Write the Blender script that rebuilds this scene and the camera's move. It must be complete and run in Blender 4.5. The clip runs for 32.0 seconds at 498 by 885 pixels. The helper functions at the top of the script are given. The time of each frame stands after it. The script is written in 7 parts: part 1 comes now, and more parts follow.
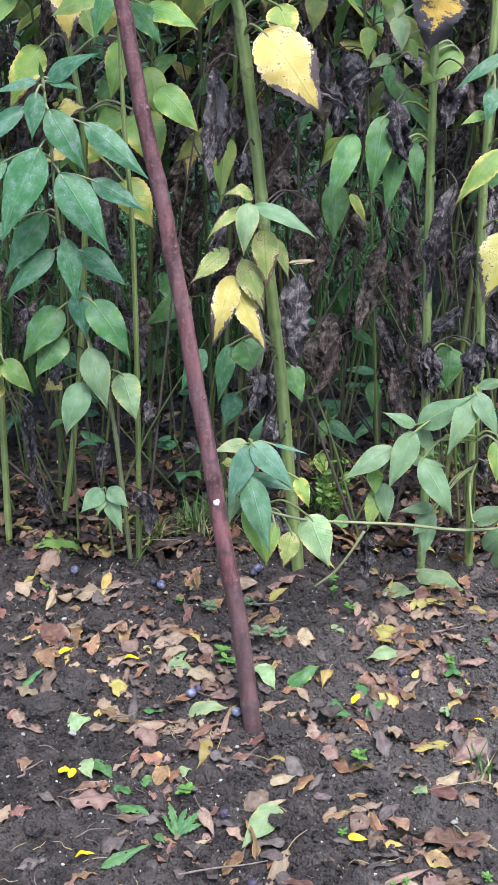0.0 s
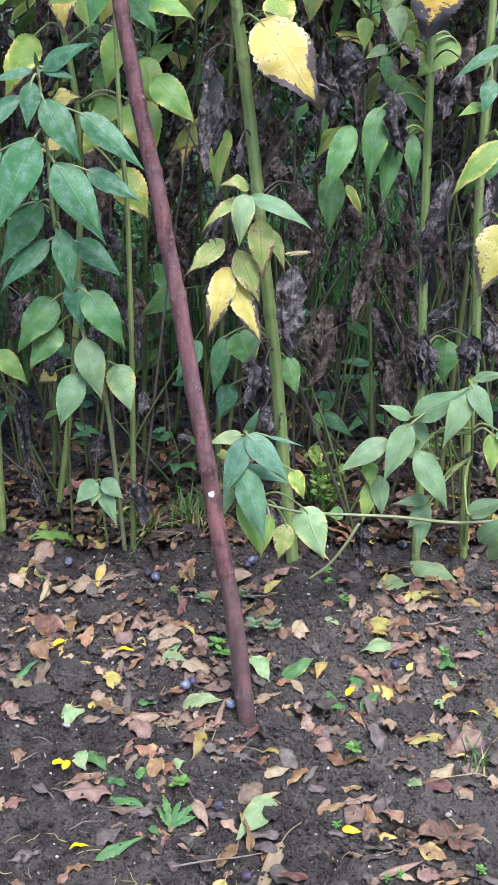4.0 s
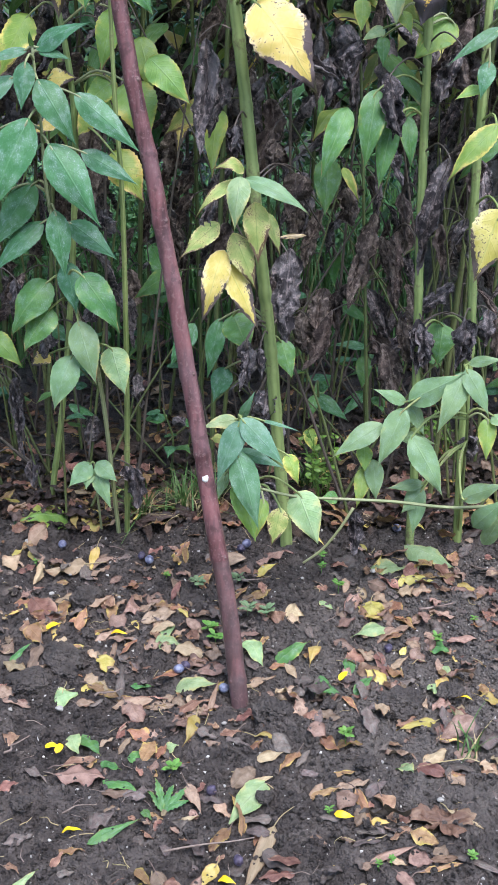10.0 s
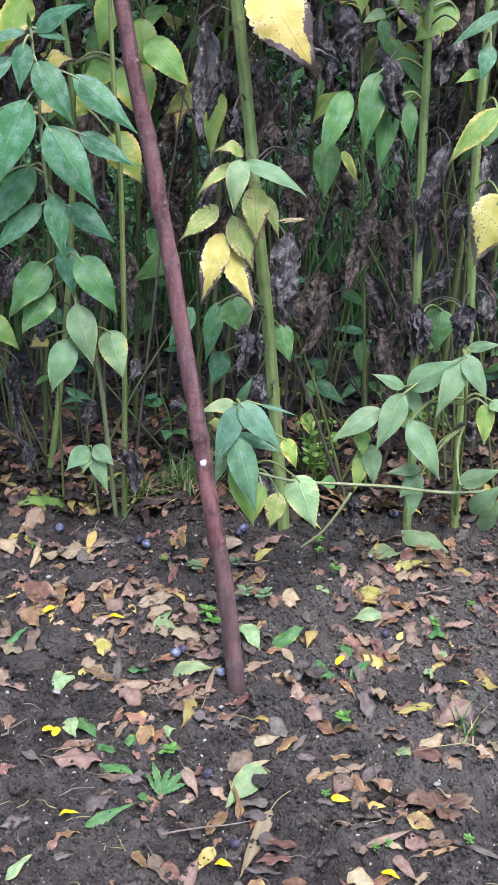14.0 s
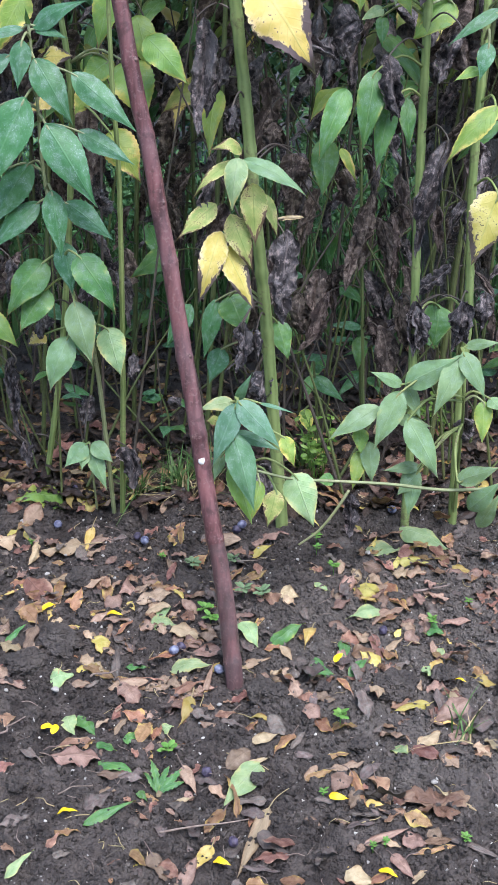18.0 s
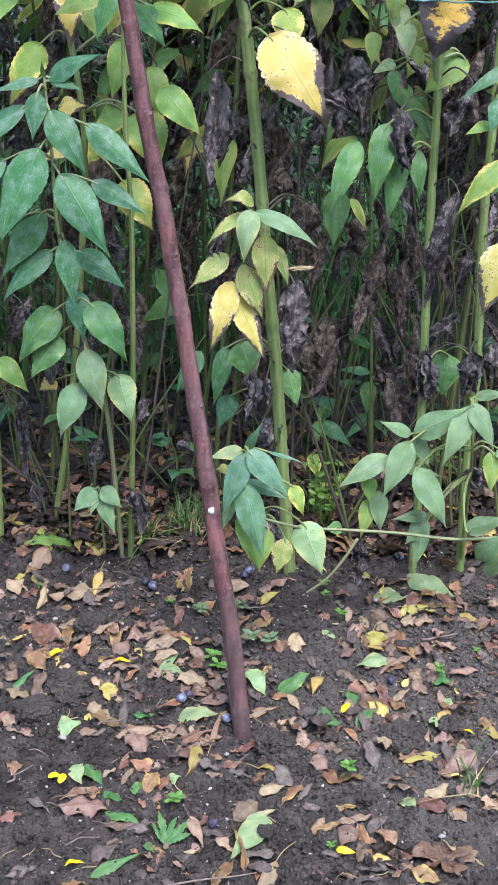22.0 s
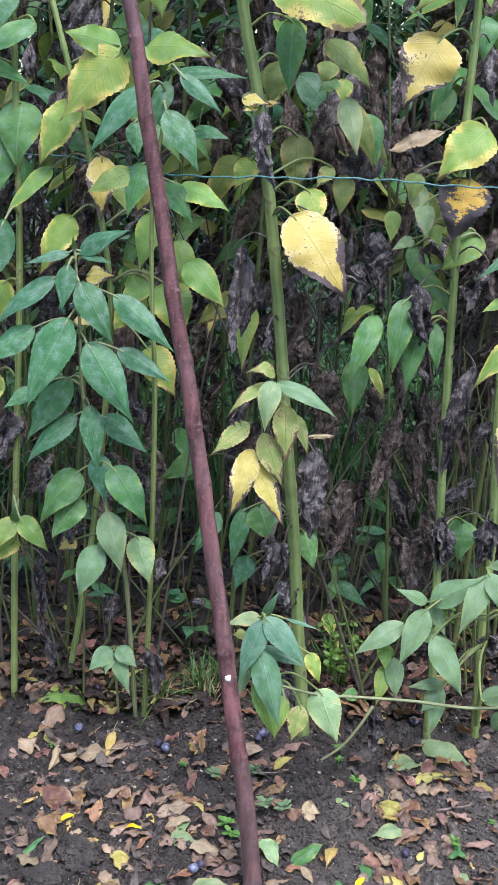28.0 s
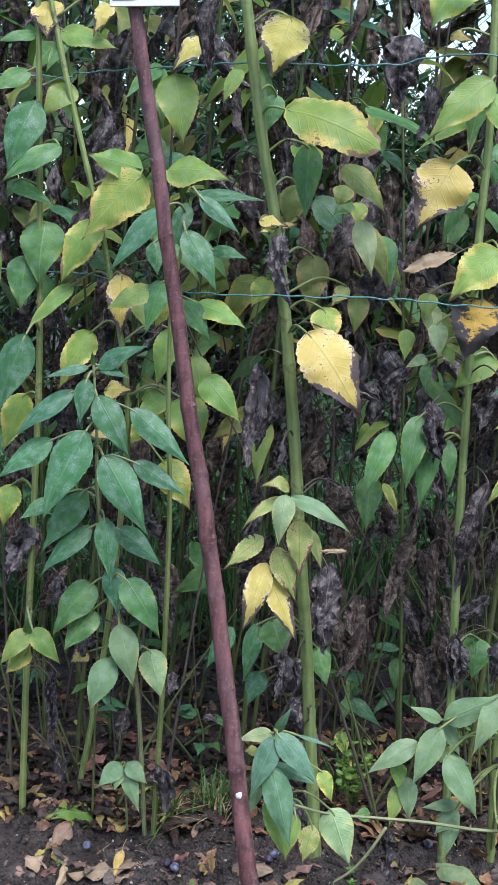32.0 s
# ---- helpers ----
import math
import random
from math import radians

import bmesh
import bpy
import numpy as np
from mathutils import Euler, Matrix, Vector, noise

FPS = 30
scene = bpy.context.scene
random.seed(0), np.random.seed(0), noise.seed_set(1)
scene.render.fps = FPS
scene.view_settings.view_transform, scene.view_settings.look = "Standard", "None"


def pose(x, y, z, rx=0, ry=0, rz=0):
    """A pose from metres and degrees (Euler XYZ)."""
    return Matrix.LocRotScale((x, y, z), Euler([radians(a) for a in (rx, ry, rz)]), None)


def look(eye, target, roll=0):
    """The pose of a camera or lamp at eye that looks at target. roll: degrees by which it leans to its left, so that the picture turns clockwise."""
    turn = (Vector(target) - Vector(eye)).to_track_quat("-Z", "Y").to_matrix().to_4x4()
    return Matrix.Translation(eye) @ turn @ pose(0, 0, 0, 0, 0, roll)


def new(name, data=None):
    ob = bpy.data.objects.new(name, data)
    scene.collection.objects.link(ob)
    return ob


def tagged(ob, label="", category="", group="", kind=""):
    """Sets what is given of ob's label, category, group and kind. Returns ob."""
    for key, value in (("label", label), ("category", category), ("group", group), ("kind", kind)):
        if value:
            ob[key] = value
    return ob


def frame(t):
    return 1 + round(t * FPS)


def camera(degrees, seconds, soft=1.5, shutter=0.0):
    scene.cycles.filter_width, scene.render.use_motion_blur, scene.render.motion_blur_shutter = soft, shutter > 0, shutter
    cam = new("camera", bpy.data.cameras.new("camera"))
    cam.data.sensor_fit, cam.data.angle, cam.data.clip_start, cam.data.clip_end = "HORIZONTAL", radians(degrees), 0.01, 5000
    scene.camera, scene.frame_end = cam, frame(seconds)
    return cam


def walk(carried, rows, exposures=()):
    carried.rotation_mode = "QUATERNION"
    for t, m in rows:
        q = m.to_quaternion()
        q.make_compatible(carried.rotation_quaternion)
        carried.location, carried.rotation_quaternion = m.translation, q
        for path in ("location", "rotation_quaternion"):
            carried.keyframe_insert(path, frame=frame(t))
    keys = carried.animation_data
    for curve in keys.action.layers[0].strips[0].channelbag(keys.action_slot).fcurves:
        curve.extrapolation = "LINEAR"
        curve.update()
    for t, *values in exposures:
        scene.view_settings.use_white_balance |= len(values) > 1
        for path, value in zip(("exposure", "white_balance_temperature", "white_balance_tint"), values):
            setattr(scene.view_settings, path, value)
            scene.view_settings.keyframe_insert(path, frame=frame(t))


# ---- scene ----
EXPOSURE, SKY, SUN = 1.58, 0.125, 1.97
# ---- camera: hand-held, tilting down and then up ----
cam = camera(22.0, 32.0, soft=1.5)
PATH = [
    (0.0, 0.0001, -2.1918, 1.3421, -20.00, -0.00, 0.00),
    (0.5, -0.0029, -2.1898, 1.3448, -20.14, -0.12, -0.13),
    (1.0, -0.0025, -2.1881, 1.3446, -20.28, -0.16, -0.15),
    (1.5, -0.0003, -2.1896, 1.3438, -20.32, -0.26, -0.17),
    (2.0, -0.0024, -2.1861, 1.3406, -20.30, -0.24, -0.26),
    (2.5, -0.0025, -2.1881, 1.3441, -20.37, -0.27, -0.25),
    (3.0, -0.0035, -2.1863, 1.3446, -20.41, -0.28, -0.28),
    (3.5, -0.0038, -2.1852, 1.3435, -20.42, -0.28, -0.24),
    (5.5, -0.0037, -2.1835, 1.3418, -20.49, -0.25, -0.20),
    (6.0, 0.0003, -2.1810, 1.3443, -20.53, -0.23, -0.15),
    (6.5, 0.0002, -2.1827, 1.3441, -20.52, -0.25, -0.14),
    (7.0, -0.0021, -2.1822, 1.3402, -20.49, -0.24, -0.16),
    (7.5, 0.0004, -2.1817, 1.3444, -20.55, -0.23, -0.17),
    (8.0, -0.0003, -2.1806, 1.3435, -20.58, -0.22, -0.15),
    (8.5, -0.0055, -2.1769, 1.3478, -20.82, -0.30, -0.20),
    (9.0, -0.0012, -2.1769, 1.3449, -20.89, -0.37, -0.20),
    (9.5, 0.0001, -2.1753, 1.3464, -21.16, -0.51, -0.25),
    (10.0, -0.0015, -2.1745, 1.3503, -21.38, -0.59, -0.32),
    (10.5, -0.0031, -2.1734, 1.3495, -21.53, -0.68, -0.35),
    (11.0, -0.0068, -2.1749, 1.3448, -21.54, -0.71, -0.38),
    (11.5, -0.0102, -2.1746, 1.3483, -21.61, -0.78, -0.46),
    (12.0, -0.0046, -2.1716, 1.3446, -21.73, -0.79, -0.38),
    (12.5, -0.0015, -2.1695, 1.3512, -22.01, -0.83, -0.36),
    (13.0, 0.0006, -2.1730, 1.3454, -21.92, -0.84, -0.34),
    (13.5, -0.0040, -2.1723, 1.3486, -22.07, -0.85, -0.39),
    (14.0, -0.0067, -2.1715, 1.3485, -22.07, -0.90, -0.42),
    (14.5, -0.0050, -2.1706, 1.3512, -22.23, -0.86, -0.40),
    (16.5, -0.0058, -2.1683, 1.3603, -22.44, -0.92, -0.48),
    (17.0, -0.0103, -2.1660, 1.3622, -22.55, -0.96, -0.53),
    (17.5, -0.0051, -2.1671, 1.3625, -22.42, -0.92, -0.46),
    (18.0, -0.0072, -2.1673, 1.3649, -22.54, -0.95, -0.49),
    (18.5, -0.0088, -2.1652, 1.3660, -22.57, -0.91, -0.52),
    (19.0, -0.0095, -2.1676, 1.3644, -22.53, -0.94, -0.51),
    (19.5, -0.0120, -2.1655, 1.3673, -22.61, -0.92, -0.51),
    (20.0, -0.0079, -2.1674, 1.3674, -22.61, -0.86, -0.47),
    (20.5, -0.0102, -2.1672, 1.3704, -22.64, -0.92, -0.50),
    (21.0, -0.0113, -2.1629, 1.3833, -22.75, -0.90, -0.52),
    (21.5, -0.0194, -2.1600, 1.3943, -22.10, -1.23, -0.43),
    (22.0, -0.0210, -2.1600, 1.4097, -21.36, -1.37, -0.17),
    (22.5, -0.0249, -2.1629, 1.4194, -20.81, -1.53, 0.00),
    (23.0, -0.0292, -2.1626, 1.4250, -20.39, -1.66, 0.06),
    (23.5, -0.0249, -2.1644, 1.4287, -19.73, -1.77, 0.20),
    (24.0, -0.0283, -2.1642, 1.4347, -19.19, -1.95, 0.22),
    (24.5, -0.0287, -2.1671, 1.4392, -18.49, -2.10, 0.24),
    (25.0, -0.0310, -2.1657, 1.4446, -17.73, -2.14, 0.29),
    (25.5, -0.0362, -2.1732, 1.4432, -16.85, -2.10, 0.22),
    (27.5, -0.0459, -2.1625, 1.4897, -15.82, -2.25, 0.50),
    (28.0, -0.0455, -2.1661, 1.4901, -15.62, -2.26, 0.50),
    (28.5, -0.0461, -2.1644, 1.4900, -15.55, -2.28, 0.56),
    (29.0, -0.0470, -2.1656, 1.4904, -15.37, -2.39, 0.58),
    (29.5, -0.0467, -2.1641, 1.4904, -14.99, -2.39, 0.65),
    (30.0, -0.0475, -2.1659, 1.4896, -14.63, -2.56, 0.67),
    (30.5, -0.0465, -2.1715, 1.4893, -13.77, -2.65, 0.77),
    (31.0, -0.0451, -2.1756, 1.4895, -12.83, -2.63, 0.97),
    (31.5, -0.0442, -2.1790, 1.4890, -11.83, -2.63, 1.17),
    (32.0, -0.0436, -2.1854, 1.4888, -10.44, -2.72, 1.30),
]

walk(cam, [(t, pose(x, y, z, 90 + pitch, roll, yaw)) for t, x, y, z, pitch, roll, yaw in PATH], exposures=[(0.0, EXPOSURE), (21.0, EXPOSURE), (25.5, EXPOSURE - 0.1), (29.0, EXPOSURE - 0.16), (31.0, EXPOSURE - 0.22), (32.0, EXPOSURE - 0.36)])

# ---- light: an overcast autumn day ----
world = bpy.data.worlds.new("overcast_sky")
scene.world = world
world.use_nodes = True
wn = world.node_tree.nodes
sky = wn.new("ShaderNodeTexSky")
sky.sky_type, sky.sun_disc = "NISHITA", False
sky.sun_elevation, sky.sun_rotation = radians(62), radians(159)
sky.air_density, sky.dust_density, sky.ozone_density = 1.0, 1.2, 1.5
wn["Background"].inputs["Strength"].default_value = SKY
world.node_tree.links.new(sky.outputs["Color"], wn["Background"].inputs["Color"])
sun = new("sun", bpy.data.lights.new("sun", "SUN"))
sun.data.energy, sun.data.angle, sun.data.color = SUN, radians(38), (0.925, 0.925, 1.0)
sun.matrix_world = look((0.88, -2.25, 4.6), (0, 0, 0))


# ---- materials ----
class Nodes:
    """A short hand for node materials."""

    def __init__(self, name):
        self.mat = bpy.data.materials.new(name)
        self.mat.use_nodes = True
        self.tree = self.mat.node_tree
        self.bsdf = self.tree.nodes["Principled BSDF"]
        self.out = self.tree.nodes["Material Output"]

    def node(self, kind, **values):
        n = self.tree.nodes.new("ShaderNode" + kind)
        for key, value in values.items():
            setattr(n, key, value)
        return n

    def link(self, a, b):
        self.tree.links.new(a, b)

    def put(self, socket, value):
        if isinstance(value, (int, float)):
            socket.default_value = value
        elif isinstance(value, tuple):
            socket.default_value = (*value, 1.0)[: len(socket.default_value)]
        else:
            self.link(value, socket)

    def math(self, op, a, b=0.0, clamp=False):
        n = self.node("Math", operation=op, use_clamp=clamp)
        self.put(n.inputs[0], a)
        self.put(n.inputs[1], b)
        return n.outputs[0]

    def step(self, value, low, high):
        n = self.node("MapRange", clamp=True)
        n.interpolation_type = "SMOOTHSTEP"
        self.put(n.inputs[0], value)
        self.put(n.inputs[1], low)
        self.put(n.inputs[2], high)
        return n.outputs[0]

    def mix(self, factor, a, b):
        n = self.node("Mix", data_type="RGBA")
        self.put(n.inputs[0], factor)
        self.put(n.inputs[6], a)
        self.put(n.inputs[7], b)
        return n.outputs[2]

    def noise(self, scale, detail=3.0, where=None, rough=0.55, shift=None):
        n = self.node("TexNoise")
        n.inputs["Scale"].default_value = scale
        n.inputs["Detail"].default_value = detail
        n.inputs["Roughness"].default_value = rough
        spot = self.node("TexCoord").outputs["Object"] if where is None else where
        if shift is not None:
            add = self.node("VectorMath", operation="ADD")
            self.link(spot, add.inputs[0])
            self.link(shift, add.inputs[1])
            spot = add.outputs[0]
        self.link(spot, n.inputs["Vector"])
        return n.outputs["Fac"]

    def each(self):
        """A number of its own for every object and every loose piece."""
        return self.math("FRACT", self.math("ADD", self.node("ObjectInfo").outputs["Random"], self.node("NewGeometry").outputs["Random Per Island"]))

    def bump(self, height, strength, distance):
        n = self.node("Bump")
        n.inputs["Strength"].default_value = strength
        n.inputs["Distance"].default_value = distance
        self.link(height, n.inputs["Height"])
        self.link(n.outputs[0], self.bsdf.inputs["Normal"])
        return n.outputs[0]

    def hue(self, colour, by_hue=0.03, by_value=0.3):
        """Small shifts of hue and value from piece to piece."""
        r = self.each()
        n = self.node("HueSaturation")
        self.link(self.math("ADD", self.math("MULTIPLY", self.math("SUBTRACT", r, 0.5), by_hue), 0.5), n.inputs["Hue"])
        r2 = self.math("FRACT", self.math("MULTIPLY", r, 7.31))
        self.link(self.math("ADD", self.math("MULTIPLY", self.math("SUBTRACT", r2, 0.5), by_value), 1.0), n.inputs["Value"])
        self.put(n.inputs["Color"], colour)
        return n.outputs[0]


def blade_material(name, base, light, vein, second, patch, edge, rim, speck=0.0, rough=0.5, through_light=0.3, vein_width=0.03, vein_count=9.0, spots=0.0, vein_depth=0.32, by_hue=0.035, by_value=0.35):
    """A leaf: base and light green tissue, lateral veins, a second colour in patches, a dead rim, pale mildew specks."""
    m = Nodes(name)
    uv = m.node("UVMap").outputs[0]
    sep = m.node("SeparateXYZ")
    m.link(uv, sep.inputs[0])
    u, v = sep.outputs[0], sep.outputs[1]
    side = m.math("ABSOLUTE", m.math("SUBTRACT", m.math("MULTIPLY", v, 2.0), 1.0))
    shift = m.node("CombineXYZ")
    r = m.each()
    m.link(m.math("MULTIPLY", r, 37.0), shift.inputs[0])
    m.link(m.math("MULTIPLY", r, 91.0), shift.inputs[1])
    shift = shift.outputs[0]
    # a blade is about twice as long as wide
    even = m.node("Mapping")
    even.inputs["Scale"].default_value = (2.1, 1.0, 1.0)
    m.link(uv, even.inputs[0])
    even = even.outputs[0]
    broad = m.noise(1.9, 4.0, even, 0.6, shift)
    fine = m.noise(9.0, 4.0, even, 0.6, shift)
    grit = m.noise(30.0, 3.0, even, 0.6, shift)
    # midrib and side veins that curve towards the tip
    rib = m.math("SUBTRACT", 1.0, m.step(side, vein_width * 0.5, vein_width * 2.2))
    slant = m.math("SUBTRACT", m.math("MULTIPLY", u, vein_count), m.math("MULTIPLY", m.math("POWER", side, 0.8), vein_count * 0.25))
    wave = m.math("ABSOLUTE", m.math("SUBTRACT", m.math("FRACT", m.math("ADD", slant, m.math("MULTIPLY", fine, 0.35))), 0.5))
    ribs = m.math("MULTIPLY", m.math("SUBTRACT", 1.0, m.step(wave, 0.02, 0.11)), vein_depth)
    veins = m.math("MAXIMUM", rib, ribs)
    col = m.mix(m.step(broad, 0.35, 0.68), base, light)
    col = m.mix(m.math("MULTIPLY", fine, 0.3), col, tuple(c * 0.6 for c in base))
    if patch > 0:
        # patches spread from the margin and the tip, between the veins
        spread = m.math("ADD", m.math("MULTIPLY", m.math("POWER", side, 1.5), 0.48), m.math("MULTIPLY", u, 0.20))
        spread = m.math("ADD", spread, m.math("MULTIPLY", m.math("SUBTRACT", broad, 0.5), 1.25))
        spread = m.math("SUBTRACT", spread, m.math("MULTIPLY", veins, 0.16))
        col = m.mix(m.step(spread, 0.52 - patch, 0.92 - patch), col, second)
    col = m.mix(m.math("MULTIPLY", veins, 0.42), col, vein)
    if edge > 0:
        dead = m.math("ADD", m.math("MULTIPLY", side, 0.44), m.math("MULTIPLY", m.math("POWER", u, 2.0), 0.64))
        dead = m.math("ADD", dead, m.math("MULTIPLY", m.math("SUBTRACT", fine, 0.5), 0.5))
        dead = m.math("ADD", dead, m.math("MULTIPLY", m.math("SUBTRACT", broad, 0.5), 0.95))
        col = m.mix(m.step(dead, 0.86 - edge, 0.93 - edge), col, rim)
    if spots > 0:
        fleck = m.noise(20.0, 2.0, even, 0.5, shift)
        near = m.math("ADD", m.math("MULTIPLY", side, 0.10), m.math("MULTIPLY", m.math("SUBTRACT", broad, 0.5), 0.8))
        col = m.mix(m.step(m.math("ADD", fleck, near), 0.78 - spots, 0.82 - spots), col, rim)
    if speck > 0:
        # mildew: a thin bloom in clouds, and small white flecks crowded inside them
        cloud = m.step(m.noise(3.2, 3.0, even, 0.6, shift), 0.42, 0.66)
        dust = m.math("MULTIPLY", cloud, speck * 0.45)
        col = m.mix(dust, col, (0.30, 0.42, 0.38))
        fleck = m.math("MULTIPLY", m.step(m.math("ADD", grit, m.math("MULTIPLY", cloud, 0.10)), 0.60, 0.76), min(1.0, speck * 1.1))
        col = m.mix(fleck, col, (0.36, 0.47, 0.42))
    col = m.hue(col, by_hue, by_value)
    m.put(m.bsdf.inputs["Base Color"], col)
    m.put(m.bsdf.inputs["Roughness"], m.math("ADD", m.math("MULTIPLY", fine, 0.25), rough - 0.1))
    m.bsdf.inputs["Specular IOR Level"].default_value = 0.35
    height = m.math("ADD", m.math("MULTIPLY", veins, -0.8), m.math("MULTIPLY", fine, 0.5))
    normal = m.bump(height, 0.4 if through_light > 0.1 else 0.5, 0.003 if through_light > 0.1 else 0.006)
    if through_light > 0:
        t = m.node("BsdfTranslucent")
        m.put(t.inputs["Color"], m.mix(0.35, col, (0.35, 0.45, 0.05)))
        m.link(normal, t.inputs["Normal"])
        s = m.node("MixShader")
        s.inputs[0].default_value = through_light
        m.link(m.bsdf.outputs[0], s.inputs[1])
        m.link(t.outputs[0], s.inputs[2])
        m.link(s.outputs[0], m.out.inputs["Surface"])
    return m.mat


def withered_material(name, dark, mid, pale, margin):
    """A shrivelled leaf: charred-looking tissue, mid grey bloom, pale grit on the ridges and a dry pale margin."""
    m = Nodes(name)
    sep = m.node("SeparateXYZ")
    m.link(m.node("UVMap").outputs[0], sep.inputs[0])
    side = m.math("ABSOLUTE", m.math("SUBTRACT", m.math("MULTIPLY", sep.outputs[1], 2.0), 1.0))
    r = m.each()
    shift = m.node("CombineXYZ")
    m.link(m.math("MULTIPLY", r, 37.0), shift.inputs[0])
    m.link(m.math("MULTIPLY", r, 91.0), shift.inputs[1])
    shift = shift.outputs[0]
    broad, mids, fine = m.noise(22.0, 4.0, None, 0.6, shift), m.noise(75.0, 4.0, None, 0.65, shift), m.noise(330.0, 4.0, None, 0.7, shift)
    col = m.mix(m.step(m.math("ADD", m.math("MULTIPLY", broad, 0.6), m.math("MULTIPLY", mids, 0.4)), 0.43, 0.58), dark, mid)
    col = m.mix(m.math("MULTIPLY", m.step(m.math("ADD", mids, m.math("MULTIPLY", fine, 0.6)), 0.82, 0.98), 0.8), col, pale)
    col = m.mix(m.math("MULTIPLY", m.step(m.math("ADD", side, m.math("MULTIPLY", m.math("SUBTRACT", mids, 0.5), 0.8)), 0.90, 1.10), 0.5), col, margin)
    rib = m.math("SUBTRACT", 1.0, m.step(side, 0.02, 0.09))
    col = m.mix(m.math("MULTIPLY", rib, 0.3), col, pale)
    m.put(m.bsdf.inputs["Base Color"], m.hue(col, 0.03, 0.7))
    m.bsdf.inputs["Roughness"].default_value = 0.85
    m.bsdf.inputs["Specular IOR Level"].default_value = 0.2
    m.bump(m.math("ADD", m.math("ADD", mids, m.math("MULTIPLY", fine, 0.7)), m.math("MULTIPLY", rib, 0.5)), 1.0, 0.007)
    return m.mat


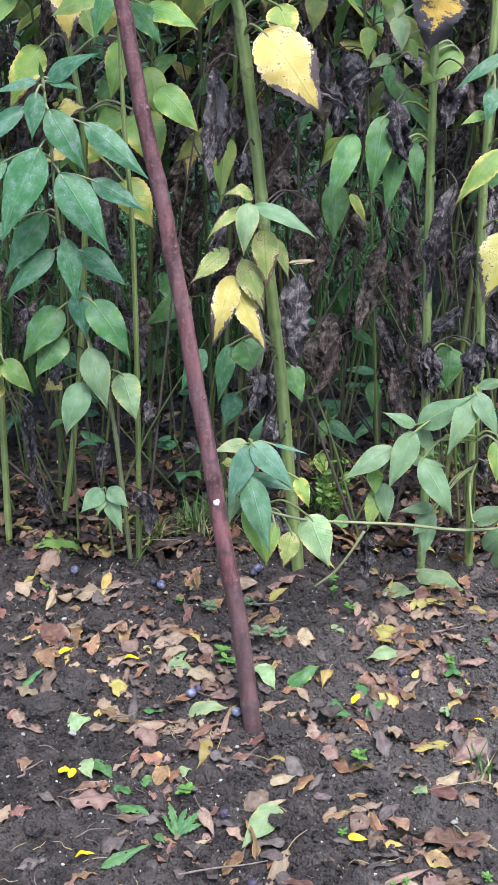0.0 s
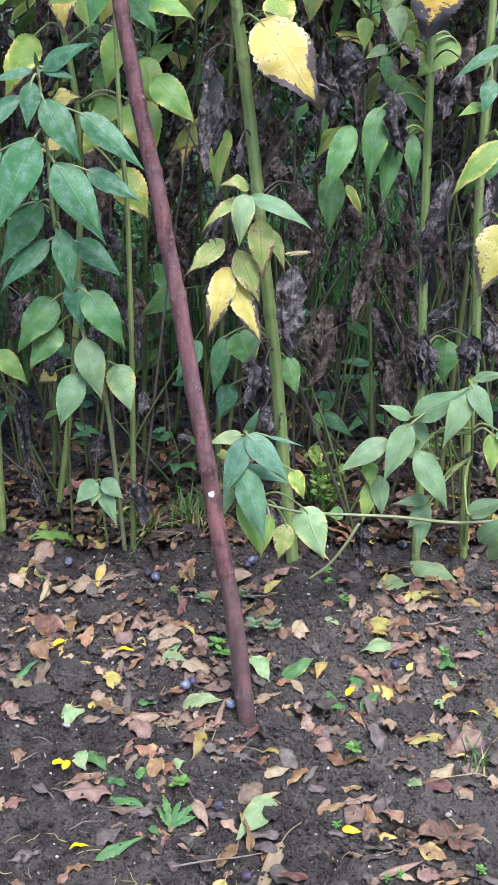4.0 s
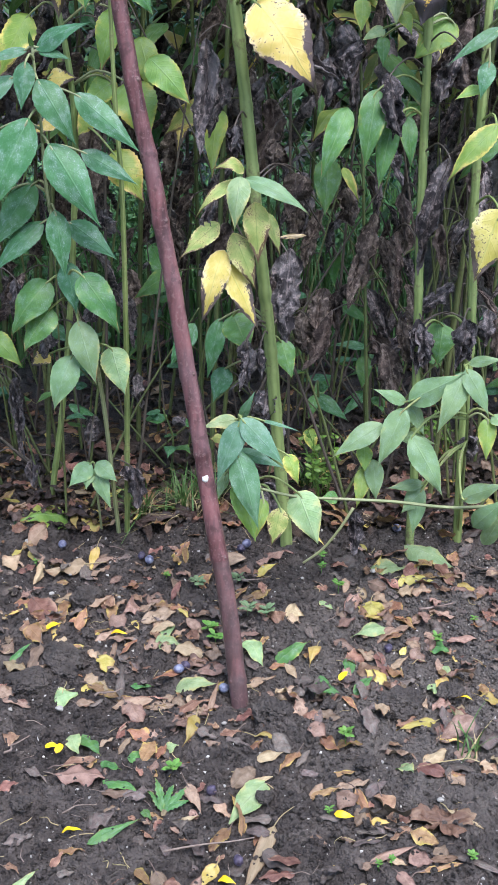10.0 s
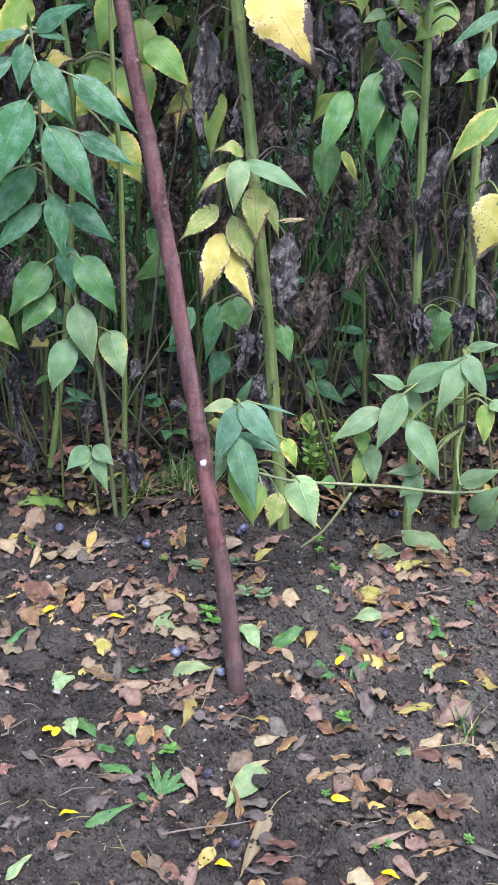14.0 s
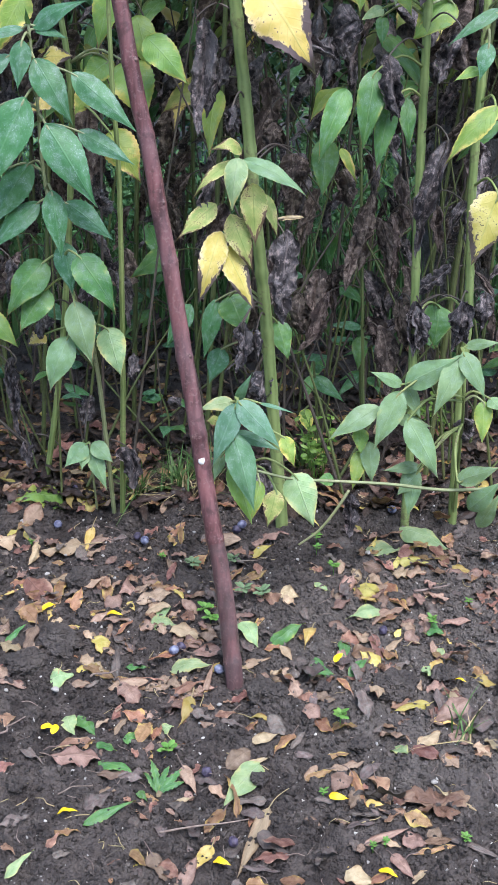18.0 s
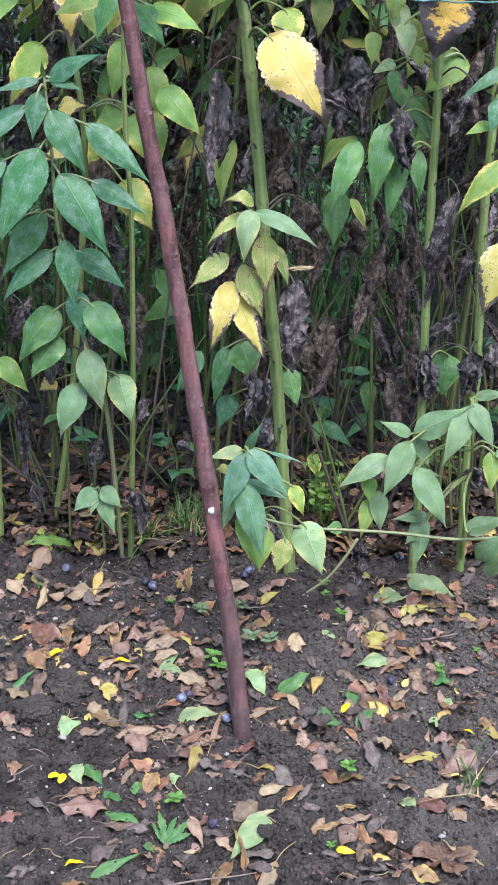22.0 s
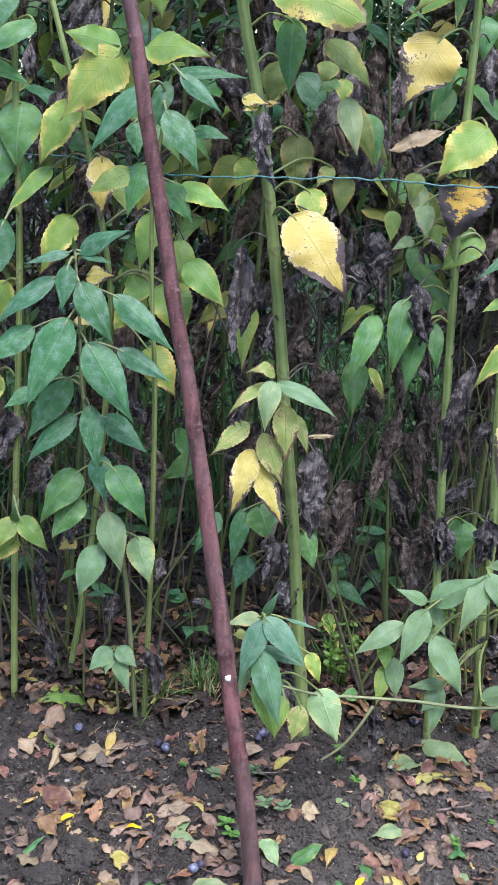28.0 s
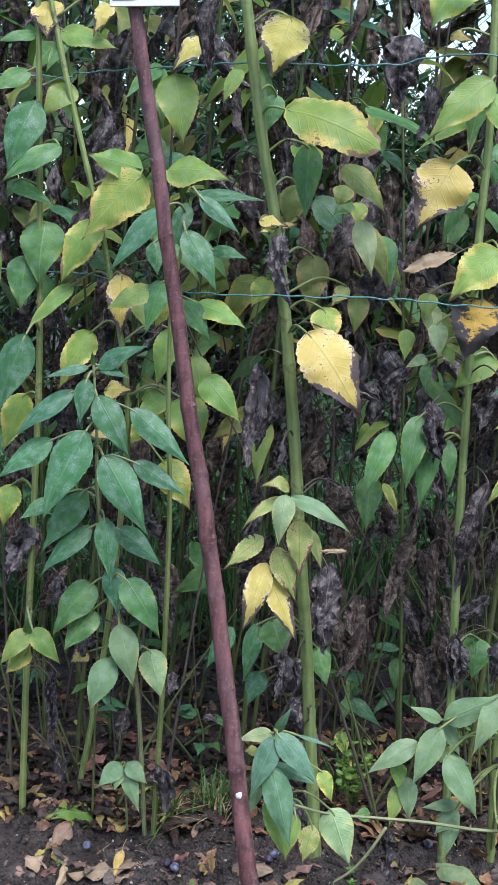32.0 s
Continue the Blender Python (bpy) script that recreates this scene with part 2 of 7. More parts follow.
FALLEN = dict(vein_depth=0.45, by_hue=0.04, by_value=0.75)
BROWN = (0.045, 0.032, 0.03)
LEAF = {
    "b": blade_material("green_leaf_with_mildew", (0.043, 0.158, 0.062), (0.076, 0.225, 0.094), (0.14, 0.30, 0.15), (0.1, 0.2, 0.1), 0, 0, BROWN, 0.55, 0.42, 0.2, vein_depth=0.16),
    "g": blade_material("green_leaf", (0.066, 0.190, 0.052), (0.118, 0.280, 0.076), (0.22, 0.36, 0.14), (0.40, 0.37, 0.08), 0.04, 0.03, (0.30, 0.24, 0.09), 0.35, 0.42, 0.25, vein_depth=0.2),
    "m": blade_material("pale_green_leaf", (0.165, 0.280, 0.125), (0.235, 0.365, 0.180), (0.31, 0.44, 0.25), (0.42, 0.42, 0.15), 0.04, 0.03, (0.34, 0.26, 0.12), 0.35, 0.42, 0.22, vein_depth=0.18),
    "j": blade_material("blue_green_leaf_with_mildew", (0.088, 0.215, 0.115), (0.145, 0.300, 0.175), (0.22, 0.38, 0.24), (0.42, 0.42, 0.15), 0, 0, BROWN, 0.5, 0.42, 0.2, vein_depth=0.16),
    "l": blade_material("light_green_leaf", (0.195, 0.345, 0.070), (0.285, 0.44, 0.105), (0.35, 0.48, 0.18), (0.54, 0.47, 0.10), 0.17, 0.07, (0.30, 0.20, 0.07), 0.25, 0.42, 0.3),
    "y": blade_material("yellow_leaf_with_dead_rim", (0.57, 0.46, 0.11), (0.72, 0.59, 0.21), (0.44, 0.46, 0.16), (0.76, 0.63, 0.38), 0.25, 0.38, (0.105, 0.075, 0.075), 0.0, 0.5, 0.25, 0.03, 9.0, 0.05),
    "h": blade_material("half_yellow_leaf", (0.21, 0.34, 0.06), (0.32, 0.43, 0.085), (0.36, 0.46, 0.15), (0.70, 0.56, 0.15), 0.29, 0.15, (0.24, 0.16, 0.09), 0.1, 0.45, 0.25, 0.03, 9.0, 0.02),
    "n": blade_material("blackened_yellow_leaf", (0.52, 0.37, 0.05), (0.60, 0.43, 0.07), (0.46, 0.38, 0.10), (0.08, 0.06, 0.06), 0.25, 0.60, (0.050, 0.040, 0.046), 0.0, 0.6, 0.15, 0.03, 9.0, 0.08),
    "v": blade_material("mottled_leaf_with_green_veins", (0.26, 0.35, 0.10), (0.48, 0.47, 0.17), (0.10, 0.20, 0.05), (0.60, 0.52, 0.22), 0.26, 0.30, (0.13, 0.085, 0.055), 0.0, 0.5, 0.2, 0.028, 13.0, 0.09, vein_depth=0.6),
    "d": withered_material("withered_grey_leaf", (0.054, 0.048, 0.052), (0.200, 0.183, 0.190), (0.38, 0.305, 0.30), (0.32, 0.27, 0.235)),
    "e": withered_material("withered_brown_leaf", (0.064, 0.049, 0.045), (0.190, 0.148, 0.128), (0.32, 0.26, 0.225), (0.29, 0.22, 0.17)),
    "a": blade_material("olive_mottled_leaf", (0.115, 0.165, 0.042), (0.215, 0.265, 0.075), (0.20, 0.22, 0.07), (0.36, 0.29, 0.08), 0.24, 0.16, (0.11, 0.075, 0.05), 0.0, 0.5, 0.22, 0.03, 9.0, 0.04),
    "t": blade_material("dry_tan_leaf", (0.40, 0.29, 0.17), (0.52, 0.41, 0.28), (0.45, 0.35, 0.24), (0.22, 0.13, 0.09), 0.15, 0.05, BROWN, 0.0, 0.7, 0.15),
    # leaves on the soil
    "r": blade_material("fallen_brown_leaf", (0.205, 0.135, 0.100), (0.365, 0.258, 0.195), (0.36, 0.24, 0.17), (0.125, 0.066, 0.050), 0.22, 0.0, BROWN, 0.0, 0.42, 0.06, **FALLEN),
    "q": blade_material("fallen_red_brown_leaf", (0.165, 0.082, 0.060), (0.31, 0.175, 0.125), (0.30, 0.16, 0.12), (0.38, 0.25, 0.17), 0.16, 0.0, BROWN, 0.0, 0.42, 0.06, **FALLEN),
    "c": blade_material("fallen_tan_leaf", (0.31, 0.225, 0.145), (0.46, 0.35, 0.24), (0.45, 0.34, 0.23), (0.22, 0.125, 0.075), 0.22, 0.0, BROWN, 0.0, 0.5, 0.08, **FALLEN),
    "k": blade_material("fallen_dark_leaf", (0.088, 0.066, 0.060), (0.175, 0.132, 0.117), (0.18, 0.14, 0.12), (0.048, 0.036, 0.034), 0.2, 0, BROWN, 0.15, 0.5, 0.04, **FALLEN),
    "w": blade_material("fallen_yellow_leaf", (0.44, 0.35, 0.085), (0.58, 0.48, 0.19), (0.45, 0.40, 0.14), (0.30, 0.165, 0.06), 0.22, 0.10, (0.15, 0.085, 0.045), 0.0, 0.45, 0.12, **FALLEN),
    "o": blade_material("fallen_pale_green_leaf", (0.21, 0.32, 0.14), (0.33, 0.43, 0.22), (0.40, 0.48, 0.29), (0.42, 0.38, 0.14), 0.20, 0, BROWN, 0.2, 0.5, 0.1),
    "u": blade_material("fallen_orange_brown_leaf", (0.210, 0.110, 0.062), (0.33, 0.195, 0.115), (0.30, 0.18, 0.09), (0.40, 0.29, 0.085), 0.22, 0.05, (0.09, 0.045, 0.03), 0.0, 0.38, 0.08, **FALLEN),
    # brown litter leaf, its colour lowered to stand for shade under the stalks
    "x": blade_material("shade_darkened_leaf", (0.036, 0.025, 0.021), (0.084, 0.056, 0.044), (0.09, 0.06, 0.046), (0.022, 0.016, 0.015), 0.3, 0, BROWN, 0.0, 0.4, 0.03, **FALLEN),
}


def soil_material(name="damp_garden_soil", vary=0.0):
    m = Nodes(name)
    broad, mid, fine, grit = m.noise(3.0, 4), m.noise(22.0, 5), m.noise(110.0, 5, None, 0.7), m.noise(420.0, 2)
    col = m.mix(m.step(broad, 0.35, 0.65), (0.050, 0.041, 0.038), (0.084, 0.071, 0.066))
    col = m.mix(m.step(mid, 0.4, 0.7), col, (0.128, 0.108, 0.098))
    col = m.mix(m.math("MULTIPLY", m.step(fine, 0.52, 0.72), 0.6), col, (0.040, 0.034, 0.034))
    col = m.mix(m.math("MULTIPLY", m.step(grit, 0.72, 0.80), 0.7), col, (0.26, 0.235, 0.21))
    # a drier patch of the bed
    sep = m.node("SeparateXYZ")
    m.link(m.node("TexCoord").outputs["Object"], sep.inputs[0])
    dx, dy = m.math("SUBTRACT", sep.outputs[0], 0.50), m.math("SUBTRACT", sep.outputs[1], 0.05)
    away = m.math("SQRT", m.math("ADD", m.math("MULTIPLY", dx, dx), m.math("MULTIPLY", dy, dy)))
    dry = m.math("SUBTRACT", 1.0, m.step(m.math("ADD", away, m.math("MULTIPLY", m.math("SUBTRACT", broad, 0.5), 0.8)), 0.22, 0.60))
    col = m.mix(m.math("MULTIPLY", dry, 0.42), col, (0.215, 0.190, 0.172))
    m.put(m.bsdf.inputs["Base Color"], m.hue(col, 0.02, vary) if vary else col)
    m.put(m.bsdf.inputs["Roughness"], m.math("ADD", m.math("MULTIPLY", mid, 0.35), 0.55))
    m.bsdf.inputs["Specular IOR Level"].default_value = 0.3
    lumps = []
    for size, weight in ((170.0, 0.9), (420.0, 0.35)):
        grain = m.node("TexVoronoi")
        grain.inputs["Scale"].default_value = size
        warp = m.node("VectorMath", operation="ADD")
        m.link(m.node("TexCoord").outputs["Object"], warp.inputs[0])
        bend = m.node("VectorMath", operation="SCALE")
        bend.inputs["Scale"].default_value = 0.8 / size
        tex = m.node("TexNoise")
        tex.inputs["Scale"].default_value = size * 0.8
        m.link(m.node("TexCoord").outputs["Object"], tex.inputs["Vector"])
        m.link(tex.outputs["Color"], bend.inputs[0])
        m.link(bend.outputs[0], warp.inputs[1])
        m.link(warp.outputs[0], grain.inputs["Vector"])
        lumps.append(m.math("MULTIPLY", m.math("SUBTRACT", 1.0, grain.outputs["Distance"]), weight))
    height = m.math("ADD", lumps[0], lumps[1])
    m.bump(m.math("ADD", m.math("ADD", height, m.math("MULTIPLY", fine, 0.8)), m.math("MULTIPLY", mid, 0.6)), 1.0, 0.011)
    return m.mat


def plain_material(name, a, b, scale=60.0, rough=0.6, bump=0.3, depth=0.002, each=0.25, spec=0.4):
    m = Nodes(name)
    n, n2 = m.noise(scale, 4), m.noise(scale * 6, 3)
    col = m.mix(m.step(n, 0.3, 0.7), a, b)
    col = m.mix(m.math("MULTIPLY", n2, 0.3), col, tuple(c * 0.55 for c in a))
    m.put(m.bsdf.inputs["Base Color"], m.hue(col, 0.02, each))
    m.put(m.bsdf.inputs["Roughness"], m.math("ADD", m.math("MULTIPLY", n2, 0.25), rough - 0.12))
    m.bsdf.inputs["Specular IOR Level"].default_value = spec
    m.bump(m.math("ADD", n, m.math("MULTIPLY", n2, 0.5)), bump, depth)
    return m.mat


def stem_material(name, a, b, scar):
    """Ridged green stems with pale stripes, darker scuffs and brown at the foot of the joints."""
    m = Nodes(name)
    uv = m.node("UVMap").outputs[0]
    sep = m.node("SeparateXYZ")
    m.link(uv, sep.inputs[0])
    stripe = m.math("ADD", m.math("MULTIPLY", m.math("SINE", m.math("ADD", m.math("MULTIPLY", sep.outputs[1], 31.4), m.math("MULTIPLY", m.noise(25.0, 2), 5.0))), 0.5), 0.5)
    broad, fine = m.noise(14.0, 4), m.noise(120.0, 4)
    col = m.mix(m.step(broad, 0.3, 0.7), a, b)
    col = m.mix(m.math("MULTIPLY", stripe, 0.32), col, tuple(c * 1.3 for c in b))
    col = m.mix(m.math("MULTIPLY", m.step(stripe, 0.25, 0.0), 0.2), col, tuple(c * 0.75 for c in a))
    col = m.mix(m.math("MULTIPLY", m.step(m.math("ADD", broad, m.math("MULTIPLY", fine, 0.5)), 0.82, 1.0), 0.8), col, scar)
    m.put(m.bsdf.inputs["Base Color"], m.hue(col, 0.03, 0.3))
    m.bsdf.inputs["Roughness"].default_value = 0.5
    m.bump(m.math("ADD", stripe, m.math("MULTIPLY", fine, 0.4)), 0.25, 0.002)
    return m.mat


def bark_material(name="red_purple_bark", old=0.0):
    """Smooth red-purple bark with a grey bloom, lengthwise streaks and small lenticels."""
    m = Nodes(name)
    at = m.node("TexCoord").outputs["Object"]
    stretch = m.node("Mapping")
    stretch.inputs["Scale"].default_value = (60, 60, 7)
    m.link(at, stretch.inputs[0])
    streak = m.noise(1.0, 5, stretch.outputs[0])
    broad, fine, dots = m.noise(7.0, 3), m.noise(160.0, 3), m.noise(260.0, 1)
    col = m.mix(m.step(streak, 0.3, 0.7), (0.052, 0.018, 0.020), (0.215, 0.088, 0.090))
    col = m.mix(m.math("MULTIPLY", m.step(broad, 0.42, 0.62), 0.38), col, (0.150, 0.098, 0.106))
    col = m.mix(m.math("MULTIPLY", m.step(fine, 0.52, 0.70), 0.5), col, (0.24, 0.15, 0.145))
    col = m.mix(m.math("MULTIPLY", m.step(m.noise(45.0, 4), 0.54, 0.66), 0.55), col, (0.045, 0.020, 0.022))
    col = m.mix(m.math("MULTIPLY", m.step(dots, 0.70, 0.78), 0.3), col, (0.32, 0.23, 0.20))
    if old:
        col = m.mix(m.math("MULTIPLY", m.noise(30.0, 4), old), col, (0.085, 0.066, 0.066))
    m.put(m.bsdf.inputs["Base Color"], col)
    m.put(m.bsdf.inputs["Roughness"], m.math("ADD", m.math("MULTIPLY", streak, 0.3), 0.30))
    m.bump(m.math("ADD", streak, m.math("MULTIPLY", fine, 0.5)), 0.55, 0.0025)
    return m.mat


SOIL = soil_material()
CRUMB = soil_material("loose_soil_crumb", 0.9)
STEM = stem_material("green_ridged_stem", (0.120, 0.168, 0.050), (0.235, 0.290, 0.105), (0.095, 0.070, 0.042))
STEM_PALE = stem_material("pale_green_stem", (0.165, 0.195, 0.090), (0.29, 0.32, 0.165), (0.12, 0.09, 0.06))
# the next two stem colours are darkened to carry the shade among the stalks
STEM_SHADED = stem_material("shade_darkened_olive_stem", (0.060, 0.080, 0.026), (0.105, 0.13, 0.045), (0.05, 0.038, 0.026))
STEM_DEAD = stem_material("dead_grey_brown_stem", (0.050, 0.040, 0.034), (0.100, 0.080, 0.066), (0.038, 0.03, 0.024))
BARK = bark_material()
BARK_OLD = bark_material("old_brown_bark", 0.9)
SCAR = plain_material("dark_bud_scar", (0.075, 0.036, 0.038), (0.24, 0.15, 0.14), 200, 0.7, 0.6)
WHITE_MARK = plain_material("white_droppings", (0.75, 0.75, 0.72), (0.85, 0.85, 0.83), 90, 0.6)
PLASTIC = plain_material("white_label_plastic", (0.78, 0.78, 0.80), (0.84, 0.84, 0.86), 20, 0.4, 0.05)
PRINT = plain_material("dark_purple_print", (0.10, 0.06, 0.12), (0.14, 0.08, 0.16), 50, 0.4, 0.05)
WIRE = plain_material("green_plastic_wire", (0.05, 0.15, 0.15), (0.10, 0.24, 0.23), 150, 0.4, 0.2)
PLUM = plain_material("blue_plum_skin_with_bloom", (0.035, 0.035, 0.085), (0.24, 0.26, 0.36), 75, 0.45, 0.15)
PLUM_OLD = plain_material("shrivelled_plum_skin", (0.03, 0.022, 0.04), (0.10, 0.085, 0.14), 90, 0.5, 0.6, 0.004)
PETAL = plain_material("yellow_petal", (0.72, 0.47, 0.012), (0.84, 0.62, 0.02), 60, 0.5, 0.2)
TWIG = plain_material("dry_twig_bark", (0.14, 0.10, 0.085), (0.28, 0.22, 0.19), 80, 0.7, 0.5)
PEBBLE = plain_material("pale_pebble", (0.30, 0.285, 0.265), (0.48, 0.46, 0.43), 60, 0.6, 0.3, 0.002, 0.5)
SEEDLING = plain_material("fresh_green_seedling", (0.085, 0.205, 0.04), (0.15, 0.31, 0.065), 120, 0.5, 0.3)
WEED = plain_material("yellow_green_weed", (0.09, 0.185, 0.03), (0.165, 0.285, 0.05), 120, 0.5, 0.3)
GRASS = plain_material("grass_blade", (0.05, 0.12, 0.03), (0.12, 0.21, 0.06), 70, 0.5, 0.2)
STRAW = plain_material("dry_grass", (0.30, 0.24, 0.12), (0.42, 0.34, 0.19), 70, 0.6, 0.2)
BUSH = plain_material("bush_foliage", (0.035, 0.085, 0.03), (0.075, 0.15, 0.055), 8, 0.55, 0.3, 0.01, 0.6)
BUSH_WOOD = plain_material("bush_wood", (0.07, 0.055, 0.045), (0.13, 0.105, 0.09), 20, 0.8, 0.5, 0.004)


# ---- shapes ----
def part(name, mesh, material, parent=None, label=""):
    """One mesh object; a bmesh or a ready mesh."""
    if isinstance(mesh, bmesh.types.BMesh):
        data = bpy.data.meshes.new(name)
        mesh.to_mesh(data)
        mesh.free()
        mesh = data
    if material is not None and not mesh.materials:
        mesh.materials.append(material)
    ob = new(name, mesh)
    if parent is not None:
        ob.parent = parent
        ob.matrix_parent_inverse = Matrix.Translation(parent.location).inverted() if parent.parent is None else parent.matrix_basis.inverted()
    if label:
        tagged(ob, label)
    return ob


def grid_mesh(name, points, uv=None, smooth=True, closed=False):
    """A sheet of quads over an array of points [rows, columns, 3]; closed joins the last column to the first."""
    n, m = points.shape[:2]
    i, j = np.meshgrid(np.arange(n - 1), np.arange(m if closed else m - 1), indexing="ij")
    a, b = (i * m + j).ravel(), (i * m + (j + 1) % m).ravel()
    faces = np.stack([a, b, b + m, a + m], 1)
    mesh = bpy.data.meshes.new(name)
    mesh.from_pydata(points.reshape(-1, 3).tolist(), [], faces.tolist())
    if smooth:
        mesh.shade_smooth()
    layer = mesh.uv_layers.new(name="UVMap")
    if uv is None:
        uu, vv = np.meshgrid(np.linspace(0, 1, n), np.linspace(0, 1, m), indexing="ij")
        uv = np.stack([uu, vv], -1)
    layer.data.foreach_set("uv", uv.reshape(-1, 2)[faces.ravel()].astype(np.float32).ravel())
    return mesh


def smooth_line(points, steps=6):
    """A Catmull-Rom line through points."""
    p = np.array(points, float)
    p = np.vstack([2 * p[0] - p[1], p, 2 * p[-1] - p[-2]])
    out = []
    for k in range(1, len(p) - 2):
        for s in np.linspace(0, 1, steps, endpoint=False):
            a, b, c, d = p[k - 1], p[k], p[k + 1], p[k + 2]
            out.append(0.5 * (2 * b + (c - a) * s + (2 * a - 5 * b + 4 * c - d) * s**2 + (3 * b - a - 3 * c + d) * s**3))
    out.append(p[-2])
    return np.array(out)


def tube_mesh(name, line, radii, around=10, ridges=0.0):
    """A round rod along a line; ends drawn together."""
    line = np.array(line, float)
    radii = np.broadcast_to(np.array(radii, float), (len(line),)).copy()
    line = np.vstack([line[:1], line, line[-1:]])
    radii = np.r_[1e-5, radii, 1e-5]
    tangent = np.gradient(line[:], axis=0)
    tangent[0], tangent[-1] = tangent[1], tangent[-2]
    tangent /= np.linalg.norm(tangent, axis=1)[:, None] + 1e-12
    ref = np.array([1.0, 0.02, 0.01]) if abs(tangent[:, 0]).mean() < 0.8 else np.array([0.02, 0.01, 1.0])
    a = np.cross(tangent, ref)
    a /= np.linalg.norm(a, axis=1)[:, None]
    b = np.cross(tangent, a)
    ang = np.linspace(0, 2 * np.pi, around, endpoint=False)
    wob = 1 + ridges * np.cos(ang * 6)
    pts = line[:, None] + radii[:, None, None] * wob[None, :, None] * (np.cos(ang)[None, :, None] * a[:, None] + np.sin(ang)[None, :, None] * b[:, None])
    return grid_mesh(name, pts, closed=True)


def blade_points(length, width, rng, shape="ovate", arch=0.1, fold=0.25, wave=0.03, crumple=0.0, curl=0.0, twist=0.0, rows=26, cols=7, teeth=0.03):
    """A leaf along +x, facing +z, its base at the origin."""
    u = np.linspace(0, 1, rows)
    v = np.linspace(-1, 1, cols)
    a, b = {"ovate": (0.58, 1.38), "lance": (0.80, 1.72), "round": (0.5, 0.62), "narrow": (0.8, 0.85)}[shape]
    half = u**a * (1 - u) ** b
    half = half / half.max() * width / 2
    jag = 1 + teeth * np.where(np.arange(rows) % 2, 1, -1)
    x = u[:, None] * length * np.ones(cols)
    edge = np.abs(v) ** 3
    y = half[:, None] * v * (1 + (jag[:, None] - 1) * edge)
    z = -np.abs(v) * half[:, None] * math.tan(fold) * (1 - 0.35 * np.abs(v))
    z = z + arch * length * 4 * (u * (1 - u))[:, None]
    ph = rng.uniform(0, 6.28, 4)
    z = z + wave * width * edge * np.sin(u[:, None] * rng.uniform(9, 15) + ph[0] + (v > 0) * ph[1])
    x = x - 0.10 * length * np.abs(v) * (1 - u[:, None]) * 0.4
    pts = np.stack([x, y, z], -1)
    if curl:
        # the margins roll inwards
        r = np.abs(y) * curl / (width / 2 + 1e-9)
        pts[..., 1] = np.where(r > 1e-4, y * np.sin(np.minimum(r, 2.9)) / np.maximum(r, 1e-4), y)
        pts[..., 2] += np.abs(y) * (1 - np.cos(r)) * 0.75
    if crumple:
        f = 2.4 / max(width, 0.02)
        off = Vector(rng.uniform(-50, 50, 3))
        for i in range(rows):
            for j in range(cols):
                p = Vector(pts[i, j]) * f
                n1 = np.array(noise.noise_vector(p * 0.8 + off))
                n2 = np.array(noise.noise_vector(p * 2.1 + off))
                pts[i, j] += crumple * width * (n1 * 0.62 + n2 * 0.45) * (0.35, 0.35, 1.0) * min(1.0, 3 * u[i] + 0.15)
    if twist:
        t = twist * u[:, None]
        yy, zz = pts[..., 1].copy(), pts[..., 2].copy()
        pts[..., 1], pts[..., 2] = yy * np.cos(t) - zz * np.sin(t), yy * np.sin(t) + zz * np.cos(t)
    return pts


def withered_points(length, width, rng, rows=34, cols=17):
    """A shrivelled hanging leaf along +x: pleated lengthwise, its ragged margins rolled in."""
    u, v = np.linspace(0, 1, rows), np.linspace(-1, 1, cols)
    off = Vector(rng.uniform(-60, 60, 3))
    half = u**0.62 * (1.02 - u) ** rng.uniform(0.8, 1.3)
    half = half / half.max() * width / 2 * rng.uniform(0.9, 1.12)
    waves, ph, roll = rng.uniform(0.9, 1.9), rng.uniform(0, 6.28), rng.uniform(0.3, 1.1) * rng.choice((-1, 1), 2)
    bend, sway = rng.normal(0, 0.10), rng.normal(0, 0.07)
    pts = np.zeros((rows, cols, 3))
    for i in range(rows):
        torn = [1 + 0.55 * noise.noise(off + Vector((u[i] * 5, k * 9, 0))) + 0.35 * noise.noise(off + Vector((u[i] * 14, k * 9, 4))) for k in (0, 1)]
        drift = 1.6 * noise.noise(off + Vector((u[i] * 2.2, 0, 7)))
        slack = float(0.25 + 0.75 * min(1.0, 2.2 * u[i]))
        for j in range(cols):
            k = int(v[j] > 0)
            w = half[i] * torn[k]
            fold = math.sin(v[j] * math.pi * waves + ph + drift)
            p = Vector((u[i] * length, v[j] * w * (1 - 0.10 * slack), w * 0.40 * fold * slack + w * roll[k] * 0.55 * abs(v[j]) ** 2.5))
            p.y -= w * 0.5 * v[j] ** 3 * abs(roll[k]) * 0.55
            p.y += length * (sway * math.sin(u[i] * 3.6 + ph) + bend * u[i] ** 2)
            p.z += length * 0.06 * math.sin(u[i] * 5 + ph * 2)
            q = p + off
            # sharp creases that run lengthwise, and a finer crinkle
            crease = noise.noise_vector(Vector((q.x * 26, q.y * 75, q.z * 75)))
            p.z += slack * 0.024 * (0.22 - abs(crease.x)) * min(1.0, w / 0.02)
            p.y += slack * 0.007 * crease.y
            p += slack * (noise.noise_vector(q * 95) * 0.0022 + noise.noise_vector(q * 210) * 0.0013)
            pts[i, j] = p
    return pts


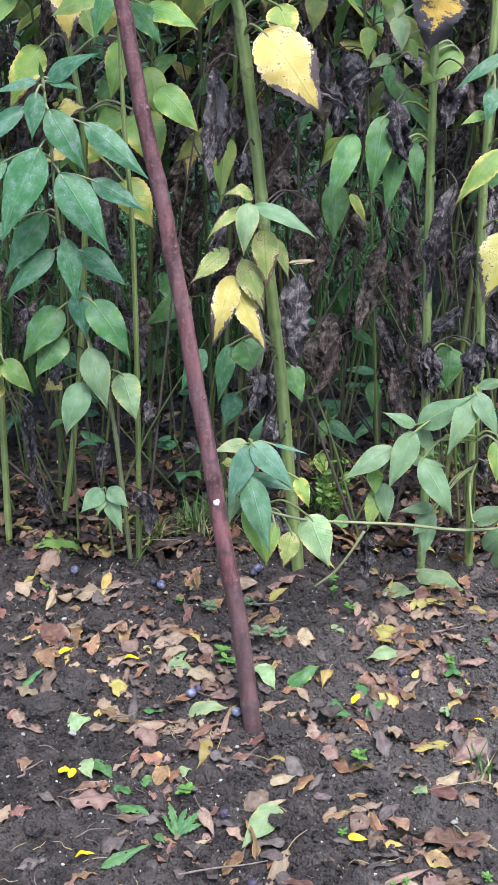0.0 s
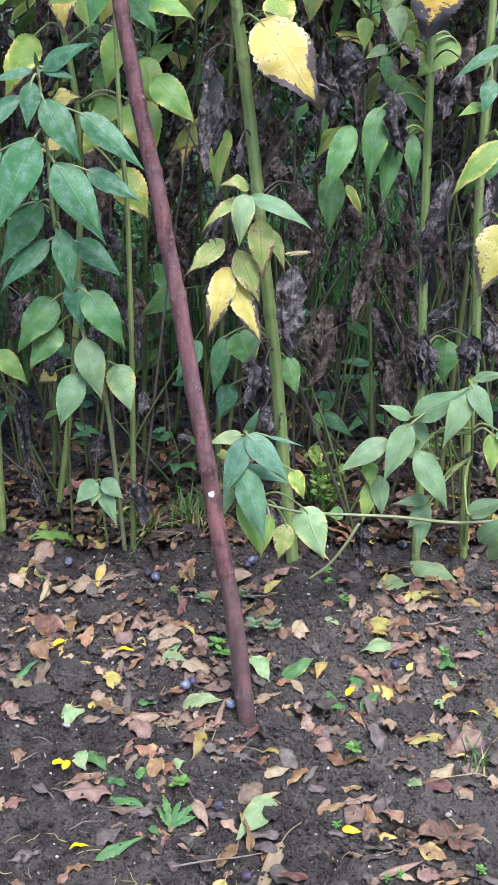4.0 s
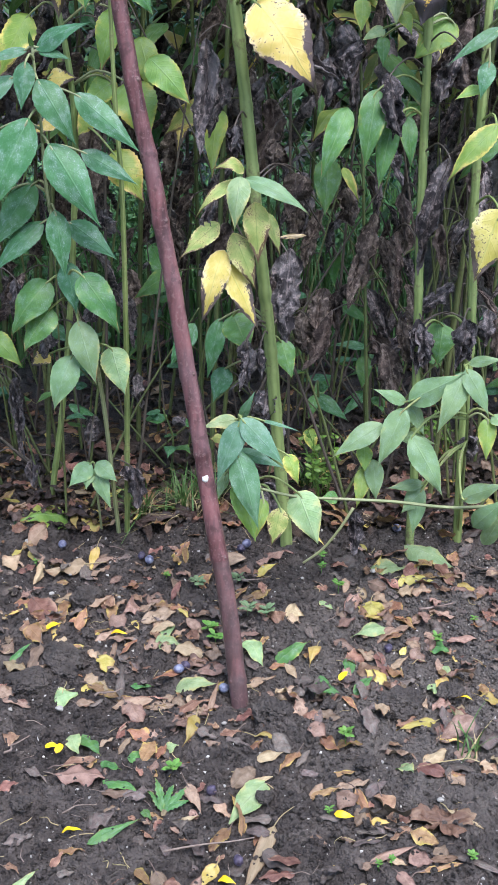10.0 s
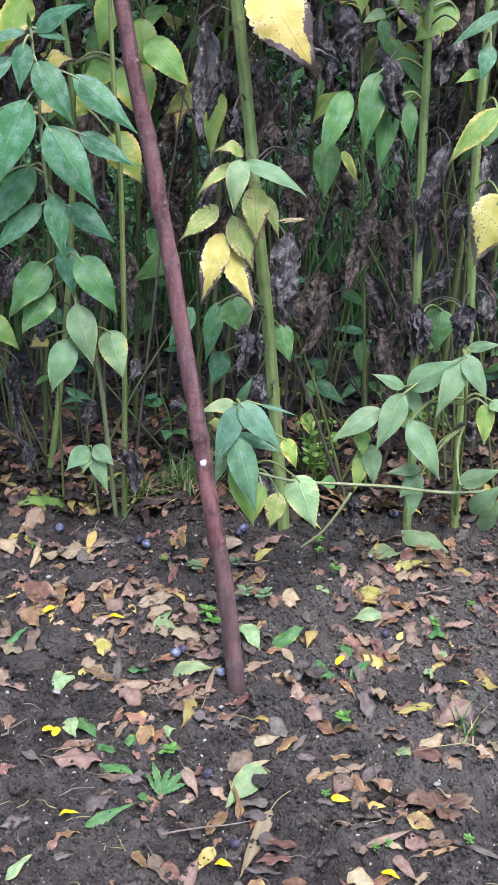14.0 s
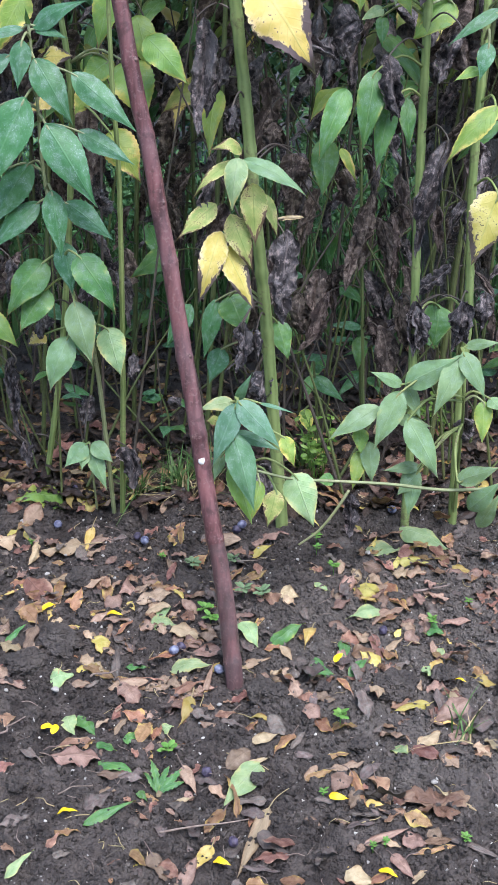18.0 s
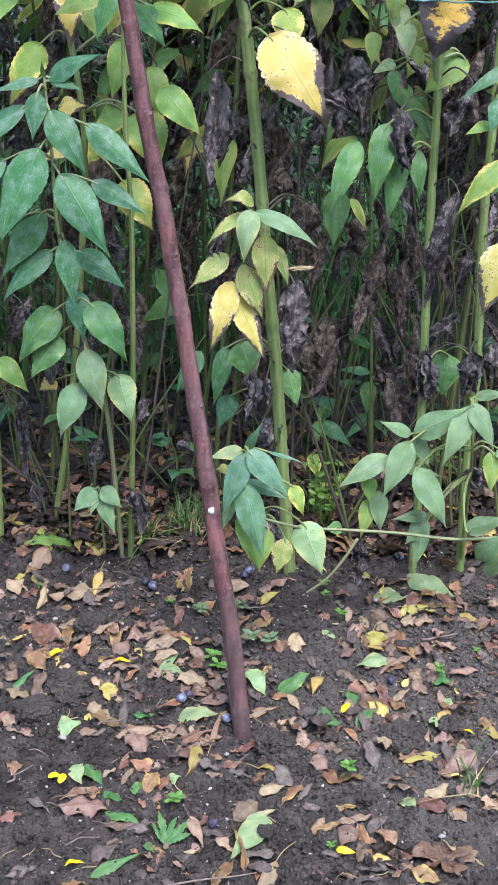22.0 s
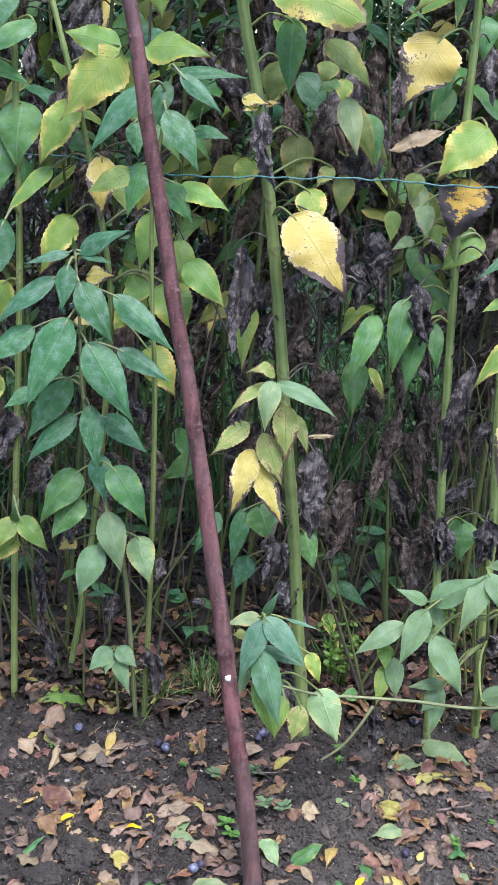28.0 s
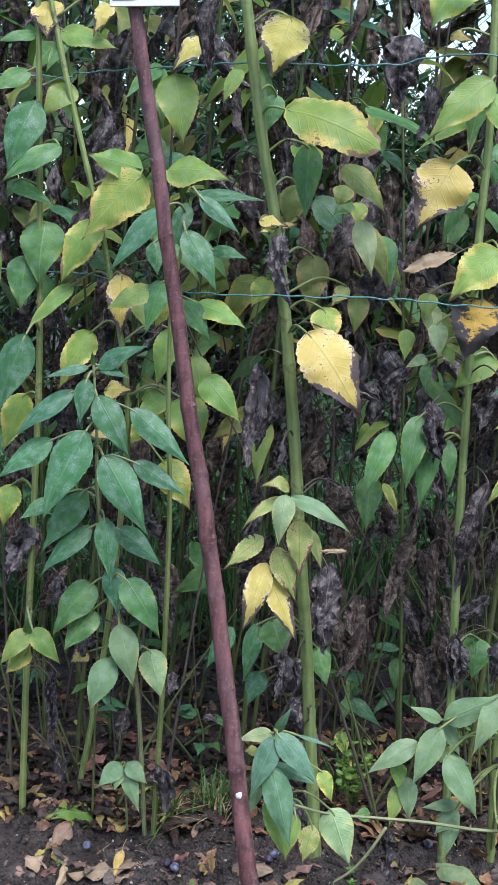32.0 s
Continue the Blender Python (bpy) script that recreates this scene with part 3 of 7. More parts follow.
def frame_of(base, tip, face, turn):
    a = np.array(tip, float) - np.array(base, float)
    length = np.linalg.norm(a)
    a /= length
    n = np.array(face, float)
    n -= a * n.dot(a)
    n /= np.linalg.norm(n) + 1e-9
    s = np.cross(n, a)
    c, d = math.cos(turn), math.sin(turn)
    n, s = n * c + s * d, s * c - n * d
    return length, np.stack([a, s, n], 1)


STYLE = {
    "b": dict(shape="lance", arch=0.10, fold=0.30, wave=0.03, teeth=0.02),
    "j": dict(shape="lance", arch=0.10, fold=0.30, wave=0.03, teeth=0.02),
    "g": dict(shape="ovate", arch=0.10, fold=0.25, wave=0.05, teeth=0.022),
    "m": dict(shape="lance", arch=0.10, fold=0.28, wave=0.05, teeth=0.018),
    "l": dict(shape="ovate", arch=0.10, fold=0.22, wave=0.06, teeth=0.028),
    "y": dict(shape="ovate", arch=0.08, fold=0.16, wave=0.08, teeth=0.035, crumple=0.07),
    "h": dict(shape="ovate", arch=0.10, fold=0.20, wave=0.07, teeth=0.035, crumple=0.04),
    "n": dict(shape="ovate", arch=0.08, fold=0.20, wave=0.08, teeth=0.05, crumple=0.16),
    "v": dict(shape="lance", arch=0.10, fold=0.25, wave=0.06, teeth=0.04, crumple=0.05),
    "t": dict(shape="narrow", arch=0.08, fold=0.5, wave=0.12, teeth=0.06, crumple=0.35, curl=1.0),
}
count = [0]


def blade_mesh(kind, length, width, seed, **more):
    style = dict(STYLE.get(kind, STYLE["g"]))
    style.update(more)
    rng = np.random.default_rng(seed)
    if kind in "de":
        return grid_mesh("leaf", withered_points(length, width, rng))
    style["arch"] *= rng.uniform(0.5, 1.5)
    style["fold"] *= rng.uniform(0.5, 1.5)
    style.setdefault("twist", rng.uniform(-0.25, 0.25))
    return grid_mesh("leaf", blade_points(length, width, rng, **style))


class Plant:
    """A stalk with leaves; the leaves join it by bent leaf stalks."""

    def __init__(self, line, radius, tip_radius=None, material=None, label="", category="plant", name="artichoke_plant", group="tall plants in the bed", joints=True):
        self.line = smooth_line(line, 8)
        base = self.line[0]
        self.root = tagged(new(name), label, category, group)
        self.root.location = base
        self.mat = material or STEM
        tip_radius = radius * 0.6 if tip_radius is None else tip_radius
        along = np.linspace(0, 1, len(self.line))
        radii = radius + (tip_radius - radius) * along
        if joints:
            run = np.r_[0, np.cumsum(np.linalg.norm(np.diff(self.line, axis=0), axis=1))]
            fine = np.linspace(0, run[-1], max(12, int(run[-1] / 0.012)))
            self.line = np.stack([np.interp(fine, run, self.line[:, k]) for k in range(3)], 1)
            radii = np.interp(fine, run, radii)
            gap = 0.13
            near = np.abs((fine + 0.05) % gap - gap / 2)
            radii = radii * (1 + 0.16 * np.exp(-((near / 0.007) ** 2)))
        part("stem", tube_mesh("stem", self.line, radii, 12, 0.03), self.mat, self.root)

    def near(self, p):
        """Where the leaf stalk leaves the stem: the nearest point a little below the leaf."""
        d = np.linalg.norm((self.line - np.array(p)) * (1, 1, 0.9), axis=1)
        return self.line[int(np.argmin(d))]

    def branch(self, line, radius):
        line = smooth_line(line, 8)
        self.line = np.vstack([self.line, line])
        part("branch", tube_mesh("branch", line, np.linspace(radius, radius * 0.7, len(line)), 9), STEM_PALE, self.root)

    def leaf(self, kind, base, tip, width, turn=0.0, stalk=True, **more):
        count[0] += 1
        face = more.pop("face", (0.0, -0.85, 0.55))
        length, axes = frame_of(base, tip, face, radians(turn))
        if kind in "bj":
            width *= 0.9
        mesh = blade_mesh(kind, length, width, 100 + count[0], **more)
        ob = part("leaf", mesh, LEAF[kind], self.root)
        ob.matrix_basis = Matrix.Translation(base) @ Matrix(axes.tolist()).to_4x4()
        root = self.near(base)
        gap = np.linalg.norm(root - np.array(base))
        if stalk and 0.008 < gap < 0.15:
            b = np.array(base, float)
            start = axes[:, 0] * min(0.02, gap * 0.3)
            mid = (root + b) / 2 + np.array((0, 0, gap * 0.13)) - start * 0.6
            line = smooth_line([root, mid, b, b + start], 4)
            dry = kind in "det"
            part("leaf_stalk", tube_mesh("leaf_stalk", line, np.linspace(0.0032, 0.0018, len(line)) * (0.7 if dry else 1.0), 6), STEM_DEAD if dry else (STEM_PALE if kind in "bl" else STEM), ob)
        return ob


# ---- ground ----
def ground_z(x, y):
    """The bed rises gently to the plants, is level beyond, and dips at the stake."""
    z = 0.12 * min(max(y, -1.0), 0.65) - 0.012
    z -= 0.032 * math.exp(-((x - 0.005) ** 2 + (y + 0.03) ** 2) / 0.006)
    fade = math.exp(-max(0.0, abs(x) - 1.2) - max(0.0, abs(y) - 2.0))
    p = Vector((x, y, 0.0))
    z += fade * (0.020 * noise.noise(p * 3.1) + 0.011 * noise.noise(p * 9.0 + Vector((5, 1, 2))))
    return z


def soil_z(x, y):
    p = Vector((x, y, 0.3))
    near = math.exp(-max(0.0, abs(x) - 0.7) * 4 - max(0.0, abs(y) - 0.9) * 4)
    if near < 0.02:
        return ground_z(x, y)
    lump = noise.multi_fractal(p * 26.0, 0.9, 2.1, 3) - 1.0
    big = noise.noise(p * 13.0 + Vector((3, 7, 1)))
    # rounded crumbs of two sizes, warped so that no two are alike
    q = p + noise.noise_vector(p * 40.0) * 0.012
    chunk = 0.5 - noise.voronoi(q * 21.0)[0][0]
    crumb = 0.5 - noise.voronoi(q * 55.0)[0][0]
    grain = 0.5 - noise.voronoi(q * 125.0)[0][0]
    return ground_z(x, y) + near * (0.009 * lump + 0.016 * chunk + 0.010 * crumb * (0.6 + 0.8 * abs(big)) + 0.0045 * grain + 0.014 * big - 0.008)


def build_ground():
    def spread(low, high, step, far):
        core = list(np.arange(low, high + step / 2, step))
        out, d = [], step
        left, right = core[0], core[-1]
        ls, rs = [], []
        while right < far:
            d *= 1.35
            right += d
            left -= d
            ls.insert(0, left)
            rs.append(right)
        return np.array(ls + core + rs)

    xs, ys = spread(-0.60, 0.66, 0.0029, 900), spread(-0.66, 0.70, 0.0034, 900)
    pts = np.array([[(x, y, soil_z(x, y)) for x in xs] for y in ys])
    return tagged(part("ground", grid_mesh("ground", pts), SOIL), "dark damp crumbly garden soil of the bed", "soil", kind="structure")


build_ground()


# ---- the stake ----
def build_stake():
    line = [(0.020, -0.034, -0.16), (0.008, -0.011, -0.06), (0.0, 0.0, 0.0), (-0.008, 0.017, 0.079), (-0.025, 0.041, 0.191), (-0.046, 0.064, 0.301), (-0.063, 0.085, 0.399), (-0.082, 0.107, 0.517), (-0.101, 0.125, 0.623), (-0.119, 0.138, 0.728), (-0.137, 0.150, 0.831), (-0.154, 0.159, 0.931), (-0.175, 0.168, 1.029), (-0.193, 0.177, 1.125), (-0.232, 0.191, 1.345), (-0.250, 0.195, 1.447), (-0.267, 0.199, 1.548), (-0.285, 0.203, 1.647), (-0.304, 0.207, 1.746), (-0.325, 0.213, 1.88)]
    pts = smooth_line(line, 14)
    run = np.r_[0, np.cumsum(np.linalg.norm(np.diff(pts, axis=0), axis=1))]
    fine = np.arange(0, run[-1], 0.006)
    pts = np.stack([np.interp(fine, run, pts[:, k]) for k in range(3)], 1)
    radii = np.interp(pts[:, 2], (-0.14, 0.1, 0.6, 1.1, 1.76), (0.0180, 0.0172, 0.0158, 0.0148, 0.0125))
    root = tagged(new("stake"), "long leaning red-purple wooden stick pushed into the soil", "stake")
    root.location = (0, 0, -0.03)
    heights = (-0.002, 0.242, 0.44, 0.588, 0.761, 0.87, 0.991, 1.115, 1.271, 1.428, 1.562, 1.826)
    for k, h in enumerate(heights):
        side = -1 if k % 2 else 1
        radii = radii * (1 + 0.085 * np.exp(-(((pts[:, 2] - h) / 0.007) ** 2)))
        # the stick bends a little at each joint
        pts[:, 0] += side * 0.0012 * np.exp(-(((pts[:, 2] - h) / 0.03) ** 2))
    mesh = tube_mesh("stick", pts, radii, 20)
    mesh.materials.append(BARK)
    mesh.materials.append(BARK_OLD)
    for face in mesh.polygons:
        # the lowest length, under a joint, is older
        face.material_index = 1 if face.center.z < 0.240 else 0
    part("stick", mesh, None, root)
    rng = np.random.default_rng(4)
    for k, h in enumerate(heights):
        i = int(np.argmin(abs(pts[:, 2] - h)))
        side = (-1, 1)[k % 2]
        ang = -0.85 if side > 0 else -2.3
        out = np.array((math.cos(ang), math.sin(ang), 0.25))
        out /= np.linalg.norm(out)
        bm = bmesh.new()
        bmesh.ops.create_icosphere(bm, subdivisions=2, radius=1.0)
        for w in bm.verts:
            w.co = Vector((w.co.x * 0.0054, w.co.y * 0.0034, w.co.z * 0.0060)) * (1 + 0.25 * noise.noise(w.co * 2 + Vector((k, 0, 0))))
        knot = part("bud_scar", bm, SCAR, root)
        knot.data.shade_smooth()
        knot.matrix_basis = Matrix.Translation(pts[i] + out * radii[i] * 0.84)
    i = int(np.argmin(abs(pts[:, 2] - 0.395)))
    bm = bmesh.new()
    bmesh.ops.create_icosphere(bm, subdivisions=2, radius=1.0)
    for w in bm.verts:
        w.co = Vector((w.co.x * 0.0066, w.co.y * 0.0022, w.co.z * 0.0070)) * (1 + 0.4 * noise.noise(w.co * 1.7))
    spot = part("white_spot", bm, WHITE_MARK, root, "white dropping on the bark")
    spot.data.shade_smooth()
    spot.matrix_basis = Matrix.Translation(pts[i] + np.array((0.001, -radii[i] - 0.0002, 0)))


def box(size, bevel=0.002):
    bm = bmesh.new()
    bmesh.ops.create_cube(bm, size=1.0)
    for w in bm.verts:
        w.co = Vector((w.co.x * size[0], w.co.y * size[1], w.co.z * size[2]))
    if bevel:
        bmesh.ops.bevel(bm, geom=bm.edges[:], offset=bevel, segments=2, affect="EDGES", profile=0.5)
    return bm

LABEL_AT = (-0.299, 0.186, 1.829)
WIRE_LOW = [(-2.200, 0.460, 1.323), (-1.394, 0.590, 1.323), (-0.588, 0.720, 1.323), (-0.420, 0.660, 1.319), (-0.225, 0.480, 1.308), (0.019, 0.410, 1.316), (0.200, 0.405, 1.320), (0.405, 0.405, 1.313), (1.302, 0.432, 1.313), (2.200, 0.460, 1.313)]
WIRE_HIGH = [(-2.200, 0.460, 1.751), (-1.401, 0.605, 1.751), (-0.601, 0.750, 1.751), (-0.488, 0.750, 1.764), (-0.170, 0.620, 1.784), (-0.016, 0.500, 1.777), (0.107, 0.460, 1.774), (0.184, 0.455, 1.782), (0.372, 0.450, 1.805), (1.286, 0.455, 1.805), (2.200, 0.460, 1.805)]
GRASS_TUFTS = [(0.437, -0.184, 7, 0.1), (-0.136, 0.66, 60, 0.1), (-0.227, 0.62, 30, 0.1), (-0.069, 0.7, 30, 0.1), (0.182, 0.8, 30, 0.1)]
TREE = (0.714, 1.95, 0.11)
BARK_GREY = plain_material("rough_grey_bark", (0.10, 0.09, 0.085), (0.21, 0.19, 0.18), 30, 0.85, 0.9, 0.02)
WEED_SPOTS = [(0.22, 0.74), (0.203, 0.72), (0.557, 1.0), (0.485, 1.0)]
# entries with y below 2 are unseen bushes, added to block low light
BUSHES = [(-2.6, 4.4, 3.2, 1.0), (-1.5, 4.6, 3.3, 1.0), (-0.6, 4.3, 3.0, 0.9), (-0.05, 4.7, 3.0, 0.6), (0.62, 4.9, 2.05, 0.5), (1.2, 4.6, 2.9, 0.5), (0.7, 7.5, 2.3, 0.9), (1.75, 4.5, 3.1, 0.7), (2.6, 4.7, 3.3, 1.0), (-1.0, 5.8, 3.4, 1.2), (1.4, 6.4, 2.2, 1.0), (3.6, 5.4, 3.4, 1.2), (-3.4, 0.8, 3.0, 0.9), (3.5, 1.0, 3.0, 0.9), (-4.2, -5.4, 3.2, 1.1), (-2.6, -5.8, 3.4, 1.1), (-1.0, -5.5, 3.2, 1.1), (0.6, -5.7, 3.4, 1.1), (2.2, -5.5, 3.2, 1.1), (3.9, -5.6, 3.3, 1.1)]
SMALL_LEAVES = 130
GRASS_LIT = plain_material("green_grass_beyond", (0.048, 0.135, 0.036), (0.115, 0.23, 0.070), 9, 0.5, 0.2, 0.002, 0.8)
WEED_BACK = plain_material("shaded_weed_leaf", (0.055, 0.155, 0.050), (0.125, 0.27, 0.100), 60, 0.5, 0.2, 0.002, 0.9)
WEED_GREY = plain_material("grey_green_weed", (0.10, 0.17, 0.08), (0.20, 0.28, 0.15), 90, 0.5, 0.3)

build_stake()


def build_label():
    root = tagged(new("plant_label"), "white plastic plant label fixed to the top of the stake", "label")
    root.location = LABEL_AT
    root.rotation_euler = (radians(-8), radians(-3), 0)
    for name, size, at, mat in (("plate", (0.124, 0.004, 0.085), (0, 0, 0.0425), PLASTIC), ("printed_bar", (0.040, 0.001, 0.022), (-0.037, -0.0026, 0.021), PRINT), ("printed_bar", (0.055, 0.001, 0.006), (0.02, -0.0026, 0.060), PRINT), ("clip", (0.010, 0.006, 0.03), (0.0, 0.005, 0.03), PLASTIC)):
        ob = part(name, box(size, 0.0008 if size[1] > 0.002 else 0), mat, root)
        ob.matrix_parent_inverse = Matrix()
        ob.location = at


build_label()

# ---- plants ----

s8 = Plant([(-0.577, 0.620, 0.002), (-0.570, 0.620, 0.462), (-0.559, 0.620, 0.862), (-0.554, 0.620, 1.181), (-0.561, 0.620, 1.546), (-0.568, 0.620, 1.826), (-0.578, 0.620, 2.176)], 0.0082, 0.0062, STEM, "tall green stalk with broad drooping green leaves")
s8.leaf("y", (-0.549, 0.620, 1.893), (-0.543, 0.595, 1.812), 0.070)
s8.leaf("l", (-0.516, 0.620, 1.833), (-0.394, 0.595, 1.799), 0.056)
s8.leaf("g", (-0.506, 0.620, 1.823), (-0.548, 0.595, 1.744), 0.034)
s8.leaf("g", (-0.576, 0.620, 1.823), (-0.654, 0.595, 1.801), 0.031)
s8.leaf("g", (-0.589, 0.620, 1.749), (-0.669, 0.595, 1.698), 0.049)
s8.leaf("l", (-0.492, 0.620, 1.720), (-0.556, 0.595, 1.653), 0.063)
s8.leaf("b", (-0.569, 0.600, 1.683), (-0.624, 0.575, 1.524), 0.096)
s8.leaf("g", (-0.513, 0.580, 1.592), (-0.632, 0.555, 1.512), 0.050)
s8.leaf("g", (-0.619, 0.620, 1.513), (-0.521, 0.595, 1.469), 0.037)
s8.leaf("g", (-0.547, 0.620, 1.433), (-0.552, 0.595, 1.296), 0.098)
s8.leaf("g", (-0.588, 0.620, 1.358), (-0.594, 0.595, 1.241), 0.076)
s8.leaf("b", (-0.568, 0.520, 1.195), (-0.623, 0.495, 1.021), 0.089)
s8.leaf("h", (-0.587, 0.620, 1.053), (-0.627, 0.595, 0.928), 0.070)
s8.leaf("l", (-0.548, 0.500, 0.548), (-0.602, 0.475, 0.476), 0.047)
s8.leaf("l", (-0.536, 0.500, 0.551), (-0.468, 0.475, 0.483), 0.047)
s8.leaf("h", (-0.551, 0.520, 0.496), (-0.596, 0.495, 0.445), 0.046)
s8.leaf("g", (-0.546, 0.500, 0.543), (-0.544, 0.475, 0.593), 0.020)
s8.leaf("d", (-0.588, 0.600, 0.772), (-0.598, 0.595, 0.637), 0.080)
s8.leaf("e", (-0.617, 0.700, 0.935), (-0.601, 0.695, 0.831), 0.059)
s8.leaf("h", (-0.620, 0.660, 0.837), (-0.633, 0.635, 0.744), 0.059)
s8.leaf("d", (-0.496, 0.600, 0.648), (-0.503, 0.595, 0.553), 0.039)
s8.leaf("d", (-0.517, 0.600, 0.407), (-0.504, 0.595, 0.228), 0.029)
s8.leaf("d", (-0.487, 0.600, 0.215), (-0.476, 0.595, 0.148), 0.035)
s8.leaf("d", (-0.498, 0.600, 0.419), (-0.521, 0.595, 0.324), 0.035)

s9 = Plant([(-0.470, 0.740, 0.006), (-0.410, 0.720, 0.393), (-0.367, 0.660, 0.798), (-0.355, 0.600, 1.068), (-0.410, 0.600, 1.373), (-0.461, 0.600, 1.574), (-0.503, 0.600, 1.735), (-0.542, 0.600, 1.904), (-0.621, 0.600, 2.245)], 0.0074, 0.0056, STEM, "leaning green stalk with yellowing heart-shaped leaves")
s9.leaf("y", (-0.417, 0.600, 1.891), (-0.446, 0.575, 1.819), 0.040)
s9.leaf("l", (-0.335, 0.550, 1.555), (-0.446, 0.510, 1.578), 0.073)
s9.leaf("h", (-0.333, 0.520, 1.541), (-0.447, 0.495, 1.404), 0.113)
s9.leaf("h", (-0.438, 0.600, 1.439), (-0.504, 0.575, 1.304), 0.077)
s9.leaf("l", (-0.484, 0.600, 1.301), (-0.577, 0.575, 1.197), 0.041)
s9.leaf("y", (-0.370, 0.560, 1.329), (-0.367, 0.535, 1.199), 0.063)
s9.leaf("h", (-0.440, 0.600, 1.201), (-0.503, 0.575, 1.077), 0.070)
s9.leaf("y", (-0.404, 0.600, 1.078), (-0.338, 0.575, 1.083), 0.045)
s9.leaf("y", (-0.394, 0.600, 0.990), (-0.443, 0.575, 0.964), 0.033)
s9.leaf("h", (-0.263, 0.520, 0.937), (-0.199, 0.495, 0.838), 0.076)
s9.leaf("y", (-0.264, 0.500, 1.279), (-0.290, 0.475, 1.220), 0.036)
s9.leaf("l", (-0.275, 0.600, 1.750), (-0.250, 0.575, 1.609), 0.091)
s9.leaf("y", (-0.216, 0.600, 1.831), (-0.281, 0.575, 1.753), 0.050)
s9.leaf("d", (-0.286, 0.600, 1.739), (-0.296, 0.595, 1.688), 0.032)
s9.leaf("d", (-0.223, 0.600, 1.711), (-0.249, 0.595, 1.635), 0.032)
s9.leaf("l", (-0.139, 0.600, 1.770), (-0.171, 0.575, 1.695), 0.036)
s9.leaf("l", (-0.275, 0.520, 1.554), (-0.144, 0.490, 1.539), 0.079)
s9.leaf("l", (-0.272, 0.600, 1.072), (-0.332, 0.575, 1.020), 0.060)
s9.leaf("l", (-0.261, 0.600, 1.216), (-0.290, 0.575, 1.095), 0.060)
s9.leaf("l", (-0.210, 0.600, 1.159), (-0.183, 0.575, 1.048), 0.058)
s9.leaf("l", (-0.182, 0.500, 1.127), (-0.099, 0.475, 1.040), 0.065)
s9.leaf("l", (-0.231, 0.550, 1.074), (-0.188, 0.525, 0.958), 0.093)
s9.leaf("h", (-0.308, 0.600, 1.014), (-0.343, 0.575, 0.960), 0.050)

shoot_t = Plant([(-0.261, 0.560, -0.005), (-0.246, 0.500, 0.458), (-0.242, 0.460, 0.852), (-0.251, 0.460, 1.034), (-0.255, 0.460, 1.259), (-0.239, 0.460, 1.387), (-0.220, 0.460, 1.510)], 0.0065, 0.0033, STEM, "slender shoot with opposite mildewed green leaves")
shoot_t.leaf("g", (-0.218, 0.460, 1.501), (-0.219, 0.435, 1.528), 0.014)
shoot_t.leaf("b", (-0.206, 0.420, 1.508), (-0.063, 0.395, 1.499), 0.034)
shoot_t.leaf("b", (-0.198, 0.400, 1.502), (-0.113, 0.375, 1.430), 0.038)
shoot_t.leaf("b", (-0.229, 0.460, 1.487), (-0.253, 0.435, 1.391), 0.046)
shoot_t.leaf("b", (-0.277, 0.400, 1.476), (-0.378, 0.375, 1.341), 0.053)
shoot_t.leaf("b", (-0.225, 0.400, 1.432), (-0.157, 0.375, 1.311), 0.064)
shoot_t.leaf("b", (-0.174, 0.460, 1.399), (-0.098, 0.435, 1.381), 0.037)
shoot_t.leaf("b", (-0.292, 0.460, 1.409), (-0.283, 0.435, 1.338), 0.046)
shoot_t.leaf("l", (-0.301, 0.460, 1.311), (-0.387, 0.435, 1.267), 0.050)
shoot_t.leaf("g", (-0.276, 0.460, 1.327), (-0.303, 0.435, 1.223), 0.052)
shoot_t.leaf("g", (-0.230, 0.460, 1.292), (-0.170, 0.435, 1.212), 0.052)
shoot_t.leaf("l", (-0.197, 0.460, 1.285), (-0.096, 0.435, 1.241), 0.052)

shoot_b = Plant([(-0.280, 0.570, -0.004), (-0.305, 0.460, 0.469), (-0.345, 0.420, 0.634), (-0.391, 0.420, 0.853), (-0.400, 0.420, 1.021), (-0.410, 0.420, 1.162)], 0.0054, 0.0027, STEM_PALE, "leafy shoot with many blue-green mildewed leaves")
shoot_b.leaf("g", (-0.410, 0.420, 1.162), (-0.410, 0.395, 1.194), 0.011)
shoot_b.leaf("b", (-0.399, 0.420, 1.160), (-0.291, 0.395, 1.209), 0.050)
shoot_b.leaf("b", (-0.422, 0.420, 1.155), (-0.512, 0.395, 1.130), 0.026)
shoot_b.leaf("b", (-0.396, 0.420, 1.153), (-0.328, 0.395, 1.137), 0.024)
shoot_b.leaf("b", (-0.418, 0.380, 1.134), (-0.427, 0.355, 1.044), 0.047)
shoot_b.leaf("b", (-0.453, 0.420, 1.102), (-0.575, 0.395, 0.999), 0.050)
shoot_b.leaf("b", (-0.394, 0.380, 1.099), (-0.321, 0.355, 0.978), 0.069)
shoot_b.leaf("b", (-0.326, 0.420, 1.070), (-0.198, 0.395, 0.960), 0.061)
shoot_b.leaf("b", (-0.417, 0.360, 1.027), (-0.496, 0.335, 0.842), 0.094)
shoot_b.leaf("b", (-0.496, 0.420, 0.998), (-0.604, 0.395, 0.913), 0.062)
shoot_b.leaf("b", (-0.374, 0.360, 0.979), (-0.276, 0.335, 0.824), 0.086)
shoot_b.leaf("b", (-0.318, 0.420, 0.960), (-0.204, 0.395, 0.898), 0.050)
shoot_b.leaf("b", (-0.423, 0.420, 0.895), (-0.508, 0.395, 0.760), 0.073)
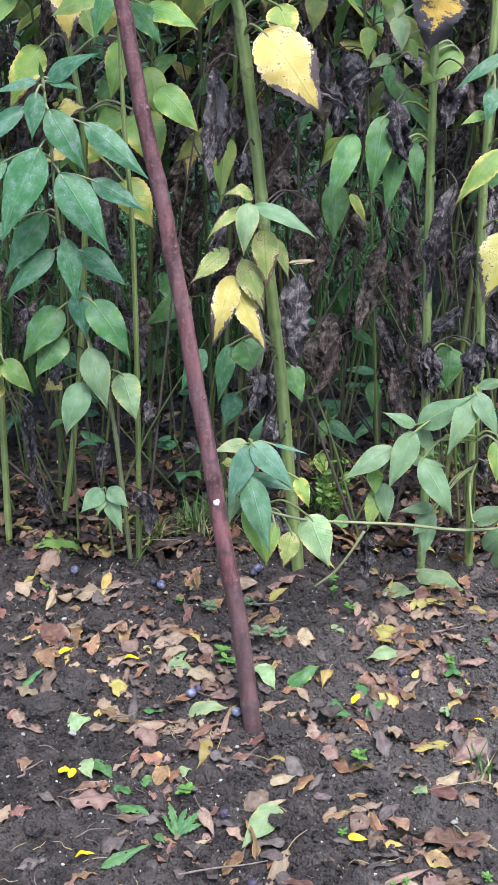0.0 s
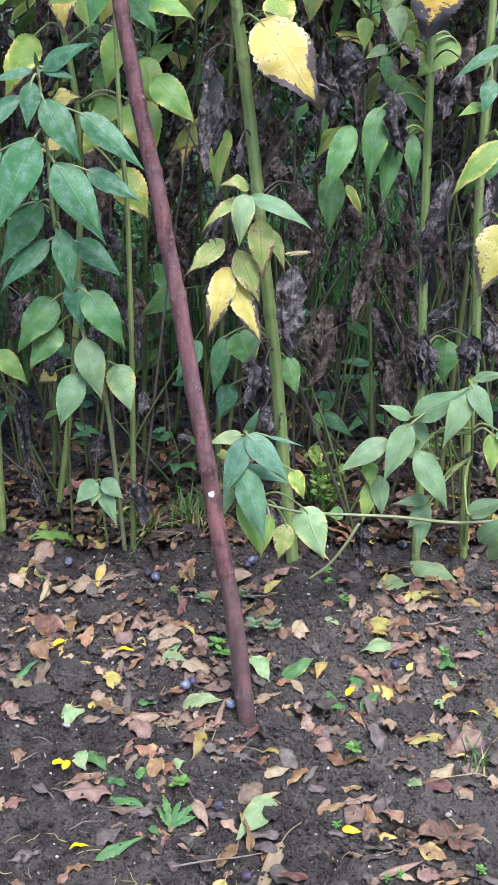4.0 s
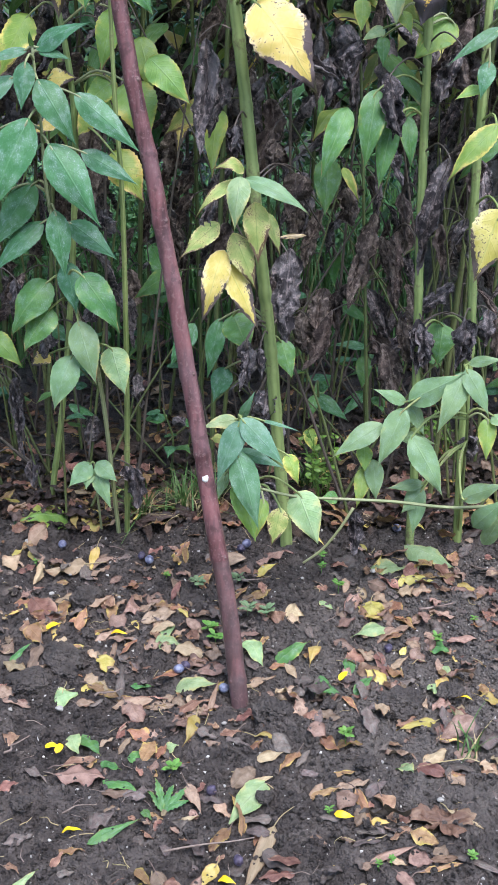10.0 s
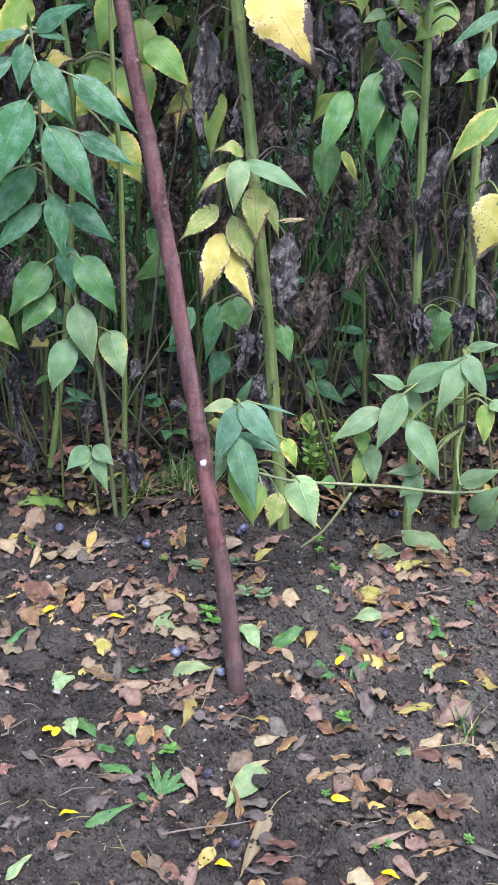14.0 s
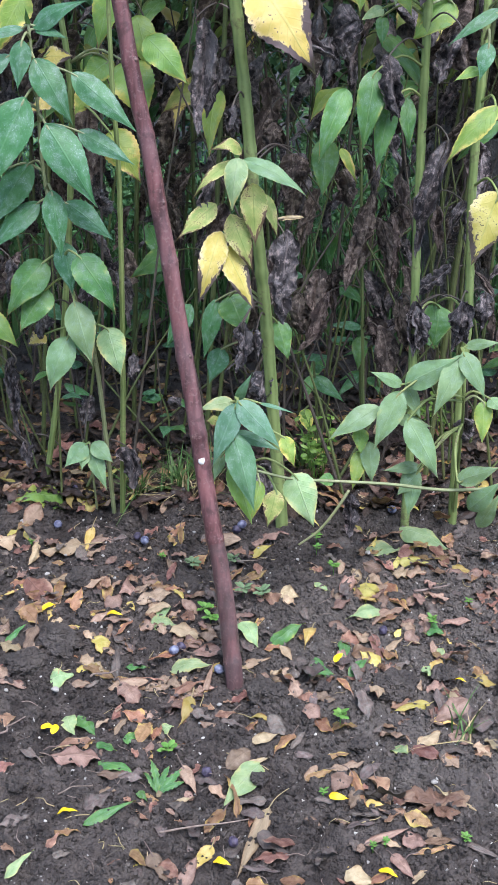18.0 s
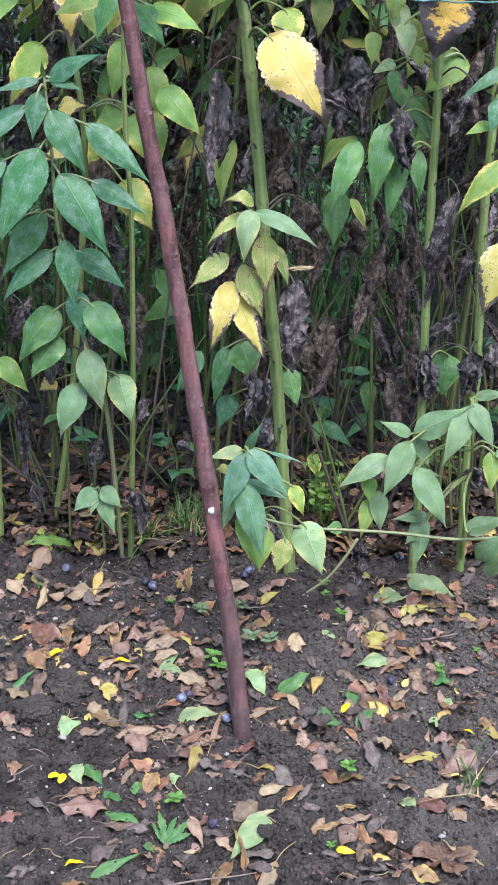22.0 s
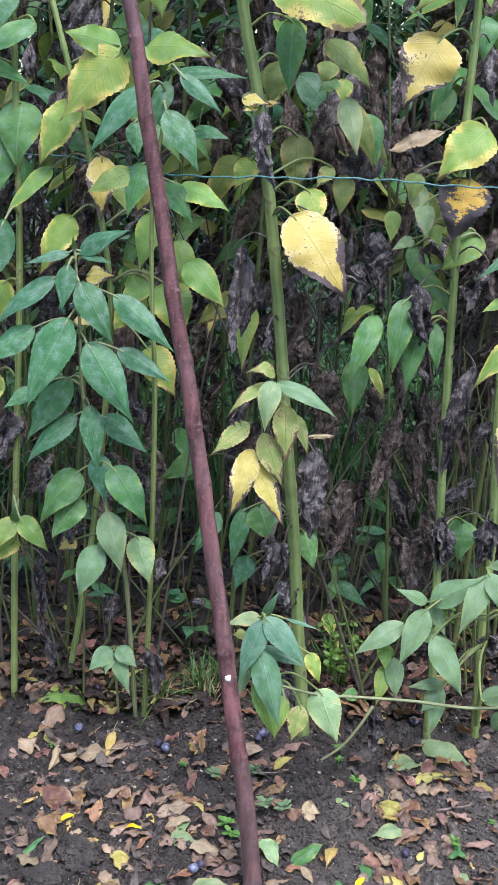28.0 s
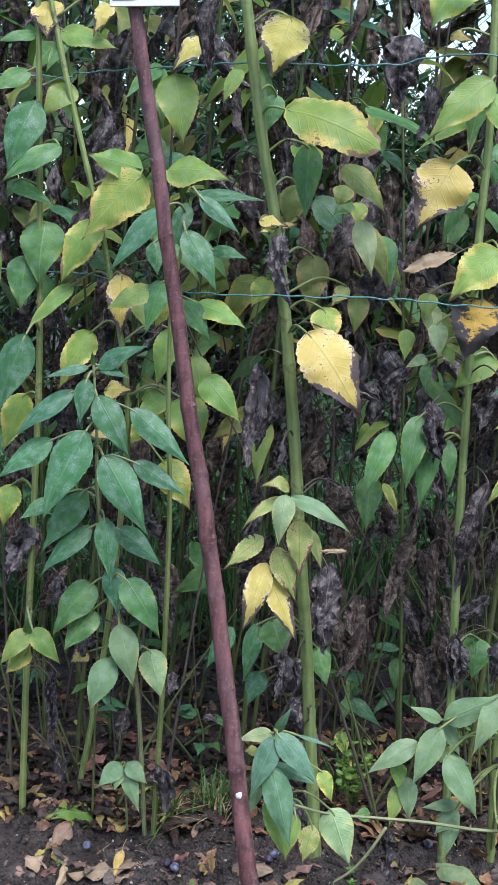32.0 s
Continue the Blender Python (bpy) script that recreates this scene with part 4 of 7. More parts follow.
shoot_b.leaf("b", (-0.493, 0.420, 0.872), (-0.556, 0.395, 0.831), 0.038)
shoot_b.leaf("b", (-0.409, 0.420, 0.816), (-0.508, 0.395, 0.710), 0.056)
shoot_b.leaf("b", (-0.373, 0.380, 0.847), (-0.355, 0.355, 0.714), 0.055)
shoot_b.leaf("b", (-0.349, 0.420, 0.817), (-0.248, 0.395, 0.745), 0.056)
shoot_b.leaf("b", (-0.359, 0.420, 0.733), (-0.340, 0.395, 0.630), 0.058)
shoot_b.leaf("g", (-0.323, 0.380, 0.717), (-0.249, 0.355, 0.604), 0.069)
shoot_b.leaf("g", (-0.403, 0.420, 0.693), (-0.477, 0.395, 0.585), 0.073)
shoot_b.leaf("g", (-0.399, 0.420, 0.636), (-0.454, 0.395, 0.550), 0.064)
shoot_b.leaf("m", (-0.336, 0.380, 0.618), (-0.299, 0.355, 0.489), 0.062)
shoot_b.leaf("o", (-0.276, 0.440, 0.545), (-0.246, 0.415, 0.447), 0.062)
shoot_b.leaf("m", (-0.353, 0.380, 0.544), (-0.392, 0.355, 0.429), 0.062)
shoot_b.leaf("d", (-0.422, 0.500, 0.563), (-0.422, 0.495, 0.486), 0.043)
shoot_b.leaf("d", (-0.296, 0.550, 0.821), (-0.278, 0.545, 0.766), 0.042)
shoot_b.leaf("y", (-0.420, 0.500, 0.513), (-0.456, 0.475, 0.492), 0.038)

shoot_b.root.location += Vector((0.004, 0.0, -0.006))

sprout_l = Plant([(-0.321, 0.600, 0.000), (-0.324, 0.530, 0.171), (-0.325, 0.500, 0.253)], 0.0033, 0.0017, STEM_PALE, "small low sprout with dull green leaves")
sprout_l.leaf("m", (-0.333, 0.500, 0.248), (-0.383, 0.475, 0.200), 0.045)
sprout_l.leaf("m", (-0.322, 0.500, 0.235), (-0.285, 0.475, 0.145), 0.038)
sprout_l.leaf("m", (-0.318, 0.500, 0.251), (-0.268, 0.475, 0.213), 0.040)
sprout_l.leaf("m", (-0.335, 0.500, 0.228), (-0.342, 0.475, 0.194), 0.028)
sprout_l.leaf("d", (-0.246, 0.520, 0.238), (-0.234, 0.515, 0.148), 0.053)

s1 = Plant([(0.112, 0.500, -0.012), (0.112, 0.500, 0.074), (0.089, 0.500, 0.304), (0.067, 0.500, 0.540), (0.037, 0.500, 0.795), (0.018, 0.500, 0.980), (-0.018, 0.500, 1.267), (-0.049, 0.500, 1.464), (-0.083, 0.500, 1.621), (-0.133, 0.500, 1.917), (-0.191, 0.500, 2.262)], 0.0151, 0.0113, STEM, "thick ridged green stalk with yellow and withered leaves")
s1.leaf("y", (-0.037, 0.460, 1.857), (-0.073, 0.435, 1.737), 0.099)
s1.leaf("h", (-0.032, 0.440, 1.680), (0.152, 0.390, 1.610), 0.112, shape="round")
s1.leaf("e", (-0.123, 0.580, 1.588), (-0.061, 0.575, 1.416), 0.072)
s1.leaf("y", (-0.051, 0.460, 1.447), (-0.081, 0.435, 1.438), 0.018)
s1.leaf("y", (-0.034, 0.460, 1.452), (-0.001, 0.435, 1.456), 0.018)
s1.leaf("a", (-0.005, 0.570, 1.535), (-0.027, 0.545, 1.445), 0.060)
s1.leaf("a", (0.096, 0.580, 1.541), (0.080, 0.555, 1.493), 0.046)
s1.leaf("h", (0.130, 0.600, 1.507), (0.123, 0.575, 1.452), 0.037)
s1.leaf("g", (0.110, 0.570, 1.508), (0.071, 0.545, 1.478), 0.037)
s1.leaf("a", (0.145, 0.550, 1.456), (0.195, 0.525, 1.325), 0.044)
s1.leaf("v", (0.110, 0.560, 1.331), (0.076, 0.535, 1.286), 0.035)
s1.leaf("a", (0.140, 0.570, 1.313), (0.129, 0.545, 1.229), 0.047)
s1.leaf("e", (0.097, 0.560, 1.431), (0.060, 0.555, 1.334), 0.035)
s1.leaf("a", (0.167, 0.580, 1.420), (0.230, 0.555, 1.332), 0.035)
s1.leaf("d", (0.064, 0.460, 1.706), (0.124, 0.455, 1.668), 0.030)
s1.leaf("g", (0.012, 0.500, 1.613), (0.012, 0.475, 1.466), 0.060)
s1.leaf("a", (0.089, 0.500, 1.578), (0.176, 0.475, 1.484), 0.058)
s1.leaf("o", (0.129, 0.500, 1.468), (0.155, 0.475, 1.357), 0.051)
s1.leaf("g", (0.173, 0.560, 1.438), (0.201, 0.535, 1.332), 0.061)
s1.leaf("a", (0.036, 0.560, 1.390), (0.033, 0.535, 1.270), 0.070)
s1.leaf("d", (-0.033, 0.440, 1.440), (-0.034, 0.435, 1.286), 0.067)
s1.leaf("y", (-0.078, 0.460, 1.463), (-0.022, 0.435, 1.452), 0.030)
s1.leaf("h", (0.059, 0.480, 1.287), (0.086, 0.455, 1.215), 0.068)
s1.leaf("y", (0.032, 0.420, 1.237), (0.148, 0.395, 1.075), 0.123, 6)
s1.leaf("d", (0.071, 0.445, 1.245), (0.173, 0.440, 1.079), 0.077)
s1.leaf("d", (-0.084, 0.500, 1.169), (-0.070, 0.495, 0.939), 0.074)
s1.leaf("d", (-0.041, 0.560, 1.090), (-0.047, 0.555, 0.966), 0.049)
s1.leaf("d", (-0.008, 0.500, 1.003), (-0.001, 0.495, 0.941), 0.031)
s1.leaf("d", (-0.185, 0.520, 1.907), (-0.213, 0.515, 1.729), 0.068)
s1.leaf("e", (-0.092, 0.580, 1.898), (-0.105, 0.575, 1.807), 0.062)
s1.leaf("g", (-0.059, 0.560, 1.717), (-0.078, 0.535, 1.635), 0.047)
s1.leaf("d", (-0.142, 0.560, 1.529), (-0.069, 0.555, 1.451), 0.048)
s1.leaf("v", (0.005, 0.340, 0.933), (-0.059, 0.315, 0.937), 0.033, arch=0.42)
s1.leaf("v", (-0.007, 0.340, 0.913), (-0.088, 0.315, 0.841), 0.029, arch=0.22, curl=0.7)
s1.leaf("o", (0.000, 0.300, 0.926), (-0.010, 0.275, 0.832), 0.046)
s1.leaf("m", (0.015, 0.310, 0.922), (0.137, 0.285, 0.856), 0.035, arch=0.16)
s1.leaf("v", (0.030, 0.330, 0.871), (0.037, 0.305, 0.754), 0.056, curl=0.5)
s1.leaf("v", (0.053, 0.340, 0.850), (0.080, 0.315, 0.767), 0.029, curl=0.7)
s1.leaf("v", (-0.044, 0.340, 0.829), (-0.119, 0.315, 0.762), 0.045, arch=0.16)
s1.leaf("y", (-0.033, 0.330, 0.774), (-0.076, 0.305, 0.635), 0.054, arch=0.14)
s1.leaf("v", (-0.012, 0.330, 0.810), (0.034, 0.305, 0.701), 0.052)
s1.leaf("y", (-0.022, 0.320, 0.748), (0.038, 0.295, 0.624), 0.050)
s1.leaf("d", (-0.062, 0.350, 0.878), (-0.049, 0.345, 0.797), 0.034)
s1.leaf("e", (-0.033, 0.360, 0.829), (-0.038, 0.355, 0.737), 0.043)
s1.leaf("d", (-0.012, 0.420, 1.008), (-0.015, 0.415, 0.957), 0.032)
s1.leaf("e", (0.114, 0.560, 0.895), (0.109, 0.555, 0.799), 0.080)
s1.leaf("t", (0.080, 0.400, 0.790), (0.137, 0.395, 0.796), 0.012)
s1.leaf("d", (0.093, 0.380, 0.769), (0.126, 0.375, 0.582), 0.069)
s1.leaf("d", (0.013, 0.420, 0.563), (0.023, 0.415, 0.457), 0.036)
s1.leaf("d", (0.045, 0.430, 0.547), (0.047, 0.425, 0.475), 0.029)
s1.leaf("e", (0.145, 0.600, 0.575), (0.134, 0.595, 0.486), 0.059)
s1.leaf("d", (0.061, 0.500, 0.428), (0.058, 0.495, 0.356), 0.063)
s1.leaf("g", (0.094, 0.580, 0.515), (0.120, 0.555, 0.436), 0.051)
s1.leaf("d", (0.018, 0.420, 0.566), (0.018, 0.415, 0.464), 0.049)
s1.leaf("d", (0.127, 0.580, 0.894), (0.113, 0.575, 0.811), 0.065)
s1.leaf("b", (-0.101, 0.580, 0.552), (-0.155, 0.555, 0.459), 0.053)
s1.leaf("b", (-0.044, 0.580, 0.563), (-0.072, 0.555, 0.430), 0.048)
s1.leaf("g", (-0.013, 0.580, 0.574), (0.024, 0.555, 0.497), 0.075)
s1.leaf("b", (-0.030, 0.600, 0.445), (-0.059, 0.575, 0.369), 0.056)
s1.leaf("d", (0.067, 0.560, 0.385), (0.085, 0.555, 0.293), 0.065)
s1.leaf("d", (0.059, 0.560, 0.179), (0.096, 0.555, 0.086), 0.067)
s1.leaf("d", (-0.166, 0.600, 1.564), (-0.119, 0.595, 1.471), 0.049)
s1.leaf("h", (-0.058, 0.600, 1.336), (-0.091, 0.575, 1.275), 0.054)

s2 = Plant([(0.401, 0.520, -0.010), (0.401, 0.520, 0.109), (0.402, 0.520, 0.219), (0.392, 0.520, 0.486), (0.381, 0.520, 0.871), (0.376, 0.520, 1.177), (0.375, 0.520, 1.414), (0.380, 0.520, 1.655), (0.376, 0.520, 1.789), (0.365, 0.520, 2.139)], 0.0107, 0.0080, STEM, "tall green stalk with yellowing and withered leaves")
s2.leaf("l", (0.311, 0.460, 1.972), (0.236, 0.435, 1.842), 0.116)
s2.leaf("e", (0.171, 0.600, 1.572), (0.220, 0.595, 1.424), 0.084)
s2.leaf("o", (0.291, 0.580, 1.300), (0.307, 0.555, 1.216), 0.045)
s2.leaf("g", (0.352, 0.620, 1.554), (0.308, 0.595, 1.411), 0.038)
s2.leaf("g", (0.349, 0.610, 1.497), (0.322, 0.585, 1.408), 0.045)
s2.leaf("g", (0.407, 0.600, 1.642), (0.409, 0.575, 1.551), 0.060)
s2.leaf("e", (0.255, 0.620, 1.440), (0.252, 0.615, 1.329), 0.043)
s2.leaf("d", (0.422, 0.580, 1.587), (0.430, 0.575, 1.464), 0.046)
s2.leaf("y", (0.289, 0.520, 1.849), (0.334, 0.495, 1.833), 0.032)
s2.leaf("l", (0.364, 0.460, 1.756), (0.244, 0.435, 1.634), 0.076)
s2.leaf("l", (0.371, 0.460, 1.730), (0.394, 0.435, 1.646), 0.051)
s2.leaf("y", (0.302, 0.440, 1.590), (0.232, 0.415, 1.458), 0.126)
s2.leaf("h", (0.406, 0.440, 1.421), (0.310, 0.415, 1.322), 0.099)
s2.leaf("n", (0.378, 0.430, 1.325), (0.345, 0.405, 1.202), 0.110)
s2.leaf("t", (0.321, 0.460, 1.414), (0.213, 0.435, 1.373), 0.035)
s2.leaf("l", (0.420, 0.540, 1.204), (0.346, 0.515, 1.128), 0.071)
s2.leaf("g", (0.213, 0.460, 1.036), (0.162, 0.435, 0.896), 0.052)
s2.leaf("g", (0.269, 0.450, 1.073), (0.249, 0.425, 0.921), 0.056)
s2.leaf("g", (0.306, 0.480, 1.013), (0.282, 0.455, 0.878), 0.046)
s2.leaf("g", (0.340, 0.520, 1.017), (0.352, 0.495, 0.915), 0.038)
s2.leaf("d", (0.295, 0.440, 1.108), (0.308, 0.435, 0.986), 0.047)
s2.leaf("d", (0.422, 0.440, 0.949), (0.364, 0.435, 0.704), 0.071)
s2.leaf("e", (0.222, 0.620, 0.851), (0.249, 0.615, 0.771), 0.077)
s2.leaf("h", (0.222, 0.600, 0.897), (0.256, 0.575, 0.828), 0.022)
s2.leaf("e", (0.293, 0.660, 0.758), (0.287, 0.655, 0.616), 0.053)
s2.leaf("e", (0.344, 0.660, 0.749), (0.364, 0.655, 0.563), 0.061)
s2.leaf("e", (0.192, 0.700, 0.608), (0.176, 0.695, 0.491), 0.058)
s2.leaf("e", (0.228, 0.700, 0.602), (0.226, 0.695, 0.494), 0.045)
s2.leaf("e", (0.362, 0.600, 0.568), (0.379, 0.595, 0.459), 0.046)
s2.leaf("d", (0.394, 0.500, 0.596), (0.391, 0.495, 0.462), 0.056)
s2.leaf("e", (0.432, 0.460, 1.166), (0.438, 0.455, 1.057), 0.079)
s2.leaf("d", (0.236, 0.600, 1.162), (0.226, 0.595, 1.082), 0.057)
s2.leaf("d", (0.190, 0.620, 1.126), (0.190, 0.615, 1.022), 0.060)
s2.leaf("e", (0.079, 0.640, 0.946), (0.073, 0.635, 0.873), 0.054)
s2.leaf("o", (0.300, 0.500, 1.266), (0.305, 0.475, 1.197), 0.041)
s2.leaf("l", (0.318, 0.500, 1.223), (0.338, 0.475, 1.179), 0.029)
s2.leaf("o", (0.294, 0.600, 1.185), (0.248, 0.575, 1.162), 0.028)
s2.leaf("g", (0.292, 0.580, 1.169), (0.292, 0.555, 1.109), 0.028)
s2.leaf("l", (0.432, 0.540, 1.194), (0.343, 0.515, 1.126), 0.053)
s2.leaf("g", (0.458, 0.600, 0.549), (0.446, 0.575, 0.463), 0.069)
s2.leaf("g", (0.183, 0.520, 0.928), (0.178, 0.495, 0.813), 0.057)
s2.leaf("e", (0.449, 0.700, 0.760), (0.467, 0.695, 0.650), 0.044)
s2.leaf("d", (0.481, 0.560, 0.801), (0.473, 0.555, 0.715), 0.037)
s2.leaf("e", (0.309, 0.700, 0.784), (0.295, 0.695, 0.605), 0.055)
s2.leaf("d", (0.382, 0.500, 0.584), (0.400, 0.495, 0.470), 0.056)
s2.leaf("e", (0.309, 0.700, 0.497), (0.348, 0.695, 0.417), 0.054)
s2.leaf("l", (0.248, 0.600, 1.241), (0.245, 0.575, 1.176), 0.036)
s2.leaf("d", (0.272, 0.600, 1.406), (0.309, 0.595, 1.312), 0.062)
s2.leaf("d", (0.219, 0.660, 1.190), (0.238, 0.655, 1.090), 0.076)
s2.leaf("l", (0.285, 0.550, 1.326), (0.276, 0.525, 1.268), 0.042)
s2.leaf("e", (0.353, 0.620, 0.845), (0.369, 0.615, 0.704), 0.046)
s2.leaf("d", (0.216, 0.600, 1.858), (0.197, 0.595, 1.709), 0.087)
s2.leaf("d", (0.261, 0.620, 1.760), (0.251, 0.615, 1.643), 0.069)

s3 = Plant([(0.516, 0.540, -0.007), (0.502, 0.500, 0.351), (0.504, 0.500, 0.561), (0.490, 0.500, 0.843), (0.490, 0.500, 1.037), (0.491, 0.500, 1.232), (0.493, 0.500, 1.582)], 0.0107, 0.0080, STEM, "tall green stalk with mottled leaves at its side")
s3.leaf("h", (0.508, 0.420, 1.013), (0.409, 0.395, 0.900), 0.048, shape="lance")
s3.leaf("d", (0.480, 0.460, 0.607), (0.488, 0.455, 0.495), 0.053)
s3.leaf("d", (0.538, 0.500, 0.615), (0.530, 0.495, 0.527), 0.049)
s3.leaf("y", (0.525, 0.400, 0.846), (0.478, 0.375, 0.704), 0.087)
s3.leaf("b", (0.497, 0.400, 1.198), (0.393, 0.375, 1.129), 0.030)
s3.leaf("b", (0.481, 0.400, 1.136), (0.463, 0.375, 1.066), 0.039)
s3.leaf("l", (0.472, 0.420, 1.086), (0.416, 0.395, 1.064), 0.025)
s3.leaf("d", (0.432, 0.460, 1.149), (0.411, 0.455, 1.052), 0.061)
s3.leaf("d", (0.296, 0.460, 1.110), (0.314, 0.455, 0.979), 0.049)
s3.leaf("d", (0.486, 0.460, 0.583), (0.491, 0.455, 0.509), 0.054)
s3.leaf("d", (0.392, 0.500, 0.579), (0.398, 0.495, 0.478), 0.052)
s3.leaf("g", (0.445, 0.600, 0.556), (0.455, 0.575, 0.458), 0.050)
s3.leaf("e", (0.515, 0.600, 0.920), (0.497, 0.595, 0.836), 0.050)
s3.leaf("d", (0.516, 0.600, 0.774), (0.510, 0.595, 0.687), 0.051)

sprout_r = Plant([(0.520, 0.560, -0.005), (0.499, 0.440, 0.267), (0.480, 0.340, 0.412), (0.464, 0.320, 0.534)], 0.0048, 0.0024, STEM, "low bushy sprout with pale green leaves")
sprout_r.leaf("m", (0.344, 0.320, 0.466), (0.270, 0.295, 0.504), 0.028)
sprout_r.leaf("m", (0.352, 0.300, 0.475), (0.458, 0.275, 0.546), 0.056)
sprout_r.leaf("m", (0.337, 0.280, 0.463), (0.285, 0.255, 0.343), 0.054)
sprout_r.leaf("m", (0.293, 0.300, 0.423), (0.190, 0.275, 0.356), 0.046)
sprout_r.leaf("m", (0.355, 0.320, 0.463), (0.387, 0.295, 0.396), 0.032)
sprout_r.leaf("m", (0.358, 0.290, 0.399), (0.428, 0.265, 0.274), 0.056)
sprout_r.leaf("m", (0.340, 0.320, 0.390), (0.416, 0.295, 0.381), 0.028)
sprout_r.leaf("l", (0.264, 0.320, 0.366), (0.265, 0.295, 0.318), 0.035)
sprout_r.leaf("m", (0.284, 0.320, 0.335), (0.292, 0.295, 0.248), 0.041)
sprout_r.leaf("m", (0.391, 0.320, 0.283), (0.309, 0.295, 0.282), 0.027)
sprout_r.leaf("m", (0.392, 0.320, 0.270), (0.344, 0.295, 0.223), 0.044)
sprout_r.leaf("m", (0.385, 0.320, 0.262), (0.371, 0.295, 0.170), 0.037)
sprout_r.leaf("m", (0.459, 0.280, 0.549), (0.508, 0.255, 0.455), 0.043)
sprout_r.leaf("m", (0.457, 0.280, 0.542), (0.401, 0.255, 0.417), 0.050)
sprout_r.leaf("m", (0.472, 0.320, 0.551), (0.540, 0.295, 0.569), 0.024)
sprout_r.leaf("l", (0.518, 0.320, 0.428), (0.517, 0.295, 0.345), 0.039)
sprout_r.leaf("m", (0.529, 0.320, 0.438), (0.554, 0.295, 0.418), 0.031)
sprout_r.leaf("m", (0.470, 0.280, 0.268), (0.556, 0.255, 0.313), 0.041)
sprout_r.leaf("m", (0.499, 0.280, 0.203), (0.559, 0.255, 0.283), 0.046)
sprout_r.leaf("m", (0.528, 0.300, 0.153), (0.563, 0.275, 0.250), 0.036)
sprout_r.leaf("d", (0.494, 0.400, 0.363), (0.507, 0.395, 0.313), 0.049)
sprout_r.leaf("l", (0.267, 0.320, 0.315), (0.250, 0.295, 0.235), 0.035)
sprout_r.branch([(0.578, 0.330, 0.231), (0.455, 0.300, 0.237), (0.324, 0.270, 0.263), (0.216, 0.250, 0.277), (0.120, 0.220, 0.295), (0.045, 0.200, 0.321)], 0.0040)
sprout_r.branch([(0.241, 0.260, 0.253), (0.213, 0.250, 0.209), (0.179, 0.245, 0.165), (0.138, 0.240, 0.134)], 0.0035)

sprout_c = Plant([(0.100, 0.500, -0.012), (0.100, 0.500, 0.074), (0.055, 0.350, 0.215), (0.018, 0.240, 0.330), (0.004, 0.200, 0.421), (0.004, 0.200, 0.466)], 0.0041, 0.0021, STEM_PALE, "low sprout with blue-green leaves beside the stake")
sprout_c.leaf("o", (-0.006, 0.200, 0.469), (-0.074, 0.175, 0.459), 0.031)
sprout_c.leaf("j", (0.005, 0.200, 0.472), (0.034, 0.175, 0.542), 0.022)
sprout_c.leaf("j", (0.008, 0.160, 0.483), (0.092, 0.135, 0.394), 0.055)
sprout_c.leaf("j", (0.002, 0.160, 0.477), (-0.043, 0.135, 0.356), 0.053)
sprout_c.leaf("j", (0.001, 0.190, 0.408), (0.095, 0.165, 0.378), 0.029)
sprout_c.leaf("j", (-0.001, 0.150, 0.417), (0.043, 0.125, 0.261), 0.064)
sprout_c.leaf("l", (-0.001, 0.180, 0.341), (0.038, 0.155, 0.221), 0.048)
sprout_c.leaf("l", (0.052, 0.190, 0.300), (0.033, 0.165, 0.219), 0.032)
sprout_c.leaf("m", (-0.024, 0.200, 0.355), (-0.041, 0.175, 0.304), 0.023)
sprout_c.leaf("h", (0.099, 0.200, 0.394), (0.121, 0.175, 0.339), 0.032)
sprout_c.leaf("v", (0.087, 0.210, 0.271), (0.068, 0.185, 0.196), 0.044)
sprout_c.leaf("o", (0.124, 0.220, 0.302), (0.166, 0.195, 0.197), 0.069)
sprout_c.leaf("v", (-0.031, 0.240, 0.413), (-0.061, 0.215, 0.421), 0.023)
sprout_c.leaf("j", (0.049, 0.200, 0.467), (0.123, 0.175, 0.453), 0.009)
sprout_c.leaf("d", (0.247, 0.300, 0.229), (0.254, 0.295, 0.124), 0.052)
sprout_c.leaf("g", (0.210, 0.300, 0.260), (0.170, 0.275, 0.265), 0.029)

deep_1 = Plant([(0.366, 1.050, 0.006), (0.345, 1.050, 0.139), (0.335, 1.050, 0.267), (0.338, 1.050, 0.369)], 0.0075, 0.0038, STEM_SHADED, "small shaded sprout among the stalks")
deep_1.leaf("b", (0.330, 1.050, 0.361), (0.232, 1.025, 0.370), 0.028)
deep_1.leaf("g", (0.332, 1.050, 0.333), (0.325, 1.025, 0.250), 0.044)
deep_1.leaf("b", (0.343, 1.050, 0.349), (0.404, 1.025, 0.323), 0.031)
deep_1.leaf("b", (0.350, 1.050, 0.330), (0.417, 1.025, 0.355), 0.028)
deep_1.leaf("g", (0.510, 1.050, 0.348), (0.524, 1.025, 0.310), 0.050)

deep_2 = Plant([(0.219, 0.850, 0.006), (0.219, 0.850, 0.090), (0.205, 0.850, 0.244), (0.196, 0.850, 0.334)], 0.0057, 0.0028, STEM_SHADED, "small shaded sprout among the stalks")
deep_2.leaf("b", (0.197, 0.850, 0.292), (0.277, 0.825, 0.233), 0.042)
deep_2.leaf("g", (0.192, 0.850, 0.292), (0.175, 0.825, 0.238), 0.030)
deep_2.leaf("b", (0.199, 0.850, 0.312), (0.228, 0.825, 0.328), 0.024)
deep_2.leaf("h", (0.178, 0.850, 0.204), (0.193, 0.825, 0.147), 0.037)

